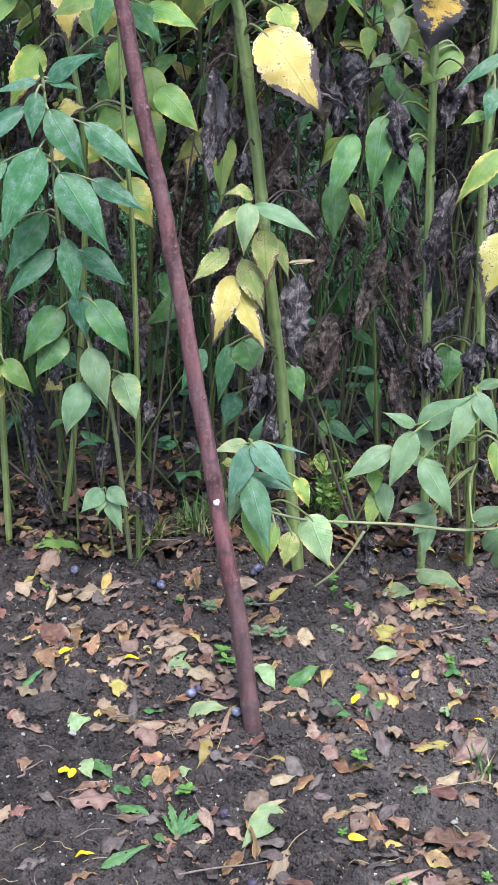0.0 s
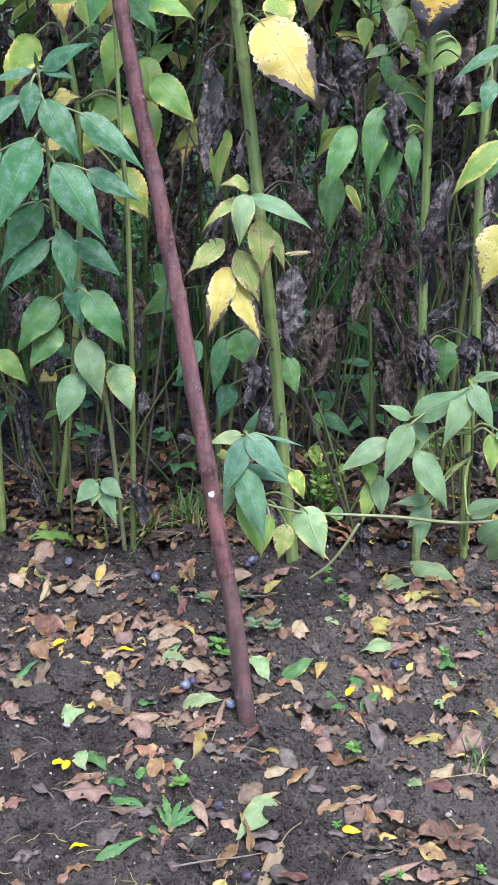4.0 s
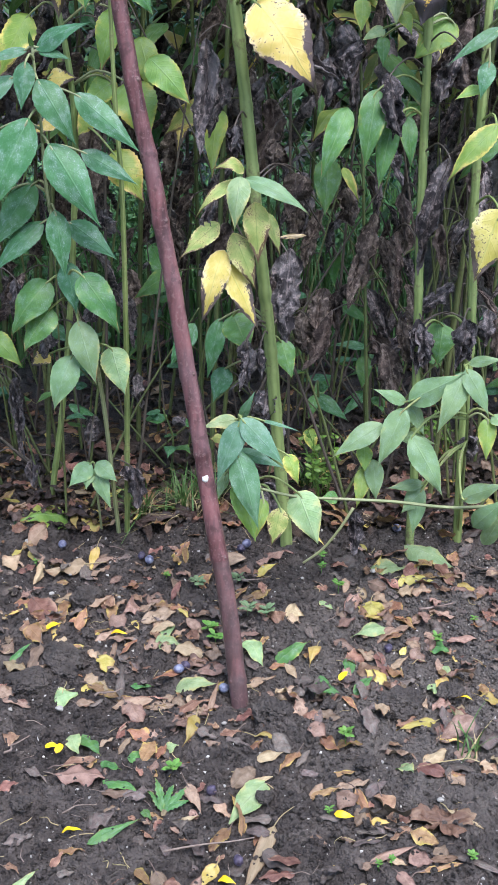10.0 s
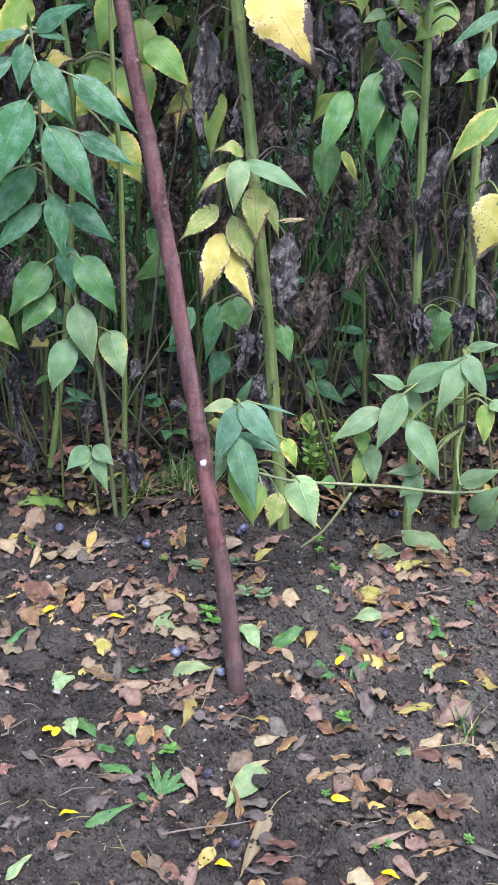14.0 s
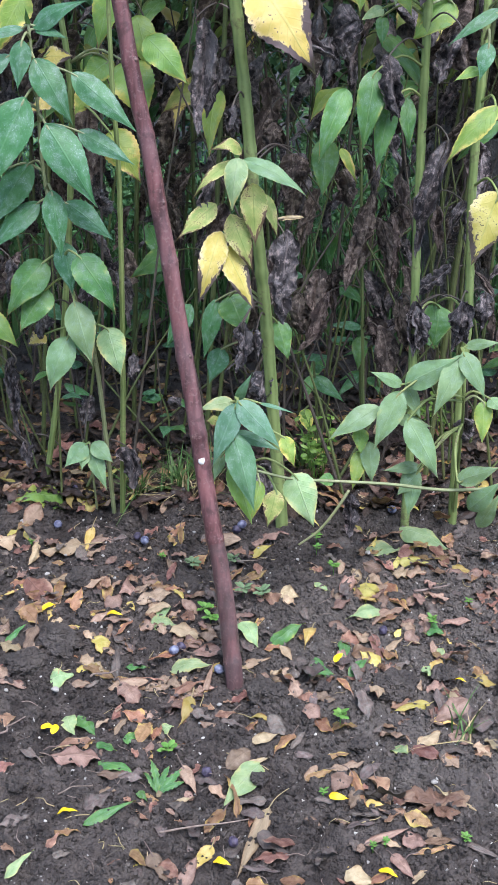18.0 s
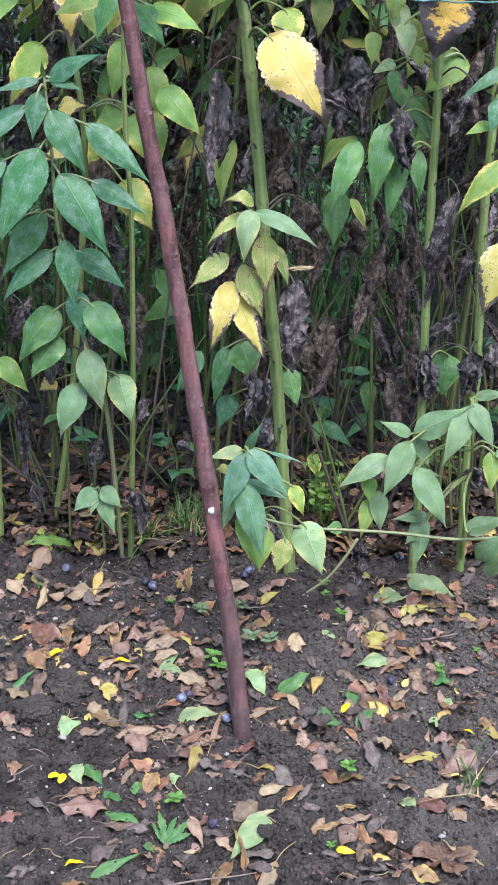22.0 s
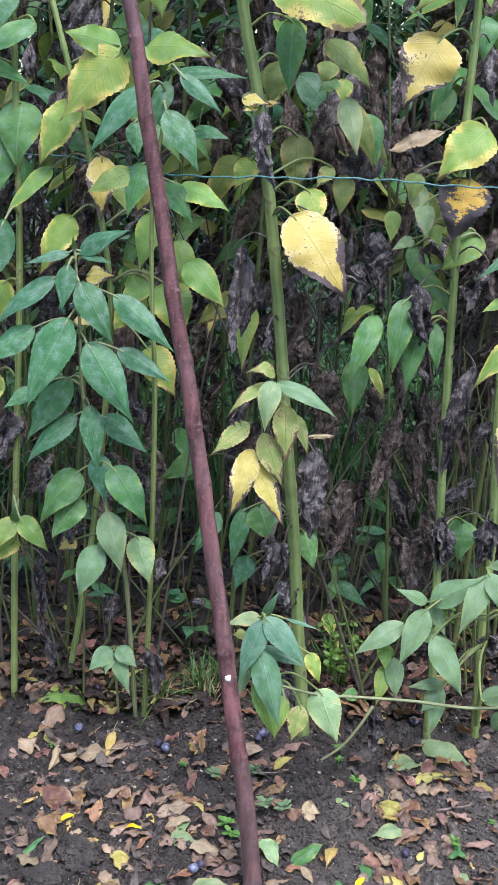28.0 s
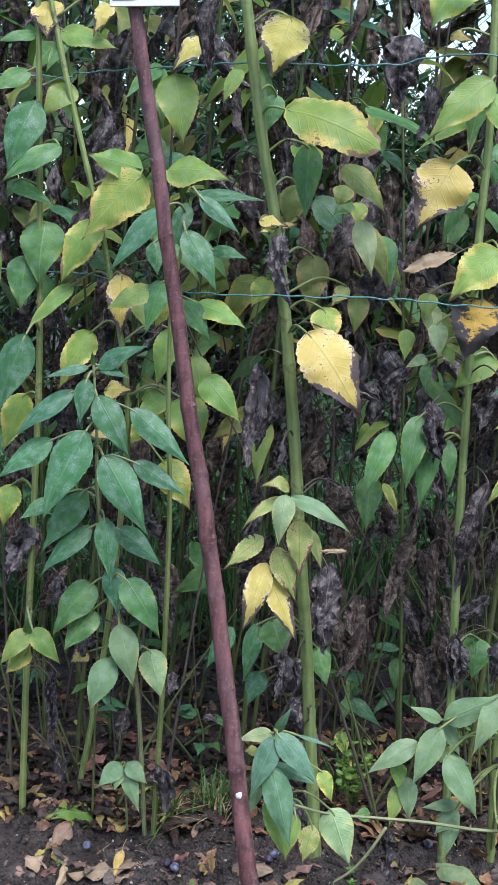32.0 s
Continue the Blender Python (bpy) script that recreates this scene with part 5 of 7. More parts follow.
deep_3 = Plant([(-0.438, 0.800, 0.006), (-0.374, 0.800, 0.135)], 0.0057, 0.0029, STEM_SHADED, "small shaded sprout among the stalks")
deep_3.leaf("d", (-0.515, 0.800, 0.148), (-0.516, 0.795, 0.058), 0.043)
deep_3.leaf("d", (-0.368, 0.900, 0.218), (-0.385, 0.895, 0.134), 0.073)
deep_3.leaf("d", (-0.162, 0.800, 0.250), (-0.131, 0.795, 0.230), 0.042)
deep_3.leaf("d", (-0.241, 0.700, 0.400), (-0.231, 0.695, 0.310), 0.029)
deep_3.leaf("d", (-0.230, 0.500, 0.240), (-0.231, 0.495, 0.144), 0.051)


def lump_mesh(r, seed, rough=0.4, detail=2):
    bm = bmesh.new()
    bmesh.ops.create_icosphere(bm, subdivisions=detail, radius=1.0)
    for w in bm.verts:
        d = 1 + rough * noise.noise(w.co * 1.1 + Vector((seed * 3.1, 0, 0))) + rough * 0.5 * noise.noise(w.co * 3.1 + Vector((0, seed, 0))) + rough * 0.3 * noise.noise(w.co * 7.0)
        w.co = Vector((w.co.x * d, w.co.y * d * 0.85, w.co.z * d * 0.62)) * r
    return bm


# ---- stalks further back in the bed ----
def pool(kinds, n, long, wide, seed, **more):
    """Some leaf meshes to share between alike leaves."""
    rng = np.random.default_rng(seed)
    out = {}
    for k in kinds:
        out[k] = []
        for i in range(n):
            mesh = blade_mesh(k, long * rng.uniform(0.75, 1.3), wide * rng.uniform(0.75, 1.25), seed * 50 + i, **more)
            mesh.materials.append(LEAF[k])
            out[k].append(mesh)
    return out


FAR = pool("dghlyeba", 7, 0.165, 0.060, 31)


def far_stalk(x, y, height, lean, lean_y, radius, rng, mat, label):
    g = ground_z(x, y)
    line = [(x, y, g - 0.05), (x + lean * 0.3, y + lean_y * 0.25, g + height * 0.35), (x + lean * 0.62, y + lean_y * 0.6, g + height * 0.7), (x + lean, y + lean_y, g + height)]
    plant = Plant(line, radius, radius * 0.6, mat, label)
    total = int(height * LEAF_RATE)
    for k in range(total):
        s = 0.18 + 0.82 * (k + rng.uniform(0, 1)) / total
        p = plant.line[int(s * (len(plant.line) - 1))]
        high = p[2]
        if high < 0.95:
            if rng.uniform() < 0.42:
                continue
            kind = rng.choice(list("ddeeeg"), p=(0.28, 0.2, 0.18, 0.14, 0.1, 0.1))
        else:
            kind = rng.choice(list("debghlya"), p=(0.24, 0.24, 0.04, 0.13, 0.06, 0.08, 0.05, 0.16))
            if p[1] < 0.8 and kind in "hyla":
                continue
            if y < 1.1 and kind in "hy":
                kind = "e" if kind == "y" else "l"
        if p[2] > 1.55 and abs(p[0] - 0.092 * (p[1] + 2.18)) < 0.075 and p[1] > 0.6:
            continue
        a = rng.uniform(0, 6.283)
        reach = rng.uniform(0.02, 0.09) if kind in "de" else rng.uniform(0.05, 0.12)
        base = p + np.array((math.cos(a) * reach, math.sin(a) * reach, rng.uniform(-0.02, 0.03)))
        drop = rng.uniform(0.75, 1.0) if kind in "de" else rng.uniform(0.35, 0.9)
        way = np.array((math.cos(a) * math.sqrt(1 - drop**2), math.sin(a) * math.sqrt(1 - drop**2), -drop))
        _, axes = frame_of(base, base + way, (math.cos(a) * 0.5, -0.5 + math.sin(a) * 0.3, 0.6), rng.uniform(-0.7, 0.7))
        meshes = FAR[str(kind)]
        ob = part("leaf", meshes[int(rng.integers(len(meshes)))], None, plant.root)
        size = rng.uniform(0.8, 1.25) if high > 0.95 else rng.uniform(0.55, 0.95)
        ob.matrix_basis = Matrix.Translation(base) @ Matrix(axes.tolist()).to_4x4() @ Matrix.Scale(size, 4)
        stalk = smooth_line([p, (p + base) / 2 + np.array((0, 0, 0.012)), base, base + way * 0.01], 3)
        part("leaf_stalk", tube_mesh("leaf_stalk", stalk, 0.0017, 5), STEM_DEAD if kind in "de" else STEM_SHADED, ob)
    return plant


rng = np.random.default_rng(12)
for row, (y0, n) in enumerate(((0.74, 8), (0.98, 10), (1.28, 12), (1.62, 13))):
    half = 0.72 + y0 * 0.16
    # four extra stalks past each row end, out of view, added to block side light
    for k in range(-4, n + 4):
        x = -half + 2 * half * (k + rng.uniform(0.15, 0.85)) / n
        LEAF_RATE = 17.0 if 0 <= k < n else 12.0
        mat = (STEM_SHADED, STEM_SHADED, STEM_DEAD, STEM_SHADED, STEM_DEAD)[int(rng.integers(5))]
        words = {"green_ridged_stem": "green stalk with drooping green and withered leaves", "dead_grey_brown_stem": "dry brown stalk hung with withered leaves", "shade_darkened_olive_stem": "shade-darkened olive stalk with hanging withered leaves"}[mat.name]
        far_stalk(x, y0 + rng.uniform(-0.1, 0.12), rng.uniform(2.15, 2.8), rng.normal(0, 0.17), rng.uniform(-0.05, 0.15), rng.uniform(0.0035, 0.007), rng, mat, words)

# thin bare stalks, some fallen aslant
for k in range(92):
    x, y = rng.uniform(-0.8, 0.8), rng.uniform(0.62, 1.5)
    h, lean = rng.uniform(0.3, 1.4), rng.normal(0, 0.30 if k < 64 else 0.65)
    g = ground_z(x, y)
    Plant([(x, y, g - 0.03), (x + lean * 0.45, y + 0.03, g + h * 0.5), (x + lean, y + 0.05, g + h)], rng.uniform(0.002, 0.0045), 0.0015, (STEM_SHADED, STEM_DEAD)[k % 2], "thin bare stalk among the taller plants")


# low shaded sprouts between the stalks
for k in range(16):
    x, y = rng.uniform(-0.75, 0.85), rng.uniform(0.85, 1.7)
    g = ground_z(x, y)
    h = rng.uniform(0.12, 0.45)
    sprout = Plant([(x, y, g - 0.03), (x + 0.01, y, g + h * 0.5), (x + rng.normal(0, 0.03), y, g + h)], 0.0035, 0.002, STEM_SHADED, "small shaded green sprout between the stalks", joints=False)
    for j in range(7):
        a = rng.uniform(0, 6.283)
        p = sprout.line[int(len(sprout.line) * rng.uniform(0.4, 0.99))]
        base = p + np.array((math.cos(a) * 0.02, math.sin(a) * 0.02, 0.006))
        way = np.array((math.cos(a), math.sin(a), rng.uniform(-0.7, 0.2)))
        _, axes = frame_of(base, base + way, (0, -0.3, 1.0), 0)
        ob = part("leaf", FAR["bg"[j % 2]][int(rng.integers(7))], None, sprout.root)
        ob.matrix_basis = Matrix.Translation(base) @ Matrix(axes.tolist()).to_4x4() @ Matrix.Scale(rng.uniform(0.4, 0.75), 4)


# ---- wire strung along the bed ----
def build_wires():
    root = tagged(new("wire_support"), "two green plastic-coated wires strung along the plants", "wire")
    root.location = (-2.2, 0.46, ground_z(-2.2, 0.46))
    rng = np.random.default_rng(5)
    for line in (WIRE_LOW, WIRE_HIGH):
        pts = smooth_line(line, 40)
        bend = np.array([noise.noise(Vector((p[0] * 14, p[2] * 3, 1.0))) * 0.003 + 0.0013 * math.sin(p[0] * 95) for p in pts])
        pts[:, 2] += bend
        part("wire", tube_mesh("wire", pts, 0.0017, 8), WIRE, root)
        second = pts.copy()
        second[:, 2] += 0.0013 * np.sin(pts[:, 0] * 170)
        second[:, 1] += 0.0013 * np.cos(pts[:, 0] * 170)
        part("wire", tube_mesh("wire", second, 0.0011, 6), WIRE, root)
    for x in (-2.2, 2.2):
        g = ground_z(x, 0.46)
        part("post", tube_mesh("post", [(x, 0.46, g - 0.2), (x, 0.46, 1.0), (x, 0.46, 2.0)], 0.03, 14), TWIG, root)


build_wires()


def build_fence():
    """Chain link: zigzag wires hooked into one another."""
    root = tagged(new("chain_link_fence"), "dark green chain-link fence behind the bed", "fence")
    y = 2.7
    root.location = (0, y, ground_z(0, y))
    pitch, low, high = 0.055, ground_z(0, y), 2.45
    bm = []
    steps = int((high - low) / pitch)
    verts, faces = [], []
    for k in range(-38, 46):
        pts = np.array([(k * pitch + (pitch / 2 if i % 2 else -pitch / 2) * 1.04, y + 0.002 * (1 if i % 2 else -1), low + i * pitch) for i in range(steps + 1)])
        r = 0.0016
        base = len(verts)
        for p in pts:
            verts += [(p[0] - r, p[1] - r, p[2]), (p[0] + r, p[1] - r, p[2]), (p[0], p[1] + r, p[2])]
        for i in range(steps):
            for j in range(3):
                a, b = base + i * 3 + j, base + i * 3 + (j + 1) % 3
                faces.append((a, b, b + 3, a + 3))
    mesh = bpy.data.meshes.new("wire_mesh")
    mesh.from_pydata(verts, [], faces)
    part("wire_mesh", mesh, WIRE, root)
    for x in (-2.1, 2.5):
        part("post", tube_mesh("post", [(x, y + 0.03, low - 0.3), (x, y + 0.03, 1.2), (x, y + 0.03, high + 0.05)], 0.024, 14), WIRE, root)


build_fence()


# ---- grass, weeds and bushes beyond ----
def strips(name, roots, heights, widths, bends, material, label, category):
    """Many narrow blades in one mesh."""
    verts, faces = [], []
    for (x, y, z), h, w, (bx, by) in zip(roots, heights, widths, bends):
        n = len(verts)
        side = Vector((-by, bx, 0)).normalized() if abs(bx) + abs(by) > 1e-4 else Vector((1, 0, 0))
        for s, q in ((0, 1.0), (0.4, 0.9), (0.75, 0.55)):
            c = Vector((x + bx * s * s, y + by * s * s, z + h * (s - 0.25 * s * s * (abs(bx) + abs(by)) / h)))
            verts += [c - side * w * q / 2, c + side * w * q / 2]
        verts.append(Vector((x + bx, y + by, z + h * (1 - 0.25 * (abs(bx) + abs(by)) / h))))
        faces += [(n, n + 1, n + 3, n + 2), (n + 2, n + 3, n + 5, n + 4), (n + 4, n + 5, n + 6)]
    mesh = bpy.data.meshes.new(name)
    mesh.from_pydata([tuple(v) for v in verts], [], faces)
    return tagged(part(name, mesh, material), label, category, kind="stuff")


def scatter(n, x0, x1, y0, y1, rng):
    return [(x, y, ground_z(x, y)) for x, y in zip(rng.uniform(x0, x1, n), rng.uniform(y0, y1, n))]


rng = np.random.default_rng(21)
n = 9000
strips("grass", scatter(n, -2.2, 2.4, 1.75, 4.2, rng), rng.uniform(0.12, 0.42, n), rng.uniform(0.004, 0.010, n), rng.normal(0, 0.07, (n, 2)), GRASS_LIT, "rough green grass beyond the bed", "grass")


def leaf_cloud(name, spots, size, rng, material, label, category, kind="stuff", flat=0.5):
    """Small folded leaves set at many spots, in one mesh."""
    verts, faces = [], []
    for p in spots:
        s = size * rng.uniform(0.6, 1.4)
        a = Vector(rng.normal(0, 1, 3)).normalized()
        b = a.cross(Vector(rng.normal(0, 1, 3))).normalized() * s * 0.5
        a = a * s
        c = Vector(p)
        n = len(verts)
        lift = a.cross(b).normalized() * s * 0.12
        verts += [c, c + a * 0.45 + b * 0.5 + lift, c + a, c + a * 0.45 - b * 0.5 + lift, c + a * 0.5]
        faces += [(n, n + 1, n + 4), (n + 1, n + 2, n + 4), (n + 4, n + 2, n + 3), (n, n + 4, n + 3)]
    mesh = bpy.data.meshes.new(name)
    mesh.from_pydata([tuple(v) for v in verts], [], faces)
    ob = part(name, mesh, material)
    return tagged(ob, label, category, kind=kind) if kind else ob


# low leafy weeds between the stalks and beyond
spots = []
for k in range(300):
    x, y = rng.uniform(-1.7, 1.9), rng.uniform(1.95, 3.4)
    g = ground_z(x, y)
    h = rng.uniform(0.1, 0.75)
    spots += [(x + rng.normal(0, 0.06), y + rng.normal(0, 0.06), g + rng.uniform(0.02, h)) for _ in range(34)]
leaf_cloud("weeds", spots, 0.036, rng, WEED_BACK, "bright green leafy weeds behind the stalks", "weeds")


def bush(x, y, height, spread, rng, count, label):
    """Limbs that fork from the ground and a broken cloud of leaves round their ends."""
    root = tagged(new("bush"), label, "bush", "bushes round the bed")
    g = ground_z(x, y)
    root.location = (x, y, g)
    ends = []
    for k in range(9):
        a, r = rng.uniform(0, 6.283), spread * rng.uniform(0.3, 1.0)
        top = np.array((x + math.cos(a) * r, y + math.sin(a) * r * 0.7, g + height * rng.uniform(0.55, 1.0)))
        line = smooth_line([(x + rng.normal(0, 0.06), y + rng.normal(0, 0.06), g - 0.05), (x + math.cos(a) * r * 0.35, y + math.sin(a) * r * 0.3, g + (top[2] - g) * 0.5), top], 6)
        part("limb", tube_mesh("limb", line, np.linspace(0.022, 0.005, len(line)), 7), BUSH_WOOD, root)
        ends += [line[int(len(line) * s)] for s in (0.3, 0.45, 0.6, 0.75, 0.9, 0.97)]
    spots = []
    for _ in range(count):
        e = ends[int(rng.integers(len(ends)))]
        spots.append(e + rng.normal(0, 1, 3) * (0.20, 0.2, 0.17))
    crown = leaf_cloud("crown", spots, 0.075, rng, BUSH, "", "", None)
    crown.parent = root
    crown.matrix_parent_inverse = Matrix.Translation(root.location).inverted()


part("bud", lump_mesh(0.006, 3, 0.3, 2), PEBBLE, shoot_t.root, "small pale bud").matrix_basis = Matrix.Translation(shoot_t.line[-1])
def build_tree(x, y, radius):
    """An old fruit tree behind the bed: a rough trunk, limbs and a loose high crown."""
    g = ground_z(x, y)
    root = tagged(new("fruit_tree"), "old fruit tree with rough grey bark behind the bed", "tree")
    root.location = (x, y, g)
    line = smooth_line([(x, y, g - 0.1), (x + 0.02, y + 0.02, g + 0.8), (x - 0.03, y + 0.05, g + 1.6), (x + 0.02, y + 0.1, g + 2.4)], 12)
    mesh = tube_mesh("trunk", line, radius * (1.15 - 0.3 * np.linspace(0, 1, len(line))), 40)
    for w in mesh.vertices:
        d = noise.noise(Vector((w.co.x * 18, w.co.y * 18, w.co.z * 5))) + 0.5 * noise.noise(Vector((w.co.x * 45, w.co.y * 45, w.co.z * 14)))
        out = Vector((w.co.x - x, w.co.y - y, 0))
        w.co += out * d * 0.14
    part("trunk", mesh, BARK_GREY, root)
    spots = []
    top = line[-1]
    for k in range(8):
        a = k * 0.8 + rng.uniform(-0.2, 0.2)
        end = top + np.array((math.cos(a) * rng.uniform(0.6, 1.3), abs(math.sin(a)) * rng.uniform(0.3, 1.2), rng.uniform(0.6, 1.5)))
        limb = smooth_line([top - np.array((0, 0, 0.15)), (top + end) / 2 + np.array((0, 0, 0.1)), end], 6)
        part("limb", tube_mesh("limb", limb, np.linspace(radius * 0.45, 0.01, len(limb)), 9), BARK_GREY, root)
        spots += [p + rng.normal(0, 0.25, 3) for p in limb[4:] for _ in range(26)]
    crown = leaf_cloud("crown", spots, 0.085, rng, BUSH, "", "", None)
    crown.parent = root
    crown.matrix_parent_inverse = Matrix.Translation(root.location).inverted()


build_tree(*TREE)
for x, y, h, s in BUSHES:
    bush(x, y, h, s, rng, 5200, "dense dark green bush, side and rear ones added to block light")


# ---- what lies on the soil ----
WORDS = {"r": "curled brown fallen leaf lying on the soil", "q": "red-brown fallen leaf lying on the soil", "c": "dry tan fallen leaf lying on the soil", "k": "dark rotting fallen leaf on the soil", "w": "yellow fallen leaf lying on the soil", "u": "wet orange-brown fallen leaf on the soil", "x": "brown leaf darkened in colour for shade under the stalks", "o": "pale green fallen leaf on the soil", "g": "fresh green leaf lying on the soil", "l": "yellow-green leaf fallen at the foot of the stalks"}
LIE = {"r": dict(shape="narrow", fold=0.35, wave=0.12, teeth=0.02, rows=16, cols=9), "k": dict(shape="narrow", fold=0.35, wave=0.14, teeth=0.04, rows=16, cols=9), "o": dict(shape="lance", arch=0.08, fold=0.30, wave=0.09, crumple=0.12, teeth=0.02, rows=14, cols=7)}
for a, b in (("q", "r"), ("c", "r"), ("u", "r"), ("x", "k"), ("w", "o"), ("g", "o"), ("l", "o")):
    LIE[a] = LIE[b]


def lie_style(kind, rng):
    """How a fallen leaf has dried: some flat, some cupped, rolled or twisted."""
    style = dict(LIE[kind])
    if kind in "rqckux":
        style.update(arch=rng.uniform(-0.02, 0.16), curl=rng.uniform(0.0, 1.25), crumple=rng.uniform(0.10, 0.28), twist=rng.uniform(-0.45, 0.45))
        if rng.uniform() < 0.45:
            style["shape"] = "ovate"
    elif kind in "wo":
        style.update(curl=rng.uniform(0.0, 1.2), arch=rng.uniform(0.0, 0.2), twist=rng.uniform(-0.5, 0.5))
    return style


def lay(ob, x, y, z, angle, rng, steep=0.12):
    turn = Euler((rng.normal(0, steep * 1.6), rng.normal(0, steep), radians(angle)))
    ob.matrix_basis = Matrix.LocRotScale((x, y, z), turn, None)


def settle(ob, share=5.0, gap=0.0015):
    """Lets a leaf down until a few of its points touch the soil."""
    m = ob.matrix_basis
    over = []
    for v in list(ob.data.vertices)[::3]:
        p = m @ v.co
        over.append(p.z - soil_z(p.x, p.y))
    ob.location.z -= float(np.percentile(over, share)) - gap


def fallen_leaf(kind, x, y, length, angle, width):
    count[0] += 1
    rng = np.random.default_rng(700 + count[0])
    if kind in "rc" and width < 0.028 and rng.uniform() < 0.22:
        kind = "u"
    style = lie_style(kind, rng)
    if width > length * 0.55:
        style["shape"] = "ovate"
    mesh = blade_mesh(kind, length * 1.12, width * 1.30, 900 + count[0], **style)
    ob = tagged(part("fallen_leaf", mesh, LEAF[kind]), WORDS[kind], "leaf", "fallen leaves")
    a = radians(angle)
    rest = [(s, soil_z(x + s * length * math.cos(a), y + s * length * math.sin(a))) for s in (0.0, 0.3, 0.6, 1.0)]
    tilt = (rest[3][1] + rest[2][1] - rest[0][1] - rest[1][1]) / (1.3 * length)
    low = max(z - rest[0][1] - s * length * tilt for s, z in rest)
    turn = Euler((0.24 * math.cos(a) + rng.normal(0, 0.18), -math.atan(tilt) - 0.12 * math.sin(a) - rng.uniform(0, 0.08), a))
    ob.matrix_basis = Matrix.LocRotScale((x, y, rest[0][1] + low + 0.004), turn, None)
    settle(ob)
    if kind in "rqcwu" and length > 0.05:
        # the dry leaf stalk, bent aside
        reach, aside = length * rng.uniform(0.25, 0.45), rng.normal(0, 0.25)
        line = smooth_line([(-reach, aside * reach, rng.uniform(0.0, 0.35) * reach), (-reach * 0.5, aside * reach * 0.3, 0.004), (0, 0, 0.001), (length * 0.12, 0, 0.002)], 4)
        stalk = part("leaf_stalk", tube_mesh("leaf_stalk", line, np.linspace(0.0008, 0.0013, len(line)), 5), STRAW if kind in "cw" else TWIG)
        stalk.parent = ob


def plum(x, y, blue):
    bm = bmesh.new()
    bmesh.ops.create_uvsphere(bm, u_segments=20, v_segments=14, radius=1.0)
    k = count[0] = count[0] + 1
    r = 0.0098 if blue else 0.0095
    for w in bm.verts:
        d = 1 + (0.05 if blue else 0.22) * noise.noise(w.co * 2.2 + Vector((k, 0, 0))) + (0.0 if blue else 0.10) * noise.noise(w.co * 6.0 + Vector((k, 0, 0)))
        groove = 1 - 0.07 * math.exp(-((math.atan2(w.co.y, w.co.x) / 0.25) ** 2)) * (1 - w.co.z**2)
        w.co = Vector((w.co.x * r * d * groove, w.co.y * r * d, w.co.z * r * (1.12 if blue else 0.85) * d))
    root = tagged(new("plum"), "fallen blue plum with a pale bloom on the soil" if blue else "shrivelled dark plum lying on the soil", "plum", "fallen plums")
    root.location = (x, y, ground_z(x, y) + r * 0.75)
    skin = part("skin", bm, PLUM if blue else PLUM_OLD, root)
    skin.data.shade_smooth()
    skin.matrix_parent_inverse = Matrix()
    skin.rotation_euler = (1.3, 0.3 * k, k * 1.1)
    pip = part("stalk_end", tube_mesh("stalk_end", [(0, 0, r * 0.9), (0.001, 0, r * 1.15), (0.002, 0.001, r * 1.4)], 0.0009, 6), TWIG, root)
    pip.matrix_parent_inverse = Matrix()
    pip.rotation_euler = (1.3, 0.3 * k, k * 1.1)


def petal(x, y, angle):
    count[0] += 1
    rng = np.random.default_rng(count[0])
    pts = blade_points(0.034, 0.0155, rng, "ovate", 0.20, 0.35, 0.06, 0.10, 0.9, 0.3, 12, 7, 0.0)
    ob = tagged(part("flower_petal", grid_mesh("flower_petal", pts), PETAL), "bright yellow fallen flower petal on the soil", "petal", "fallen petals")
    a = radians(angle)
    lay(ob, x - 0.018 * math.cos(a), y - 0.018 * math.sin(a), ground_z(x, y) + 0.008, angle, rng, 0.15)


def small_plant(name, x, y, leaves, long, wide, rise, mat, label, seed):
    """A seedling: small leaves round a short stem."""
    rng = np.random.default_rng(seed)
    g = ground_z(x, y)
    root = tagged(new(name), label, "weed", "small weeds on the soil")
    root.location = (x, y, g)
    top = np.array((x, y, g + rise))
    part("stem", tube_mesh("stem", [(x, y, g - 0.01), (x, y, g + rise * 0.5), top], 0.0011, 6), mat, root)
    for k in range(leaves):
        a = k * 2.4 + rng.uniform(-0.3, 0.3)
        up = rng.uniform(-0.1, 0.7)
        way = np.array((math.cos(a), math.sin(a), up))
        way /= np.linalg.norm(way)
        base = top - np.array((0, 0, rise * 0.6 * (k / leaves))) + way * long * 0.25
        pts = blade_points(long * rng.uniform(0.8, 1.2), wide, rng, "round", 0.1, 0.2, 0.05, 0.05, 0, 0, 8, 5, 0.06)
        _, axes = frame_of(base, base + way, (0, 0, 1), 0)
        ob = part("leaf", grid_mesh("leaf", pts), mat, root)
        ob.matrix_basis = Matrix.Translation(base) @ Matrix(axes.tolist()).to_4x4()
        part("leaf_stalk", tube_mesh("leaf_stalk", [top - np.array((0, 0, rise * 0.6 * (k / leaves))), base, base + way * 0.002], 0.0006, 5), mat, ob)


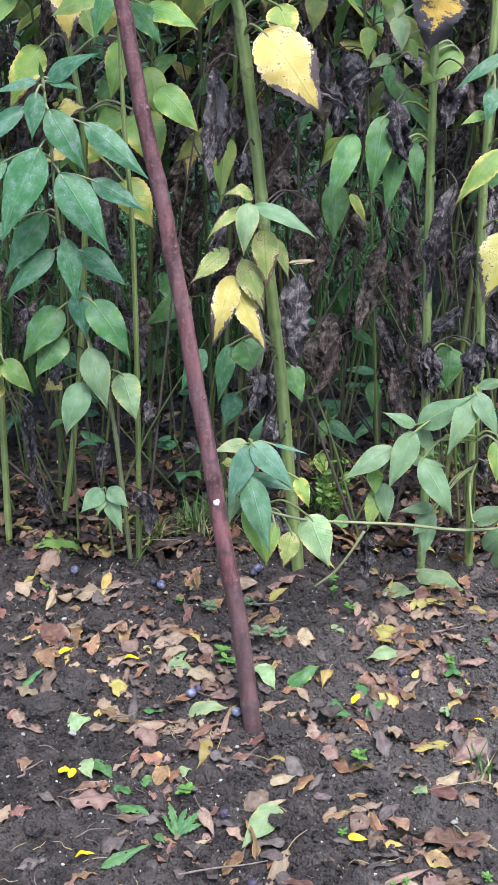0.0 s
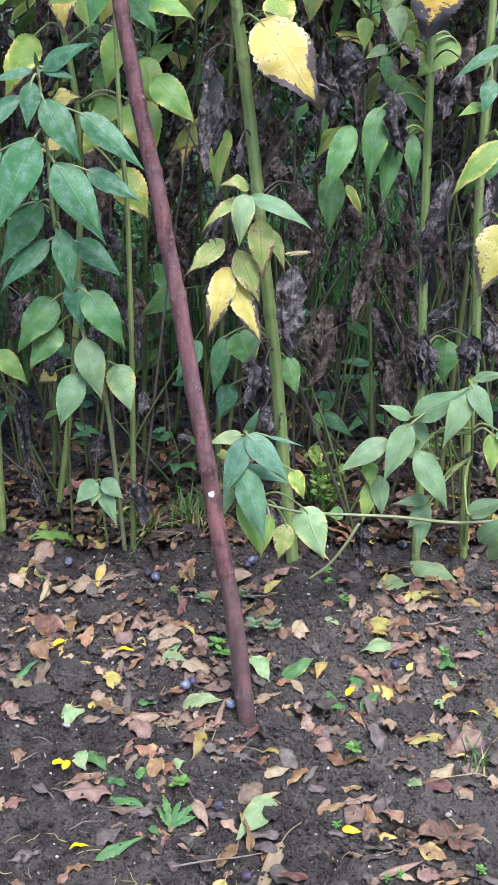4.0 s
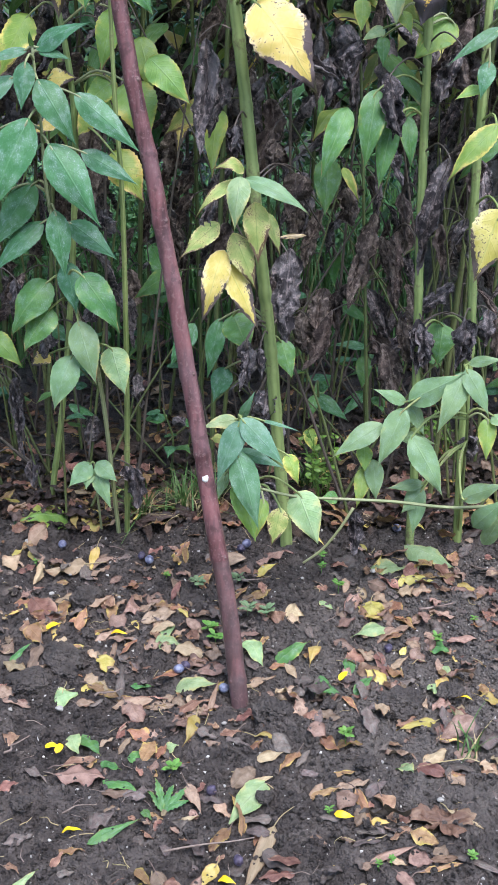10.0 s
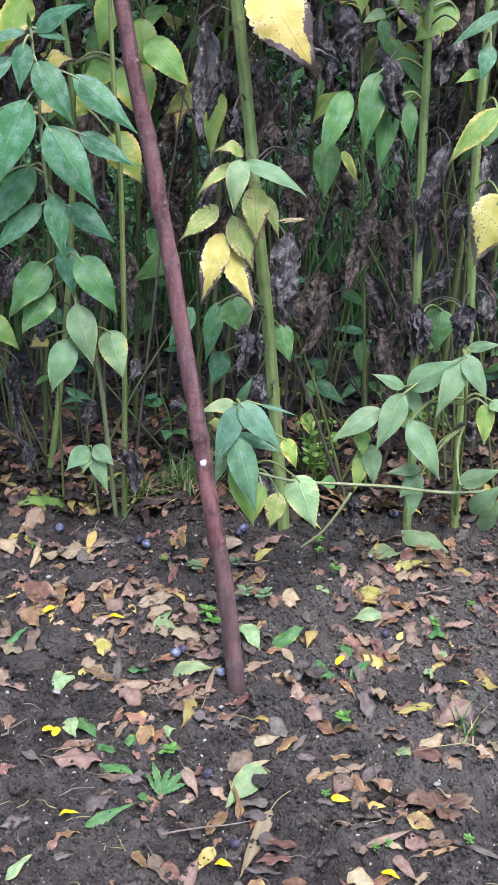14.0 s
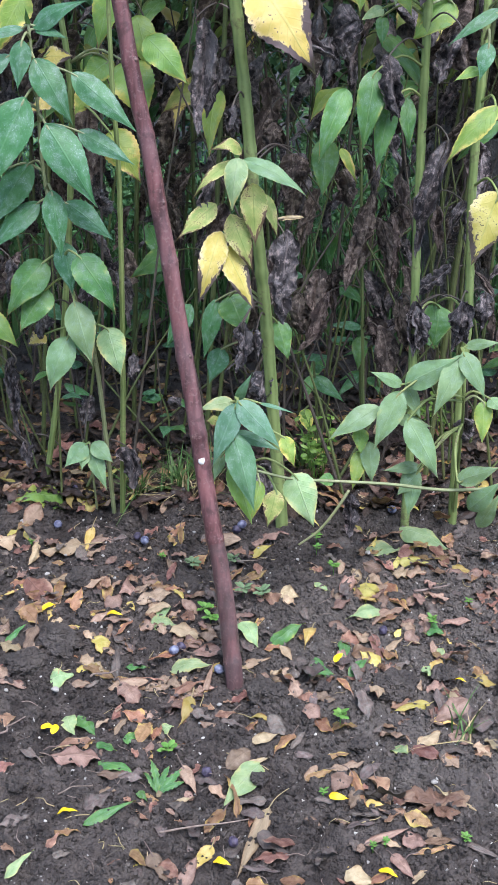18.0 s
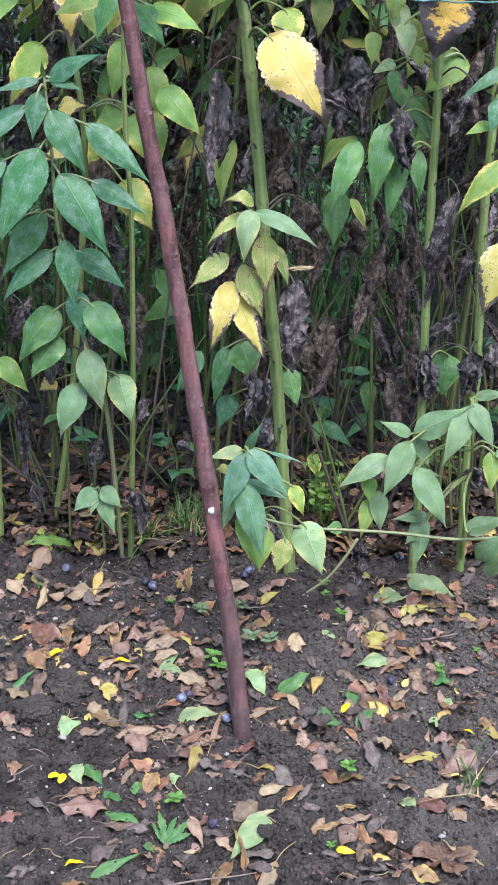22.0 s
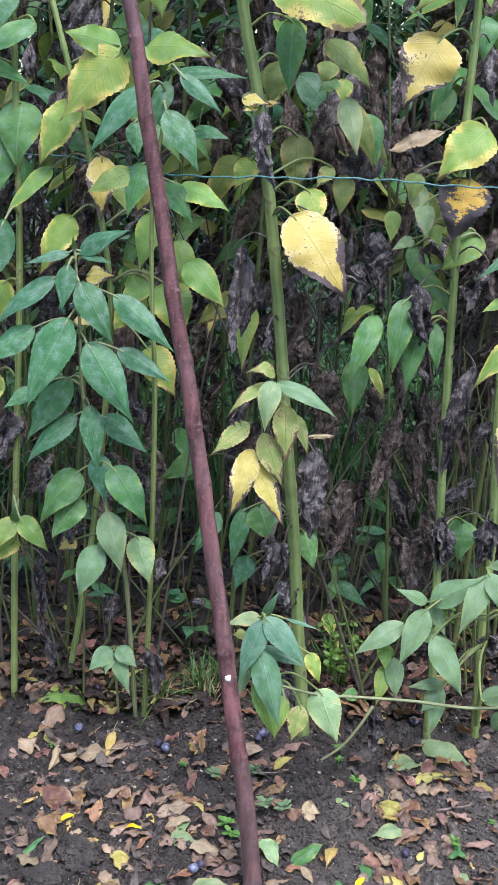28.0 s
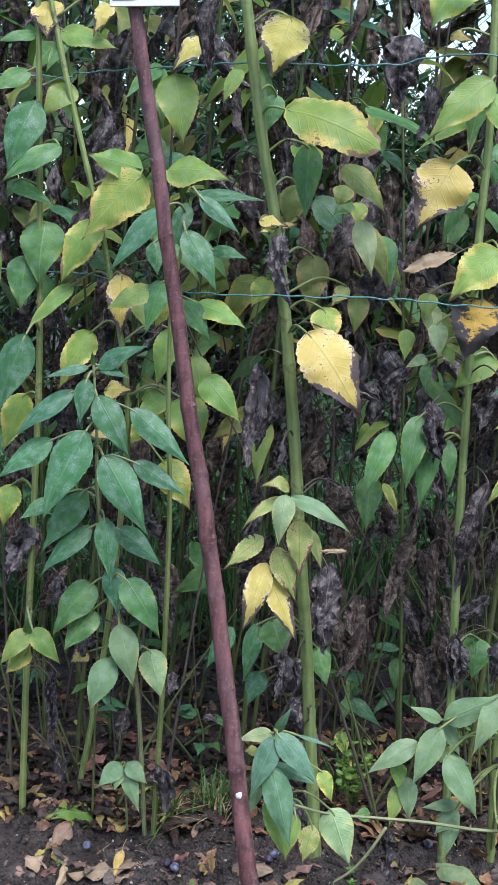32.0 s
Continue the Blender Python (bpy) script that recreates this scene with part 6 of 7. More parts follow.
def sprig(x, y, mat, label, seed):
    """A small branched weed with scattered little leaves."""
    rng = np.random.default_rng(seed)
    g = ground_z(x, y)
    root = tagged(new("weed"), label, "weed", "small weeds on the soil")
    root.location = (x, y, g)
    for _ in range(6):
        end = np.array((x + rng.normal(0, 0.035), y + rng.normal(0, 0.03), g + rng.uniform(0.06, 0.17)))
        line = smooth_line([(x, y, g - 0.01), ((x + end[0]) / 2 + rng.normal(0, 0.01), (y + end[1]) / 2, (g + end[2]) / 2 + 0.01), end], 6)
        part("stem", tube_mesh("stem", line, 0.0011, 6), mat, root)
        for _ in range(9):
            p = line[int(rng.integers(5, len(line)))]
            a = rng.uniform(0, 6.283)
            way = np.array((math.cos(a), math.sin(a), rng.uniform(-0.5, 0.8)))
            way /= np.linalg.norm(way)
            pts = blade_points(rng.uniform(0.010, 0.022), rng.uniform(0.007, 0.012), rng, "round", 0.1, 0.2, 0.05, 0.05, 0, 0, 8, 5, 0.06)
            _, axes = frame_of(p, p + way, (0, -0.5, 1), rng.uniform(-0.5, 0.5))
            ob = part("leaf", grid_mesh("leaf", pts), mat, root)
            ob.matrix_basis = Matrix.Translation(p + way * 0.003) @ Matrix(axes.tolist()).to_4x4()


def seedling(x, y, size):
    count[0] += 1
    small_plant("seedling", x, y, 9, 0.013 * size, 0.009 * size, 0.02 * size, SEEDLING, "tiny fresh green seedling in the soil", count[0])


def rosette(x, y, bright):
    count[0] += 1
    small_plant("weed_rosette", x, y, 9, 0.017, 0.012, 0.014, SEEDLING if bright else WEED_GREY, "low green weed rosette among fallen leaves" if bright else "low grey-green weed rosette among fallen leaves", count[0])


def dandelion(x, y):
    """Long toothed leaves that rise from one root, pale along the rib."""
    rng = np.random.default_rng(91)
    g = soil_z(x, y)
    root = tagged(new("dandelion"), "small dandelion rosette with toothed green leaves in the soil", "weed", "small weeds on the soil")
    root.location = (x, y, g)
    for angle, long, wide, rise in ((128, 0.050, 0.010, 0.45), (106, 0.064, 0.014, 0.65), (70, 0.058, 0.012, 0.40), (48, 0.064, 0.013, 0.30), (24, 0.054, 0.011, 0.20)):
        a = radians(angle)
        way = np.array((math.cos(a), math.sin(a), rise))
        base = np.array((x, y, g + 0.004))
        _, axes = frame_of(base, base + way, (0, -0.6, 1.0), rng.uniform(-0.3, 0.3))
        pts = blade_points(long, wide, rng, "narrow", 0.14, 0.25, 0.14, 0.16, 0, rng.uniform(-0.4, 0.4), 15, 7, 0.20)
        ob = part("leaf", grid_mesh("leaf", pts), LEAF["g"] if angle != 100 else LEAF["m"], root)
        ob.matrix_basis = Matrix.Translation(base) @ Matrix(axes.tolist()).to_4x4()


def lobed_leaf(x, y, radius, angle):
    """A broad lobed leaf, dried and crumpled."""
    rng = np.random.default_rng(92)
    rings, around = 12, 60
    pts = np.zeros((rings, around, 3))
    for j in range(around):
        a = 2 * math.pi * j / around
        lobe = 0.58 + 0.34 * abs(math.cos(a * 2.5)) ** 0.7 + 0.07 * math.cos(a * 15)
        lobe *= 0.55 if abs(a - math.pi) < 0.25 else 1.0
        for i in range(rings):
            r = radius * lobe * (i + 0.02) / (rings - 1)
            p = Vector((r * math.cos(a), r * 0.62 * math.sin(a), 0.0))
            ridge = 0.010 * abs(math.sin(a * 2.5)) * (i / rings)
            p.z += ridge + 0.012 * (i / rings) ** 2 * math.sin(a * 3 + 1)
            p += noise.noise_vector(p * 45 + Vector((3, 1, 8))) * 0.009 + noise.noise_vector(p * 110) * 0.004
            pts[i, j] = p
    uu, vv = np.meshgrid(np.linspace(0, 1, rings), np.abs(np.linspace(-1, 1, around)), indexing="ij")
    mesh = grid_mesh("fallen_leaf", pts, np.stack([uu, vv], -1), closed=True)
    ob = tagged(part("fallen_leaf", mesh, LEAF["q"]), "large crumpled pink-brown lobed leaf lying on the soil", "leaf", "fallen leaves")
    ob.matrix_basis = Matrix.LocRotScale((x, y, soil_z(x, y) + 0.02), Euler((0.12, 0, radians(angle))), None)
    settle(ob, 8.0)


def pebble(x, y, size):
    count[0] += 1
    ob = tagged(part("pebble", lump_mesh(0.0048 * size, count[0], 0.35, 3), PEBBLE), "small pale pebble on the soil", "pebble", "pebbles")
    ob.data.shade_smooth()
    ob.matrix_basis = pose(x, y, ground_z(x, y) + 0.003, 0, 0, count[0] * 40)


def clod(x, y, size):
    count[0] += 1
    r = size * 0.0011 / 2 * 1.15
    ob = tagged(part("soil_clod", lump_mesh(r, count[0], 0.45, 4), SOIL), "rounded clod of dark damp soil", "clod", "soil clods")
    ob.matrix_basis = pose(x, y, ground_z(x, y) + r * 0.05, 0, 0, count[0] * 70)


def twig(x0, y0, x1, y1, thick):
    count[0] += 1
    rng = np.random.default_rng(count[0])
    pts = [(x0 + (x1 - x0) * s + rng.normal(0, 0.004), y0 + (y1 - y0) * s + rng.normal(0, 0.004), ground_z(x0 + (x1 - x0) * s, y0 + (y1 - y0) * s) + 0.010 + rng.uniform(0, 0.004)) for s in (0, 0.25, 0.5, 0.75, 1)]
    line = smooth_line(pts, 5)
    tagged(part("twig", tube_mesh("twig", line, np.linspace(thick, thick * 0.5, len(line)) * 0.001, 7), TWIG), "thin dry grey twig lying on the soil", "twig", "twigs")


petal(-0.336, -0.176, 40)
petal(-0.324, -0.186, 80)
petal(-0.273, -0.406, 10)
petal(0.188, -0.366, -5)
petal(-0.011, -0.509, -30)
petal(0.212, 0.002, 60)
petal(0.445, -0.039, -10)
petal(0.258, -0.530, -20)
petal(-0.241, 0.143, -10)
petal(-0.380, 0.170, 40)
fallen_leaf("l", -0.413, 0.636, 0.107, -145, 0.075)
fallen_leaf("w", -0.317, 0.633, 0.077, -131, 0.070)
fallen_leaf("o", -0.534, 0.590, 0.030, 6, 0.027)
fallen_leaf("q", -0.558, 0.615, 0.067, 8, 0.032)
fallen_leaf("q", -0.528, 0.553, 0.034, 23, 0.030)
fallen_leaf("c", -0.480, 0.494, 0.066, 63, 0.035)
fallen_leaf("c", -0.493, 0.493, 0.026, -26, 0.024)
fallen_leaf("w", -0.514, 0.462, 0.028, 32, 0.017)
fallen_leaf("w", -0.477, 0.477, 0.033, -53, 0.017)
fallen_leaf("c", -0.526, 0.416, 0.043, 44, 0.036)
fallen_leaf("q", -0.492, 0.401, 0.040, 28, 0.016)
fallen_leaf("c", -0.333, 0.415, 0.091, -170, 0.048)
fallen_leaf("w", -0.323, 0.485, 0.095, -95, 0.017)
fallen_leaf("r", -0.328, 0.411, 0.048, 29, 0.016)
fallen_leaf("r", -0.325, 0.438, 0.036, 16, 0.012)
fallen_leaf("r", -0.332, 0.382, 0.040, 24, 0.016)
fallen_leaf("q", -0.201, 0.464, 0.038, 39, 0.024)
fallen_leaf("q", -0.162, 0.389, 0.020, 21, 0.016)
fallen_leaf("w", -0.470, 0.287, 0.043, -48, 0.012)
fallen_leaf("q", -0.441, 0.273, 0.084, -54, 0.043)
fallen_leaf("r", -0.478, 0.272, 0.034, 19, 0.019)
fallen_leaf("c", -0.368, 0.289, 0.069, -91, 0.020)
fallen_leaf("q", -0.378, 0.203, 0.080, -142, 0.038)
fallen_leaf("u", -0.399, 0.183, 0.062, -115, 0.031)
fallen_leaf("u", -0.429, 0.144, 0.046, -45, 0.035)
fallen_leaf("w", -0.377, 0.197, 0.049, -95, 0.016)
fallen_leaf("c", -0.315, 0.112, 0.069, -179, 0.015)
fallen_leaf("w", -0.312, 0.117, 0.029, -168, 0.015)
fallen_leaf("g", -0.455, 0.069, 0.052, 45, 0.013)
fallen_leaf("r", -0.398, 0.092, 0.070, -104, 0.022)
fallen_leaf("r", -0.382, 0.052, 0.041, -123, 0.024)
fallen_leaf("r", -0.472, 0.087, 0.031, 60, 0.028)
fallen_leaf("c", -0.467, 0.060, 0.050, -31, 0.024)
fallen_leaf("r", -0.456, -0.044, 0.036, 45, 0.032)
fallen_leaf("r", -0.446, -0.069, 0.049, -3, 0.017)
fallen_leaf("o", -0.352, -0.043, 0.041, 12, 0.033)
fallen_leaf("w", -0.266, 0.090, 0.048, -85, 0.032)
fallen_leaf("c", -0.233, 0.037, 0.029, 144, 0.015)
fallen_leaf("w", -0.303, -0.016, 0.033, 32, 0.018)
fallen_leaf("u", -0.290, -0.008, 0.057, -11, 0.024)
fallen_leaf("c", -0.276, 0.010, 0.035, -46, 0.019)
fallen_leaf("k", -0.229, -0.015, 0.072, 87, 0.016)
fallen_leaf("k", -0.245, 0.109, 0.065, -49, 0.020)
fallen_leaf("c", -0.206, 0.129, 0.046, -133, 0.014)
fallen_leaf("c", -0.255, 0.094, 0.036, 78, 0.012)
fallen_leaf("r", -0.188, 0.119, 0.033, -9, 0.030)
fallen_leaf("r", -0.153, 0.111, 0.027, 21, 0.024)
fallen_leaf("r", -0.210, 0.266, 0.041, -132, 0.037)
fallen_leaf("q", -0.285, 0.286, 0.050, -72, 0.025)
fallen_leaf("u", -0.263, 0.245, 0.040, -93, 0.022)
fallen_leaf("r", -0.258, 0.185, 0.043, 63, 0.028)
fallen_leaf("r", -0.208, 0.236, 0.047, 48, 0.017)
fallen_leaf("r", -0.191, 0.304, 0.054, -37, 0.031)
fallen_leaf("u", -0.173, 0.257, 0.037, 11, 0.022)
fallen_leaf("r", -0.200, 0.202, 0.070, 24, 0.028)
fallen_leaf("w", -0.220, 0.206, 0.024, -51, 0.014)
fallen_leaf("r", -0.291, 0.131, 0.046, 39, 0.015)
fallen_leaf("o", -0.136, 0.197, 0.060, -112, 0.023)
fallen_leaf("o", -0.166, 0.129, 0.049, 1, 0.030)
fallen_leaf("g", -0.209, 0.011, 0.042, 13, 0.015)
fallen_leaf("k", -0.206, -0.032, 0.034, 15, 0.018)
fallen_leaf("r", -0.215, -0.049, 0.061, -55, 0.032)
fallen_leaf("k", -0.285, -0.058, 0.030, 34, 0.015)
fallen_leaf("c", -0.307, -0.059, 0.033, 15, 0.015)
fallen_leaf("r", -0.166, -0.057, 0.044, 12, 0.023)
fallen_leaf("r", -0.142, -0.031, 0.026, 41, 0.017)
fallen_leaf("w", -0.127, 0.611, 0.048, 41, 0.017)
fallen_leaf("u", -0.121, 0.477, 0.051, -85, 0.012)
fallen_leaf("u", -0.146, 0.453, 0.051, 44, 0.016)
fallen_leaf("q", -0.010, 0.377, 0.058, 12, 0.016)
fallen_leaf("r", -0.085, 0.343, 0.040, 34, 0.026)
fallen_leaf("r", -0.142, 0.363, 0.062, -75, 0.012)
fallen_leaf("q", -0.142, 0.309, 0.045, 66, 0.012)
fallen_leaf("u", -0.010, 0.301, 0.043, 31, 0.018)
fallen_leaf("r", 0.021, 0.291, 0.054, 24, 0.018)
fallen_leaf("r", -0.010, 0.260, 0.068, 10, 0.016)
fallen_leaf("u", -0.149, 0.257, 0.042, 1, 0.022)
fallen_leaf("w", -0.124, 0.247, 0.038, -50, 0.014)
fallen_leaf("c", -0.088, 0.238, 0.053, 31, 0.014)
fallen_leaf("r", -0.105, 0.217, 0.048, -51, 0.018)
fallen_leaf("c", -0.133, 0.168, 0.030, 32, 0.015)
fallen_leaf("q", -0.098, 0.178, 0.036, -60, 0.025)
fallen_leaf("r", 0.003, 0.160, 0.044, 19, 0.013)
fallen_leaf("c", -0.130, 0.120, 0.061, -17, 0.032)
fallen_leaf("r", -0.105, 0.075, 0.047, -10, 0.038)
fallen_leaf("r", -0.066, 0.112, 0.044, -38, 0.039)
fallen_leaf("r", -0.076, 0.039, 0.059, 18, 0.028)
fallen_leaf("r", -0.120, 0.093, 0.031, 29, 0.022)
fallen_leaf("c", -0.081, 0.030, 0.034, -57, 0.018)
fallen_leaf("o", -0.120, 0.012, 0.078, 1, 0.028)
fallen_leaf("c", -0.054, -0.067, 0.083, 78, 0.012)
fallen_leaf("w", -0.038, 0.005, 0.032, 63, 0.012)
fallen_leaf("r", -0.123, -0.031, 0.026, -18, 0.023)
fallen_leaf("r", -0.100, -0.056, 0.034, -13, 0.026)
fallen_leaf("c", -0.096, -0.022, 0.029, -34, 0.014)
fallen_leaf("o", 0.020, 0.132, 0.063, -58, 0.037)
fallen_leaf("g", 0.081, 0.077, 0.076, 30, 0.031)
fallen_leaf("w", 0.165, 0.116, 0.067, -106, 0.021)
fallen_leaf("u", 0.139, 0.097, 0.034, -60, 0.020)
fallen_leaf("u", 0.066, 0.068, 0.034, -8, 0.016)
fallen_leaf("c", 0.014, 0.040, 0.062, 1, 0.019)
fallen_leaf("c", 0.100, 0.060, 0.047, -64, 0.016)
fallen_leaf("k", 0.115, 0.015, 0.035, -19, 0.018)
fallen_leaf("c", 0.062, -0.011, 0.042, -36, 0.012)
fallen_leaf("r", 0.075, -0.011, 0.048, -58, 0.019)
fallen_leaf("r", 0.097, -0.028, 0.031, -31, 0.017)
fallen_leaf("k", 0.108, -0.019, 0.034, -14, 0.021)
fallen_leaf("u", 0.031, -0.070, 0.033, 49, 0.012)
fallen_leaf("q", 0.074, 0.211, 0.032, 19, 0.024)
fallen_leaf("c", 0.105, 0.241, 0.037, -15, 0.028)
fallen_leaf("c", 0.110, 0.211, 0.026, -26, 0.021)
fallen_leaf("o", 0.179, 0.273, 0.041, -47, 0.015)
fallen_leaf("k", 0.149, 0.192, 0.040, -78, 0.018)
fallen_leaf("g", 0.166, 0.025, 0.059, -73, 0.018)
fallen_leaf("g", 0.148, -0.010, 0.051, -18, 0.027)
fallen_leaf("o", 0.391, 0.499, 0.119, -34, 0.045)
fallen_leaf("o", 0.303, 0.423, 0.083, -11, 0.036)
fallen_leaf("o", 0.381, 0.384, 0.039, 44, 0.025)
fallen_leaf("u", 0.412, 0.430, 0.046, -59, 0.041)
fallen_leaf("q", 0.454, 0.453, 0.089, -74, 0.027)
fallen_leaf("w", 0.368, 0.373, 0.069, -8, 0.024)
fallen_leaf("w", 0.360, 0.357, 0.038, 62, 0.012)
fallen_leaf("q", 0.318, 0.383, 0.058, -47, 0.026)
fallen_leaf("c", 0.383, 0.340, 0.046, -27, 0.038)
fallen_leaf("c", 0.361, 0.340, 0.030, -45, 0.027)
fallen_leaf("u", 0.341, 0.297, 0.049, -80, 0.026)
fallen_leaf("r", 0.288, 0.254, 0.064, 36, 0.015)
fallen_leaf("c", 0.299, 0.317, 0.035, -35, 0.022)
fallen_leaf("r", 0.260, 0.285, 0.065, -115, 0.027)
fallen_leaf("c", 0.264, 0.327, 0.037, -68, 0.019)
fallen_leaf("w", 0.289, 0.271, 0.064, -95, 0.046)
fallen_leaf("o", 0.318, 0.191, 0.076, -164, 0.031)
fallen_leaf("r", 0.369, 0.219, 0.101, -135, 0.027)
fallen_leaf("r", 0.304, 0.234, 0.046, -56, 0.033)
fallen_leaf("r", 0.363, 0.225, 0.038, 32, 0.017)
fallen_leaf("r", 0.201, 0.125, 0.047, -15, 0.020)
fallen_leaf("r", 0.253, 0.126, 0.064, -57, 0.033)
fallen_leaf("q", 0.225, 0.061, 0.058, 51, 0.031)
fallen_leaf("r", 0.211, 0.193, 0.042, 29, 0.027)
fallen_leaf("r", 0.360, 0.164, 0.028, 30, 0.019)
fallen_leaf("q", 0.285, 0.090, 0.063, -70, 0.022)
fallen_leaf("q", 0.241, 0.044, 0.047, 12, 0.025)
fallen_leaf("u", 0.309, 0.063, 0.041, -56, 0.030)
fallen_leaf("k", 0.326, 0.017, 0.036, 18, 0.021)
fallen_leaf("c", 0.311, 0.063, 0.041, 27, 0.014)
fallen_leaf("w", 0.335, 0.098, 0.025, 58, 0.012)
fallen_leaf("r", 0.356, 0.109, 0.037, -29, 0.026)
fallen_leaf("r", 0.411, 0.104, 0.041, -84, 0.014)
fallen_leaf("r", 0.408, 0.064, 0.049, -32, 0.013)
fallen_leaf("o", 0.422, 0.083, 0.034, -65, 0.013)
fallen_leaf("g", 0.404, 0.167, 0.040, -28, 0.031)
fallen_leaf("w", 0.397, 0.020, 0.041, -38, 0.028)
fallen_leaf("o", 0.376, -0.007, 0.030, -16, 0.025)
fallen_leaf("q", 0.535, 0.279, 0.088, -77, 0.025)
fallen_leaf("u", 0.545, 0.280, 0.017, -44, 0.016)
fallen_leaf("w", 0.478, -0.031, 0.047, 11, 0.024)
fallen_leaf("r", 0.487, 0.021, 0.047, -87, 0.017)
fallen_leaf("g", 0.226, 0.070, 0.051, -92, 0.020)
fallen_leaf("g", 0.232, -0.026, 0.056, 50, 0.021)
fallen_leaf("r", 0.354, -0.033, 0.027, -47, 0.024)
fallen_leaf("r", 0.382, -0.049, 0.034, -28, 0.031)
fallen_leaf("k", 0.263, -0.029, 0.025, 33, 0.017)
fallen_leaf("r", 0.293, 0.001, 0.036, -28, 0.015)
fallen_leaf("w", 0.488, 0.375, 0.060, -32, 0.016)
fallen_leaf("u", 0.517, 0.321, 0.029, 23, 0.013)
fallen_leaf("r", 0.471, 0.342, 0.043, -5, 0.014)
fallen_leaf("r", 0.561, 0.398, 0.037, -35, 0.028)
fallen_leaf("r", 0.213, 0.017, 0.029, -139, 0.017)
fallen_leaf("q", -0.432, -0.156, 0.030, 32, 0.027)
fallen_leaf("o", -0.310, -0.139, 0.055, -66, 0.025)
fallen_leaf("g", -0.287, -0.139, 0.062, -55, 0.025)
fallen_leaf("r", -0.253, -0.169, 0.033, 38, 0.012)
fallen_leaf("g", -0.244, -0.207, 0.050, -45, 0.018)
fallen_leaf("g", -0.191, -0.221, 0.048, 70, 0.018)
fallen_leaf("r", -0.163, -0.145, 0.043, 159, 0.027)
fallen_leaf("u", -0.168, -0.216, 0.050, 73, 0.027)
fallen_leaf("r", -0.147, -0.194, 0.038, 67, 0.016)
fallen_leaf("c", -0.217, -0.178, 0.036, 52, 0.012)
fallen_leaf("r", -0.319, -0.266, 0.077, 6, 0.038)
fallen_leaf("q", -0.319, -0.223, 0.061, 8, 0.018)
fallen_leaf("u", -0.269, -0.226, 0.027, 50, 0.015)
fallen_leaf("k", -0.379, -0.231, 0.053, -41, 0.016)
fallen_leaf("g", -0.235, -0.265, 0.084, -34, 0.021)
fallen_leaf("r", -0.235, -0.300, 0.054, -19, 0.019)
fallen_leaf("c", -0.228, -0.345, 0.030, -17, 0.012)
fallen_leaf("k", -0.248, -0.387, 0.047, 34, 0.030)
fallen_leaf("g", -0.247, -0.419, 0.087, 27, 0.016)
fallen_leaf("g", -0.162, -0.340, 0.029, -53, 0.012)
fallen_leaf("u", -0.292, -0.438, 0.039, -9, 0.022)
fallen_leaf("q", -0.302, -0.469, 0.029, 55, 0.012)
fallen_leaf("k", -0.290, -0.489, 0.028, 23, 0.012)
fallen_leaf("k", -0.390, -0.414, 0.045, 17, 0.021)
fallen_leaf("q", -0.381, -0.452, 0.034, -43, 0.012)
fallen_leaf("o", -0.363, -0.523, 0.056, 46, 0.015)
fallen_leaf("c", -0.162, -0.474, 0.043, -56, 0.017)
fallen_leaf("r", -0.129, -0.491, 0.057, -60, 0.025)
fallen_leaf("o", -0.129, -0.163, 0.022, 26, 0.019)
fallen_leaf("w", -0.077, -0.088, 0.064, -111, 0.021)
fallen_leaf("r", -0.123, -0.089, 0.040, -23, 0.036)
fallen_leaf("c", -0.122, -0.214, 0.036, 17, 0.013)
fallen_leaf("r", -0.086, -0.278, 0.063, -66, 0.018)
fallen_leaf("k", -0.061, -0.291, 0.046, -36, 0.021)
fallen_leaf("c", -0.037, -0.325, 0.035, -35, 0.023)
fallen_leaf("o", 0.050, -0.269, 0.112, -121, 0.045)
fallen_leaf("k", 0.060, -0.351, 0.063, -176, 0.019)
fallen_leaf("r", -0.008, -0.279, 0.052, 41, 0.028)
fallen_leaf("c", 0.019, -0.269, 0.052, 25, 0.012)
fallen_leaf("c", 0.115, -0.185, 0.066, -122, 0.018)
fallen_leaf("w", 0.036, -0.127, 0.060, -39, 0.013)
fallen_leaf("k", 0.070, -0.158, 0.046, -52, 0.025)
fallen_leaf("c", 0.040, -0.218, 0.046, 19, 0.021)
fallen_leaf("k", -0.017, -0.159, 0.043, -10, 0.012)
fallen_leaf("r", 0.028, -0.173, 0.026, 18, 0.016)
fallen_leaf("u", -0.010, -0.378, 0.060, -121, 0.018)
fallen_leaf("u", 0.045, -0.375, 0.032, -114, 0.018)
fallen_leaf("k", 0.019, -0.385, 0.041, -9, 0.016)
fallen_leaf("c", 0.064, -0.382, 0.134, -111, 0.024)
fallen_leaf("q", 0.098, -0.471, 0.054, -173, 0.021)
fallen_leaf("k", 0.019, -0.496, 0.057, -5, 0.012)
fallen_leaf("k", -0.006, -0.487, 0.045, 62, 0.021)
fallen_leaf("w", -0.031, -0.470, 0.053, -123, 0.023)
fallen_leaf("r", -0.078, -0.546, 0.054, 64, 0.023)
fallen_leaf("q", -0.111, -0.509, 0.035, -40, 0.027)
fallen_leaf("r", 0.028, -0.531, 0.035, -18, 0.024)
fallen_leaf("k", 0.005, -0.537, 0.029, -35, 0.018)
fallen_leaf("c", 0.153, -0.265, 0.044, -117, 0.017)
fallen_leaf("u", 0.134, -0.303, 0.049, 14, 0.012)
fallen_leaf("r", 0.140, -0.125, 0.037, -38, 0.032)
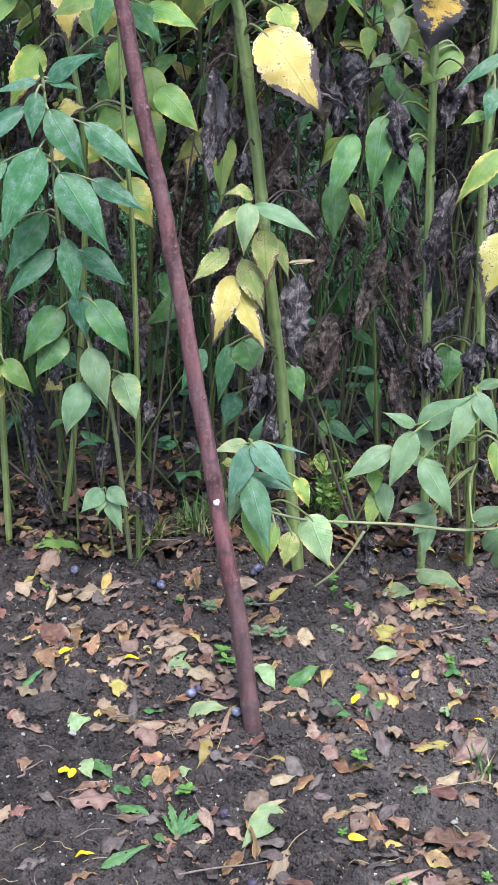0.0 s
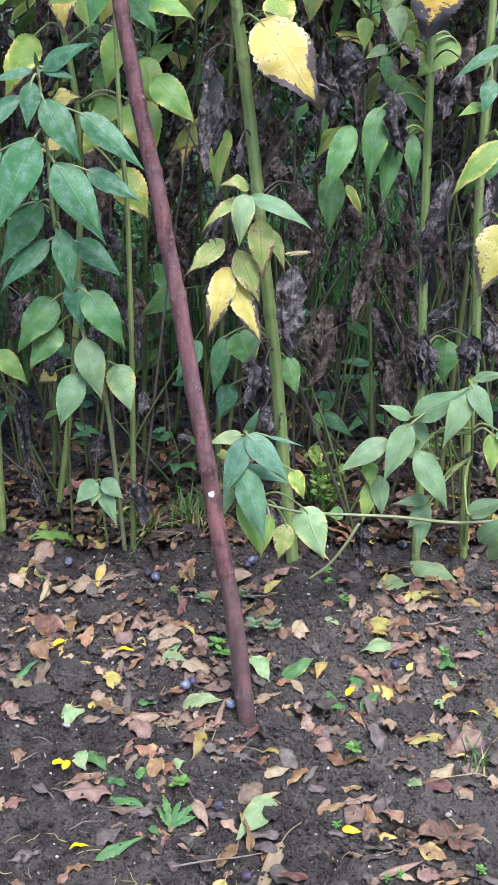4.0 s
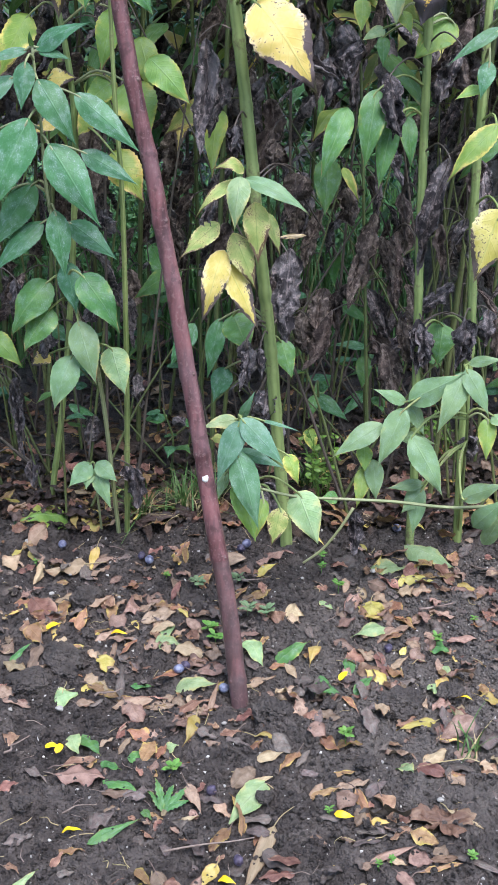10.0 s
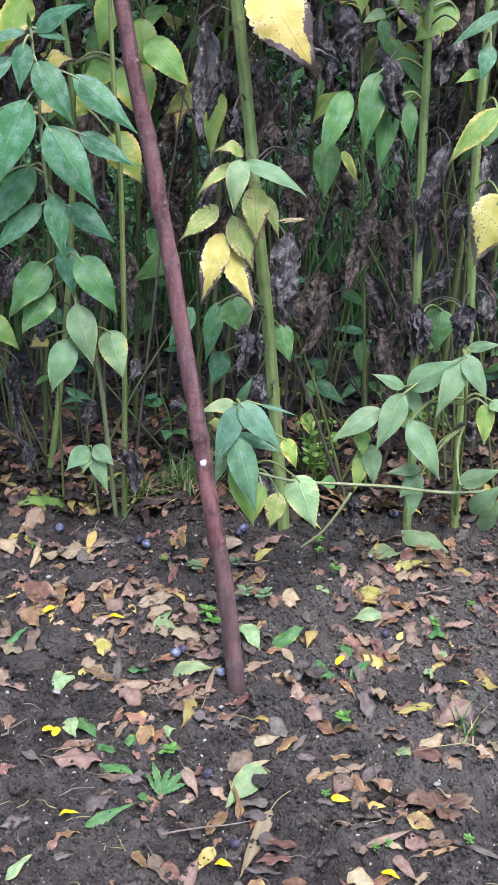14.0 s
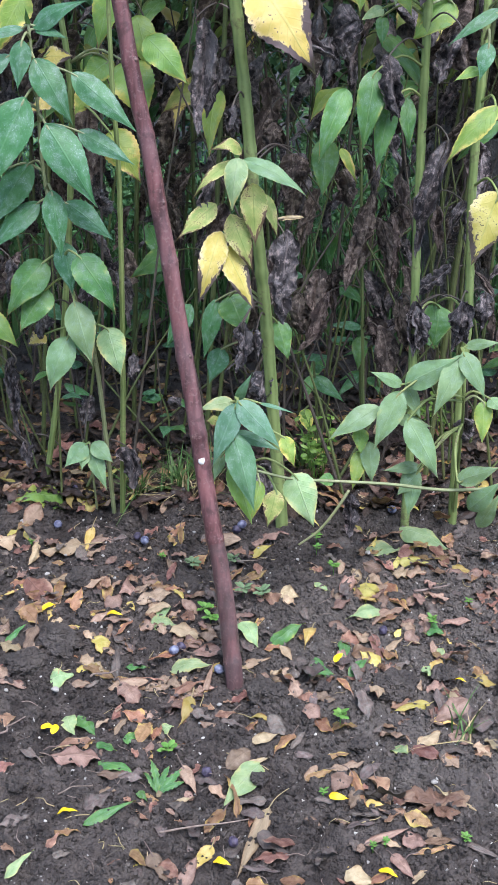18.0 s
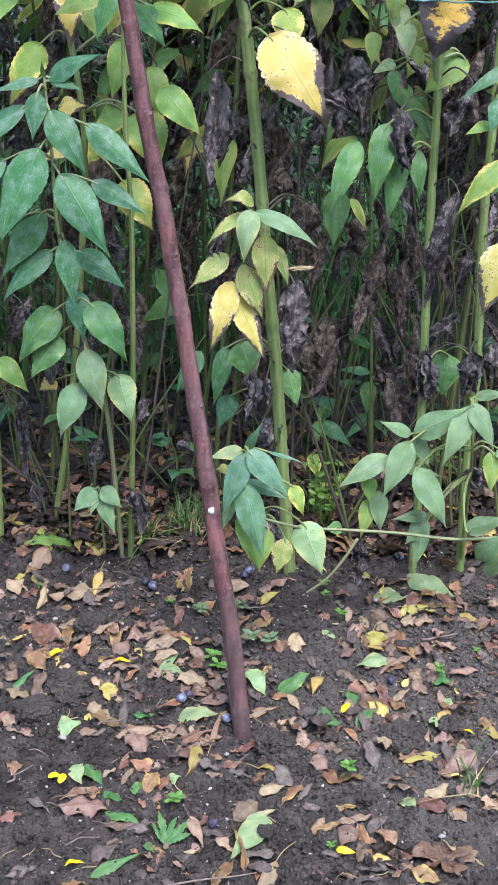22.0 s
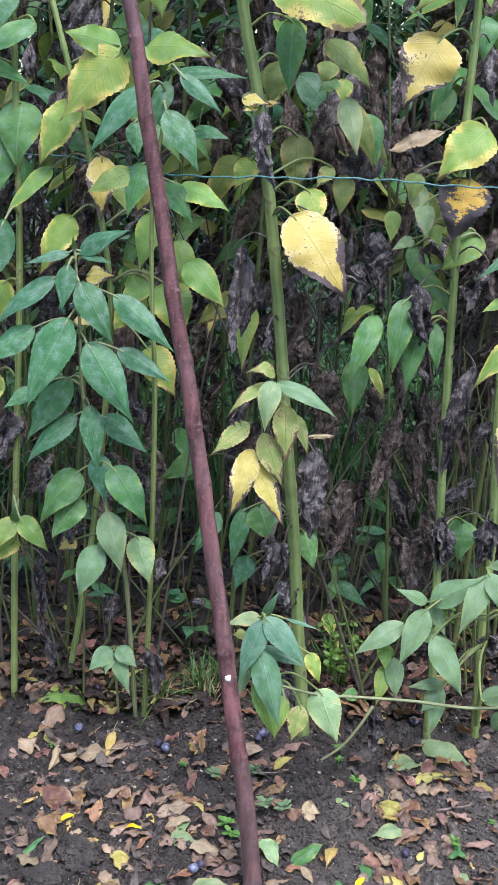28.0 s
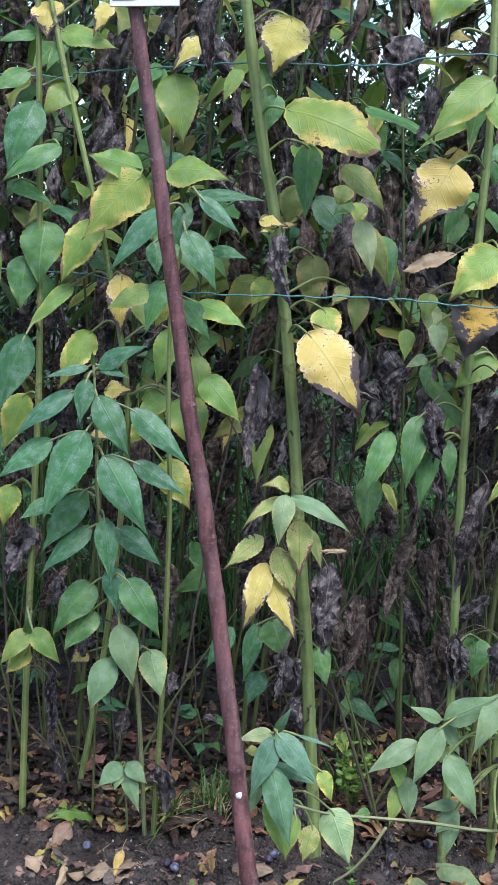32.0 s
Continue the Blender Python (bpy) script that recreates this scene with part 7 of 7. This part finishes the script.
fallen_leaf("u", 0.157, -0.149, 0.045, -46, 0.026)
fallen_leaf("q", 0.128, -0.086, 0.037, -25, 0.017)
fallen_leaf("c", 0.096, -0.081, 0.025, -22, 0.013)
fallen_leaf("k", 0.117, -0.225, 0.040, -21, 0.012)
fallen_leaf("k", 0.110, -0.220, 0.043, 54, 0.012)
fallen_leaf("r", 0.153, -0.085, 0.044, -21, 0.020)
fallen_leaf("w", 0.377, -0.106, 0.070, -166, 0.022)
fallen_leaf("o", 0.304, -0.205, 0.049, -72, 0.028)
fallen_leaf("c", 0.344, -0.203, 0.051, 31, 0.027)
fallen_leaf("q", 0.332, -0.218, 0.060, -11, 0.024)
fallen_leaf("r", 0.377, -0.229, 0.036, -23, 0.018)
fallen_leaf("w", 0.379, -0.151, 0.044, -7, 0.013)
fallen_leaf("r", 0.380, -0.106, 0.045, -90, 0.015)
fallen_leaf("r", 0.405, -0.176, 0.041, -21, 0.022)
fallen_leaf("k", 0.432, -0.137, 0.067, -13, 0.048)
fallen_leaf("k", 0.390, -0.207, 0.046, -18, 0.019)
fallen_leaf("c", 0.460, -0.195, 0.042, -74, 0.027)
fallen_leaf("c", 0.478, -0.183, 0.040, -74, 0.022)
fallen_leaf("r", 0.175, -0.246, 0.050, 21, 0.012)
fallen_leaf("r", 0.178, -0.282, 0.060, 21, 0.019)
fallen_leaf("k", 0.232, -0.296, 0.048, 40, 0.016)
fallen_leaf("r", 0.201, -0.299, 0.048, -114, 0.033)
fallen_leaf("u", 0.214, -0.295, 0.074, -75, 0.015)
fallen_leaf("w", 0.233, -0.363, 0.032, -23, 0.014)
fallen_leaf("q", 0.254, -0.302, 0.057, -70, 0.035)
fallen_leaf("r", 0.227, -0.343, 0.040, -121, 0.026)
fallen_leaf("q", 0.283, -0.356, 0.038, 11, 0.021)
fallen_leaf("c", 0.368, -0.344, 0.062, -22, 0.012)
fallen_leaf("k", 0.207, -0.396, 0.055, -13, 0.012)
fallen_leaf("k", 0.198, -0.421, 0.047, -7, 0.012)
fallen_leaf("r", 0.295, -0.407, 0.044, -25, 0.023)
fallen_leaf("w", 0.306, -0.396, 0.020, 16, 0.012)
fallen_leaf("r", 0.225, -0.458, 0.075, 20, 0.013)
fallen_leaf("r", 0.290, -0.445, 0.037, -19, 0.033)
fallen_leaf("c", 0.252, -0.452, 0.032, -11, 0.013)
fallen_leaf("r", 0.335, -0.430, 0.030, -50, 0.022)
fallen_leaf("q", 0.322, -0.457, 0.042, 4, 0.012)
fallen_leaf("r", 0.302, -0.482, 0.068, 16, 0.012)
fallen_leaf("k", 0.366, -0.444, 0.079, -27, 0.012)
fallen_leaf("c", 0.191, -0.506, 0.047, -37, 0.029)
fallen_leaf("c", 0.222, -0.529, 0.045, 0, 0.012)
fallen_leaf("r", 0.267, -0.485, 0.053, -56, 0.018)
fallen_leaf("c", 0.294, -0.536, 0.031, 39, 0.013)
fallen_leaf("r", 0.083, -0.519, 0.038, -21, 0.014)
fallen_leaf("k", 0.146, -0.357, 0.040, -15, 0.012)
plum(-0.404, 0.497, 1)
plum(-0.025, 0.007, 1)
plum(-0.116, 0.053, 1)
plum(-0.103, 0.062, 0)
plum(0.311, 0.114, 0)
plum(0.005, -0.458, 0)
plum(-0.199, 0.427, 1)
plum(-0.217, 0.440, 0)
plum(-0.381, 0.651, 0)
plum(-0.043, -0.298, 0)
plum(0.021, 0.482, 1)
plum(0.008, 0.458, 0)
plum(0.377, 0.573, 1)
seedling(0.220, 0.303, 1.0)
seedling(0.188, 0.389, 0.8)
seedling(0.190, 0.434, 0.8)
seedling(0.203, -0.164, 1.1)
seedling(0.417, 0.160, 0.9)
seedling(0.502, 0.214, 0.6)
seedling(0.161, -0.354, 0.6)
seedling(0.390, -0.460, 0.7)
seedling(0.258, -0.461, 0.5)
seedling(0.236, -0.471, 0.5)
seedling(-0.157, 0.365, 0.6)
seedling(-0.454, 0.426, 0.5)
rosette(-0.088, 0.331, 0)
rosette(-0.056, 0.181, 1)
rosette(0.023, 0.238, 0)
rosette(-0.001, 0.346, 0)
rosette(-0.113, -0.247, 1)
rosette(-0.044, 0.143, 1)
rosette(0.063, 0.222, 0)
pebble(-0.431, -0.087, 1.0)
pebble(-0.023, -0.092, 1.0)
pebble(-0.021, -0.284, 0.9)
pebble(0.144, 0.351, 0.9)
pebble(0.270, -0.018, 1.6)
pebble(0.358, -0.316, 1.2)
pebble(0.304, 0.395, 1.4)
pebble(-0.485, 0.507, 1.6)
pebble(-0.289, 0.378, 0.8)
pebble(-0.337, -0.080, 1.6)
pebble(-0.303, 0.277, 0.9)
pebble(-0.404, 0.307, 1.3)
pebble(-0.372, 0.379, 0.8)
pebble(0.059, 0.395, 0.8)
pebble(-0.059, -0.157, 0.6)
pebble(-0.369, -0.050, 0.5)
twig(-0.122, -0.448, 0.029, -0.413, 2.2)
twig(-0.423, -0.217, -0.390, -0.163, 2.4)
twig(0.392, 0.256, 0.464, 0.274, 3)
twig(-0.296, -0.368, -0.241, -0.341, 1.4)
twig(-0.276, -0.048, -0.221, -0.016, 2.4)
twig(-0.016, 0.335, 0.084, 0.347, 2.0)
twig(0.521, 0.422, 0.591, 0.368, 2.0)
twig(0.452, -0.290, 0.462, -0.358, 1.2)
dandelion(-0.128, -0.330)
lobed_leaf(0.352, -0.372, 0.066, 8)
clod(-0.324, 0.277, 55)
clod(-0.341, 0.037, 45)
clod(0.085, -0.084, 40)
clod(0.305, -0.056, 45)
clod(0.348, 0.247, 26)
clod(-0.399, 0.010, 26)
clod(-0.228, -0.096, 24)
clod(0.314, -0.346, 30)
clod(0.178, -0.066, 26)
clod(-0.308, 0.158, 24)
clod(0.236, -0.221, 28)
clod(-0.375, -0.327, 30)
clod(0.049, -0.308, 26)
clod(-0.077, -0.390, 24)
clod(-0.356, 0.073, 72)
clod(-0.407, -0.007, 60)
clod(0.063, -0.071, 58)
clod(0.316, -0.056, 66)
clod(0.421, -0.012, 46)

# more leaves of the same kinds between them
rng = np.random.default_rng(77)
LITTER = {}
for k, n in (("r", 12), ("q", 8), ("c", 8), ("k", 9), ("w", 5), ("u", 8), ("x", 9)):
    LITTER[k] = []
    for i in range(n):
        mesh = blade_mesh(k, rng.uniform(0.045, 0.092), rng.uniform(0.022, 0.042), 4000 + i * 7 + ord(k), **lie_style(k, rng))
        mesh.materials.append(LEAF[k])
        LITTER[k].append(mesh)
heaps = [(rng.uniform(-0.55, 0.62) if k % 2 else rng.uniform(0.05, 0.62), rng.uniform(-0.05, 0.5) if k % 3 else rng.uniform(-0.6, 0.5)) for k in range(46)]
for k in range(SMALL_LEAVES):
    hx, hy = heaps[k % len(heaps)]
    x, y = hx + rng.normal(0, 0.042), hy + rng.normal(0, 0.042)
    if math.hypot(x, y) < 0.07 or noise.noise(Vector((x * 4, y * 4, 8))) < -0.2:
        continue
    k = str(rng.choice(list("rqckwu"), p=(0.32, 0.17, 0.16, 0.17, 0.05, 0.13)))
    ob = tagged(part("fallen_leaf", LITTER[k][int(rng.integers(len(LITTER[k])))], None), WORDS[k], "leaf", "fallen leaves")
    turn = Euler((rng.normal(0, 0.45), rng.normal(0, 0.28), rng.uniform(0, 6.283)))
    ob.matrix_basis = Matrix.LocRotScale((x, y, soil_z(x, y) + 0.01), turn, Vector((1, 1, 1)) * rng.uniform(0.6, 1.1))
    settle(ob, 7.0)


def join_scatter(name, places, label, category):
    """Many small shapes in one mesh, with their materials."""
    shapes, mats, parts = {}, [], []
    for mesh, m in places:
        if mesh not in shapes:
            co = np.empty(len(mesh.vertices) * 3, np.float32)
            mesh.vertices.foreach_get("co", co)
            vi = np.empty(len(mesh.loops), np.int32)
            mesh.loops.foreach_get("vertex_index", vi)
            total = np.empty(len(mesh.polygons), np.int32)
            mesh.polygons.foreach_get("loop_total", total)
            uv = np.full(len(mesh.loops) * 2, 0.5, np.float32)
            if mesh.uv_layers:
                mesh.uv_layers[0].data.foreach_get("uv", uv)
            if mesh.materials[0] not in mats:
                mats.append(mesh.materials[0])
            shapes[mesh] = (co.reshape(-1, 3), vi, total, uv, mats.index(mesh.materials[0]))
        co, vi, total, uv, slot = shapes[mesh]
        parts.append((co @ np.array(m.to_3x3()).T + np.array(m.translation), vi, total, uv, slot))
    starts = np.cumsum([0] + [len(p[0]) for p in parts])
    out = bpy.data.meshes.new(name)
    co = np.concatenate([p[0] for p in parts])
    vi = np.concatenate([p[1] + s for p, s in zip(parts, starts)])
    total = np.concatenate([p[2] for p in parts])
    out.vertices.add(len(co))
    out.vertices.foreach_set("co", co.astype(np.float32).ravel())
    out.loops.add(len(vi))
    out.loops.foreach_set("vertex_index", vi.astype(np.int32))
    out.polygons.add(len(total))
    out.polygons.foreach_set("loop_start", np.r_[0, np.cumsum(total)[:-1]].astype(np.int32))
    for mat in mats:
        out.materials.append(mat)
    out.polygons.foreach_set("material_index", np.concatenate([np.full(len(p[2]), p[4], np.int32) for p in parts]))
    out.uv_layers.new(name="UVMap").data.foreach_set("uv", np.concatenate([p[3] for p in parts]))
    out.update(calc_edges=True)
    out.validate()
    out.shade_smooth()
    return tagged(part(name, out, None), label, category, kind="stuff")


# litter under the stalks, mostly the leaf whose colour has the shade put in
places = []
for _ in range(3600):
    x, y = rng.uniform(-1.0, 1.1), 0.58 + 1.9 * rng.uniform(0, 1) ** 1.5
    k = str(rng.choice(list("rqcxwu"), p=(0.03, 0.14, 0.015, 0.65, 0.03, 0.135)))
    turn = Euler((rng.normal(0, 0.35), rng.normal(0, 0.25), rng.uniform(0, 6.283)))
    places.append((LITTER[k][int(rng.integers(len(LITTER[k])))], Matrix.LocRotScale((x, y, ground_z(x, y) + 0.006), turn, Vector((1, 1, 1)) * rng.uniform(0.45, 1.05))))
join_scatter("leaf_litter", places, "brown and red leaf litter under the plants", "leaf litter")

# smaller scraps of leaf between the larger ones
places = []
for _ in range(1500):
    x, y = rng.uniform(-0.55, 0.62), rng.uniform(-0.62, 0.62)
    thin = noise.noise(Vector((x * 4, y * 4, 8)))
    if thin < 0.10 - 0.45 * math.exp(-(((y - 0.18) / 0.25) ** 2)) or math.hypot(x, y) < 0.06 or rng.uniform() > 0.45 + 0.55 * math.exp(-(((y - 0.15) / 0.3) ** 2)):
        continue
    k = str(rng.choice(list("rqckwu"), p=(0.22, 0.18, 0.05, 0.42, 0.03, 0.10)))
    turn = Euler((rng.normal(0, 0.3), rng.normal(0, 0.2), rng.uniform(0, 6.283)))
    places.append((LITTER[k][int(rng.integers(len(LITTER[k])))], Matrix.LocRotScale((x, y, soil_z(x, y) + 0.004), turn, Vector((1, 1, 1)) * rng.uniform(0.22, 0.85))))
join_scatter("leaf_scraps", places, "small scraps of brown leaf on the soil", "leaf litter")

# the same litter goes on round the bed
places = []
for _ in range(1500):
    x, y = rng.uniform(-2.0, 2.0), rng.uniform(-1.9, 0.7)
    if -0.56 < x < 0.63 and y > -0.63:
        continue
    k = str(rng.choice(list("rqckw"), p=(0.34, 0.16, 0.10, 0.36, 0.04)))
    turn = Euler((rng.normal(0, 0.3), rng.normal(0, 0.2), rng.uniform(0, 6.283)))
    places.append((LITTER[k][int(rng.integers(len(LITTER[k])))], Matrix.LocRotScale((x, y, soil_z(x, y) + 0.005), turn, Vector((1, 1, 1)) * rng.uniform(0.3, 1.0))))
join_scatter("scattered_leaves", places, "brown leaves scattered over the soil round the bed", "leaf litter")

# crumbs of soil and grit
CRUMBS = []
for k in range(9):
    mesh = bpy.data.meshes.new("crumb")
    bm = lump_mesh(1.0, k + 40, 0.6, 2 if k > 5 else 1)
    bm.to_mesh(mesh)
    bm.free()
    mesh.materials.append(PEBBLE if k == 8 else CRUMB)
    CRUMBS.append(mesh)
places = []
for _ in range(30000):
    x, y = rng.uniform(-0.6, 0.66), rng.uniform(-0.66, 0.68)
    big = rng.uniform(0, 1)
    k = int(rng.integers(6)) if big < 0.8 else 6 + int(rng.integers(2))
    if rng.uniform() < 0.05:
        k = 8
    r = 0.0016 + 0.0030 * big + 0.016 * max(0.0, big - 0.8) ** 1.2 / 0.2**0.2
    if k == 8:
        r *= 0.55
    if noise.noise(Vector((x * 5, y * 5, 3))) < -0.25 and big < 0.9:
        continue
    places.append((CRUMBS[k], Matrix.LocRotScale((x, y, soil_z(x, y) + r * 0.2), Euler(rng.uniform(0, 6.28, 3)), Vector((r, r, r)))))
join_scatter("soil_crumbs", places, "loose crumbs of dark soil and grit", "soil crumbs")

# bits of straw and root on the soil
BITS = []
for k in range(8):
    s = rng.normal(0, 0.16, 4)
    mesh = tube_mesh("bit", smooth_line([(-1, s[0], 0), (-0.35, s[1], 0.1), (0.35, s[2], 0.1), (1, s[3], 0)], 3), np.linspace(0.055, 0.03, 10), 5)
    mesh.materials.append((TWIG, STRAW, STEM_DEAD)[k % 3])
    BITS.append(mesh)
places = []
for _ in range(330):
    x, y = rng.uniform(-0.56, 0.62), rng.uniform(-0.62, 0.66)
    r = rng.uniform(0.006, 0.022)
    places.append((BITS[int(rng.integers(8))], Matrix.LocRotScale((x, y, soil_z(x, y) + 0.004), Euler((rng.normal(0, 0.3), rng.normal(0, 0.2), rng.uniform(0, 6.283))), Vector((r, r, r)))))
join_scatter("straw_bits", places, "thin bits of straw and root on the soil", "straw")

for k, (x, y) in enumerate(WEED_SPOTS):
    sprig(x, y, WEED, "small yellow-green weed growing between the stalks", 60 + k)

# tufts of grass at the foot of the stalks
for x, y, n, reach in GRASS_TUFTS:
    root = [(x + rng.normal(0, 0.015), y + rng.normal(0, 0.015), ground_z(x, y)) for _ in range(n)]
    strips("grass_tuft", root, rng.uniform(0.05, 0.13, n), rng.uniform(0.003, 0.006, n), rng.normal(0, 0.06, (n, 2)), GRASS, "tuft of green grass at the foot of the stalks", "grass")
    strips("dry_grass", [(a + 0.01, b - 0.01, c) for a, b, c in root[: n // 2]], rng.uniform(0.03, 0.08, n), rng.uniform(0.002, 0.005, n), rng.normal(0, 0.07, (n, 2)), STRAW, "bent dry straw-coloured grass on the soil", "dry grass")
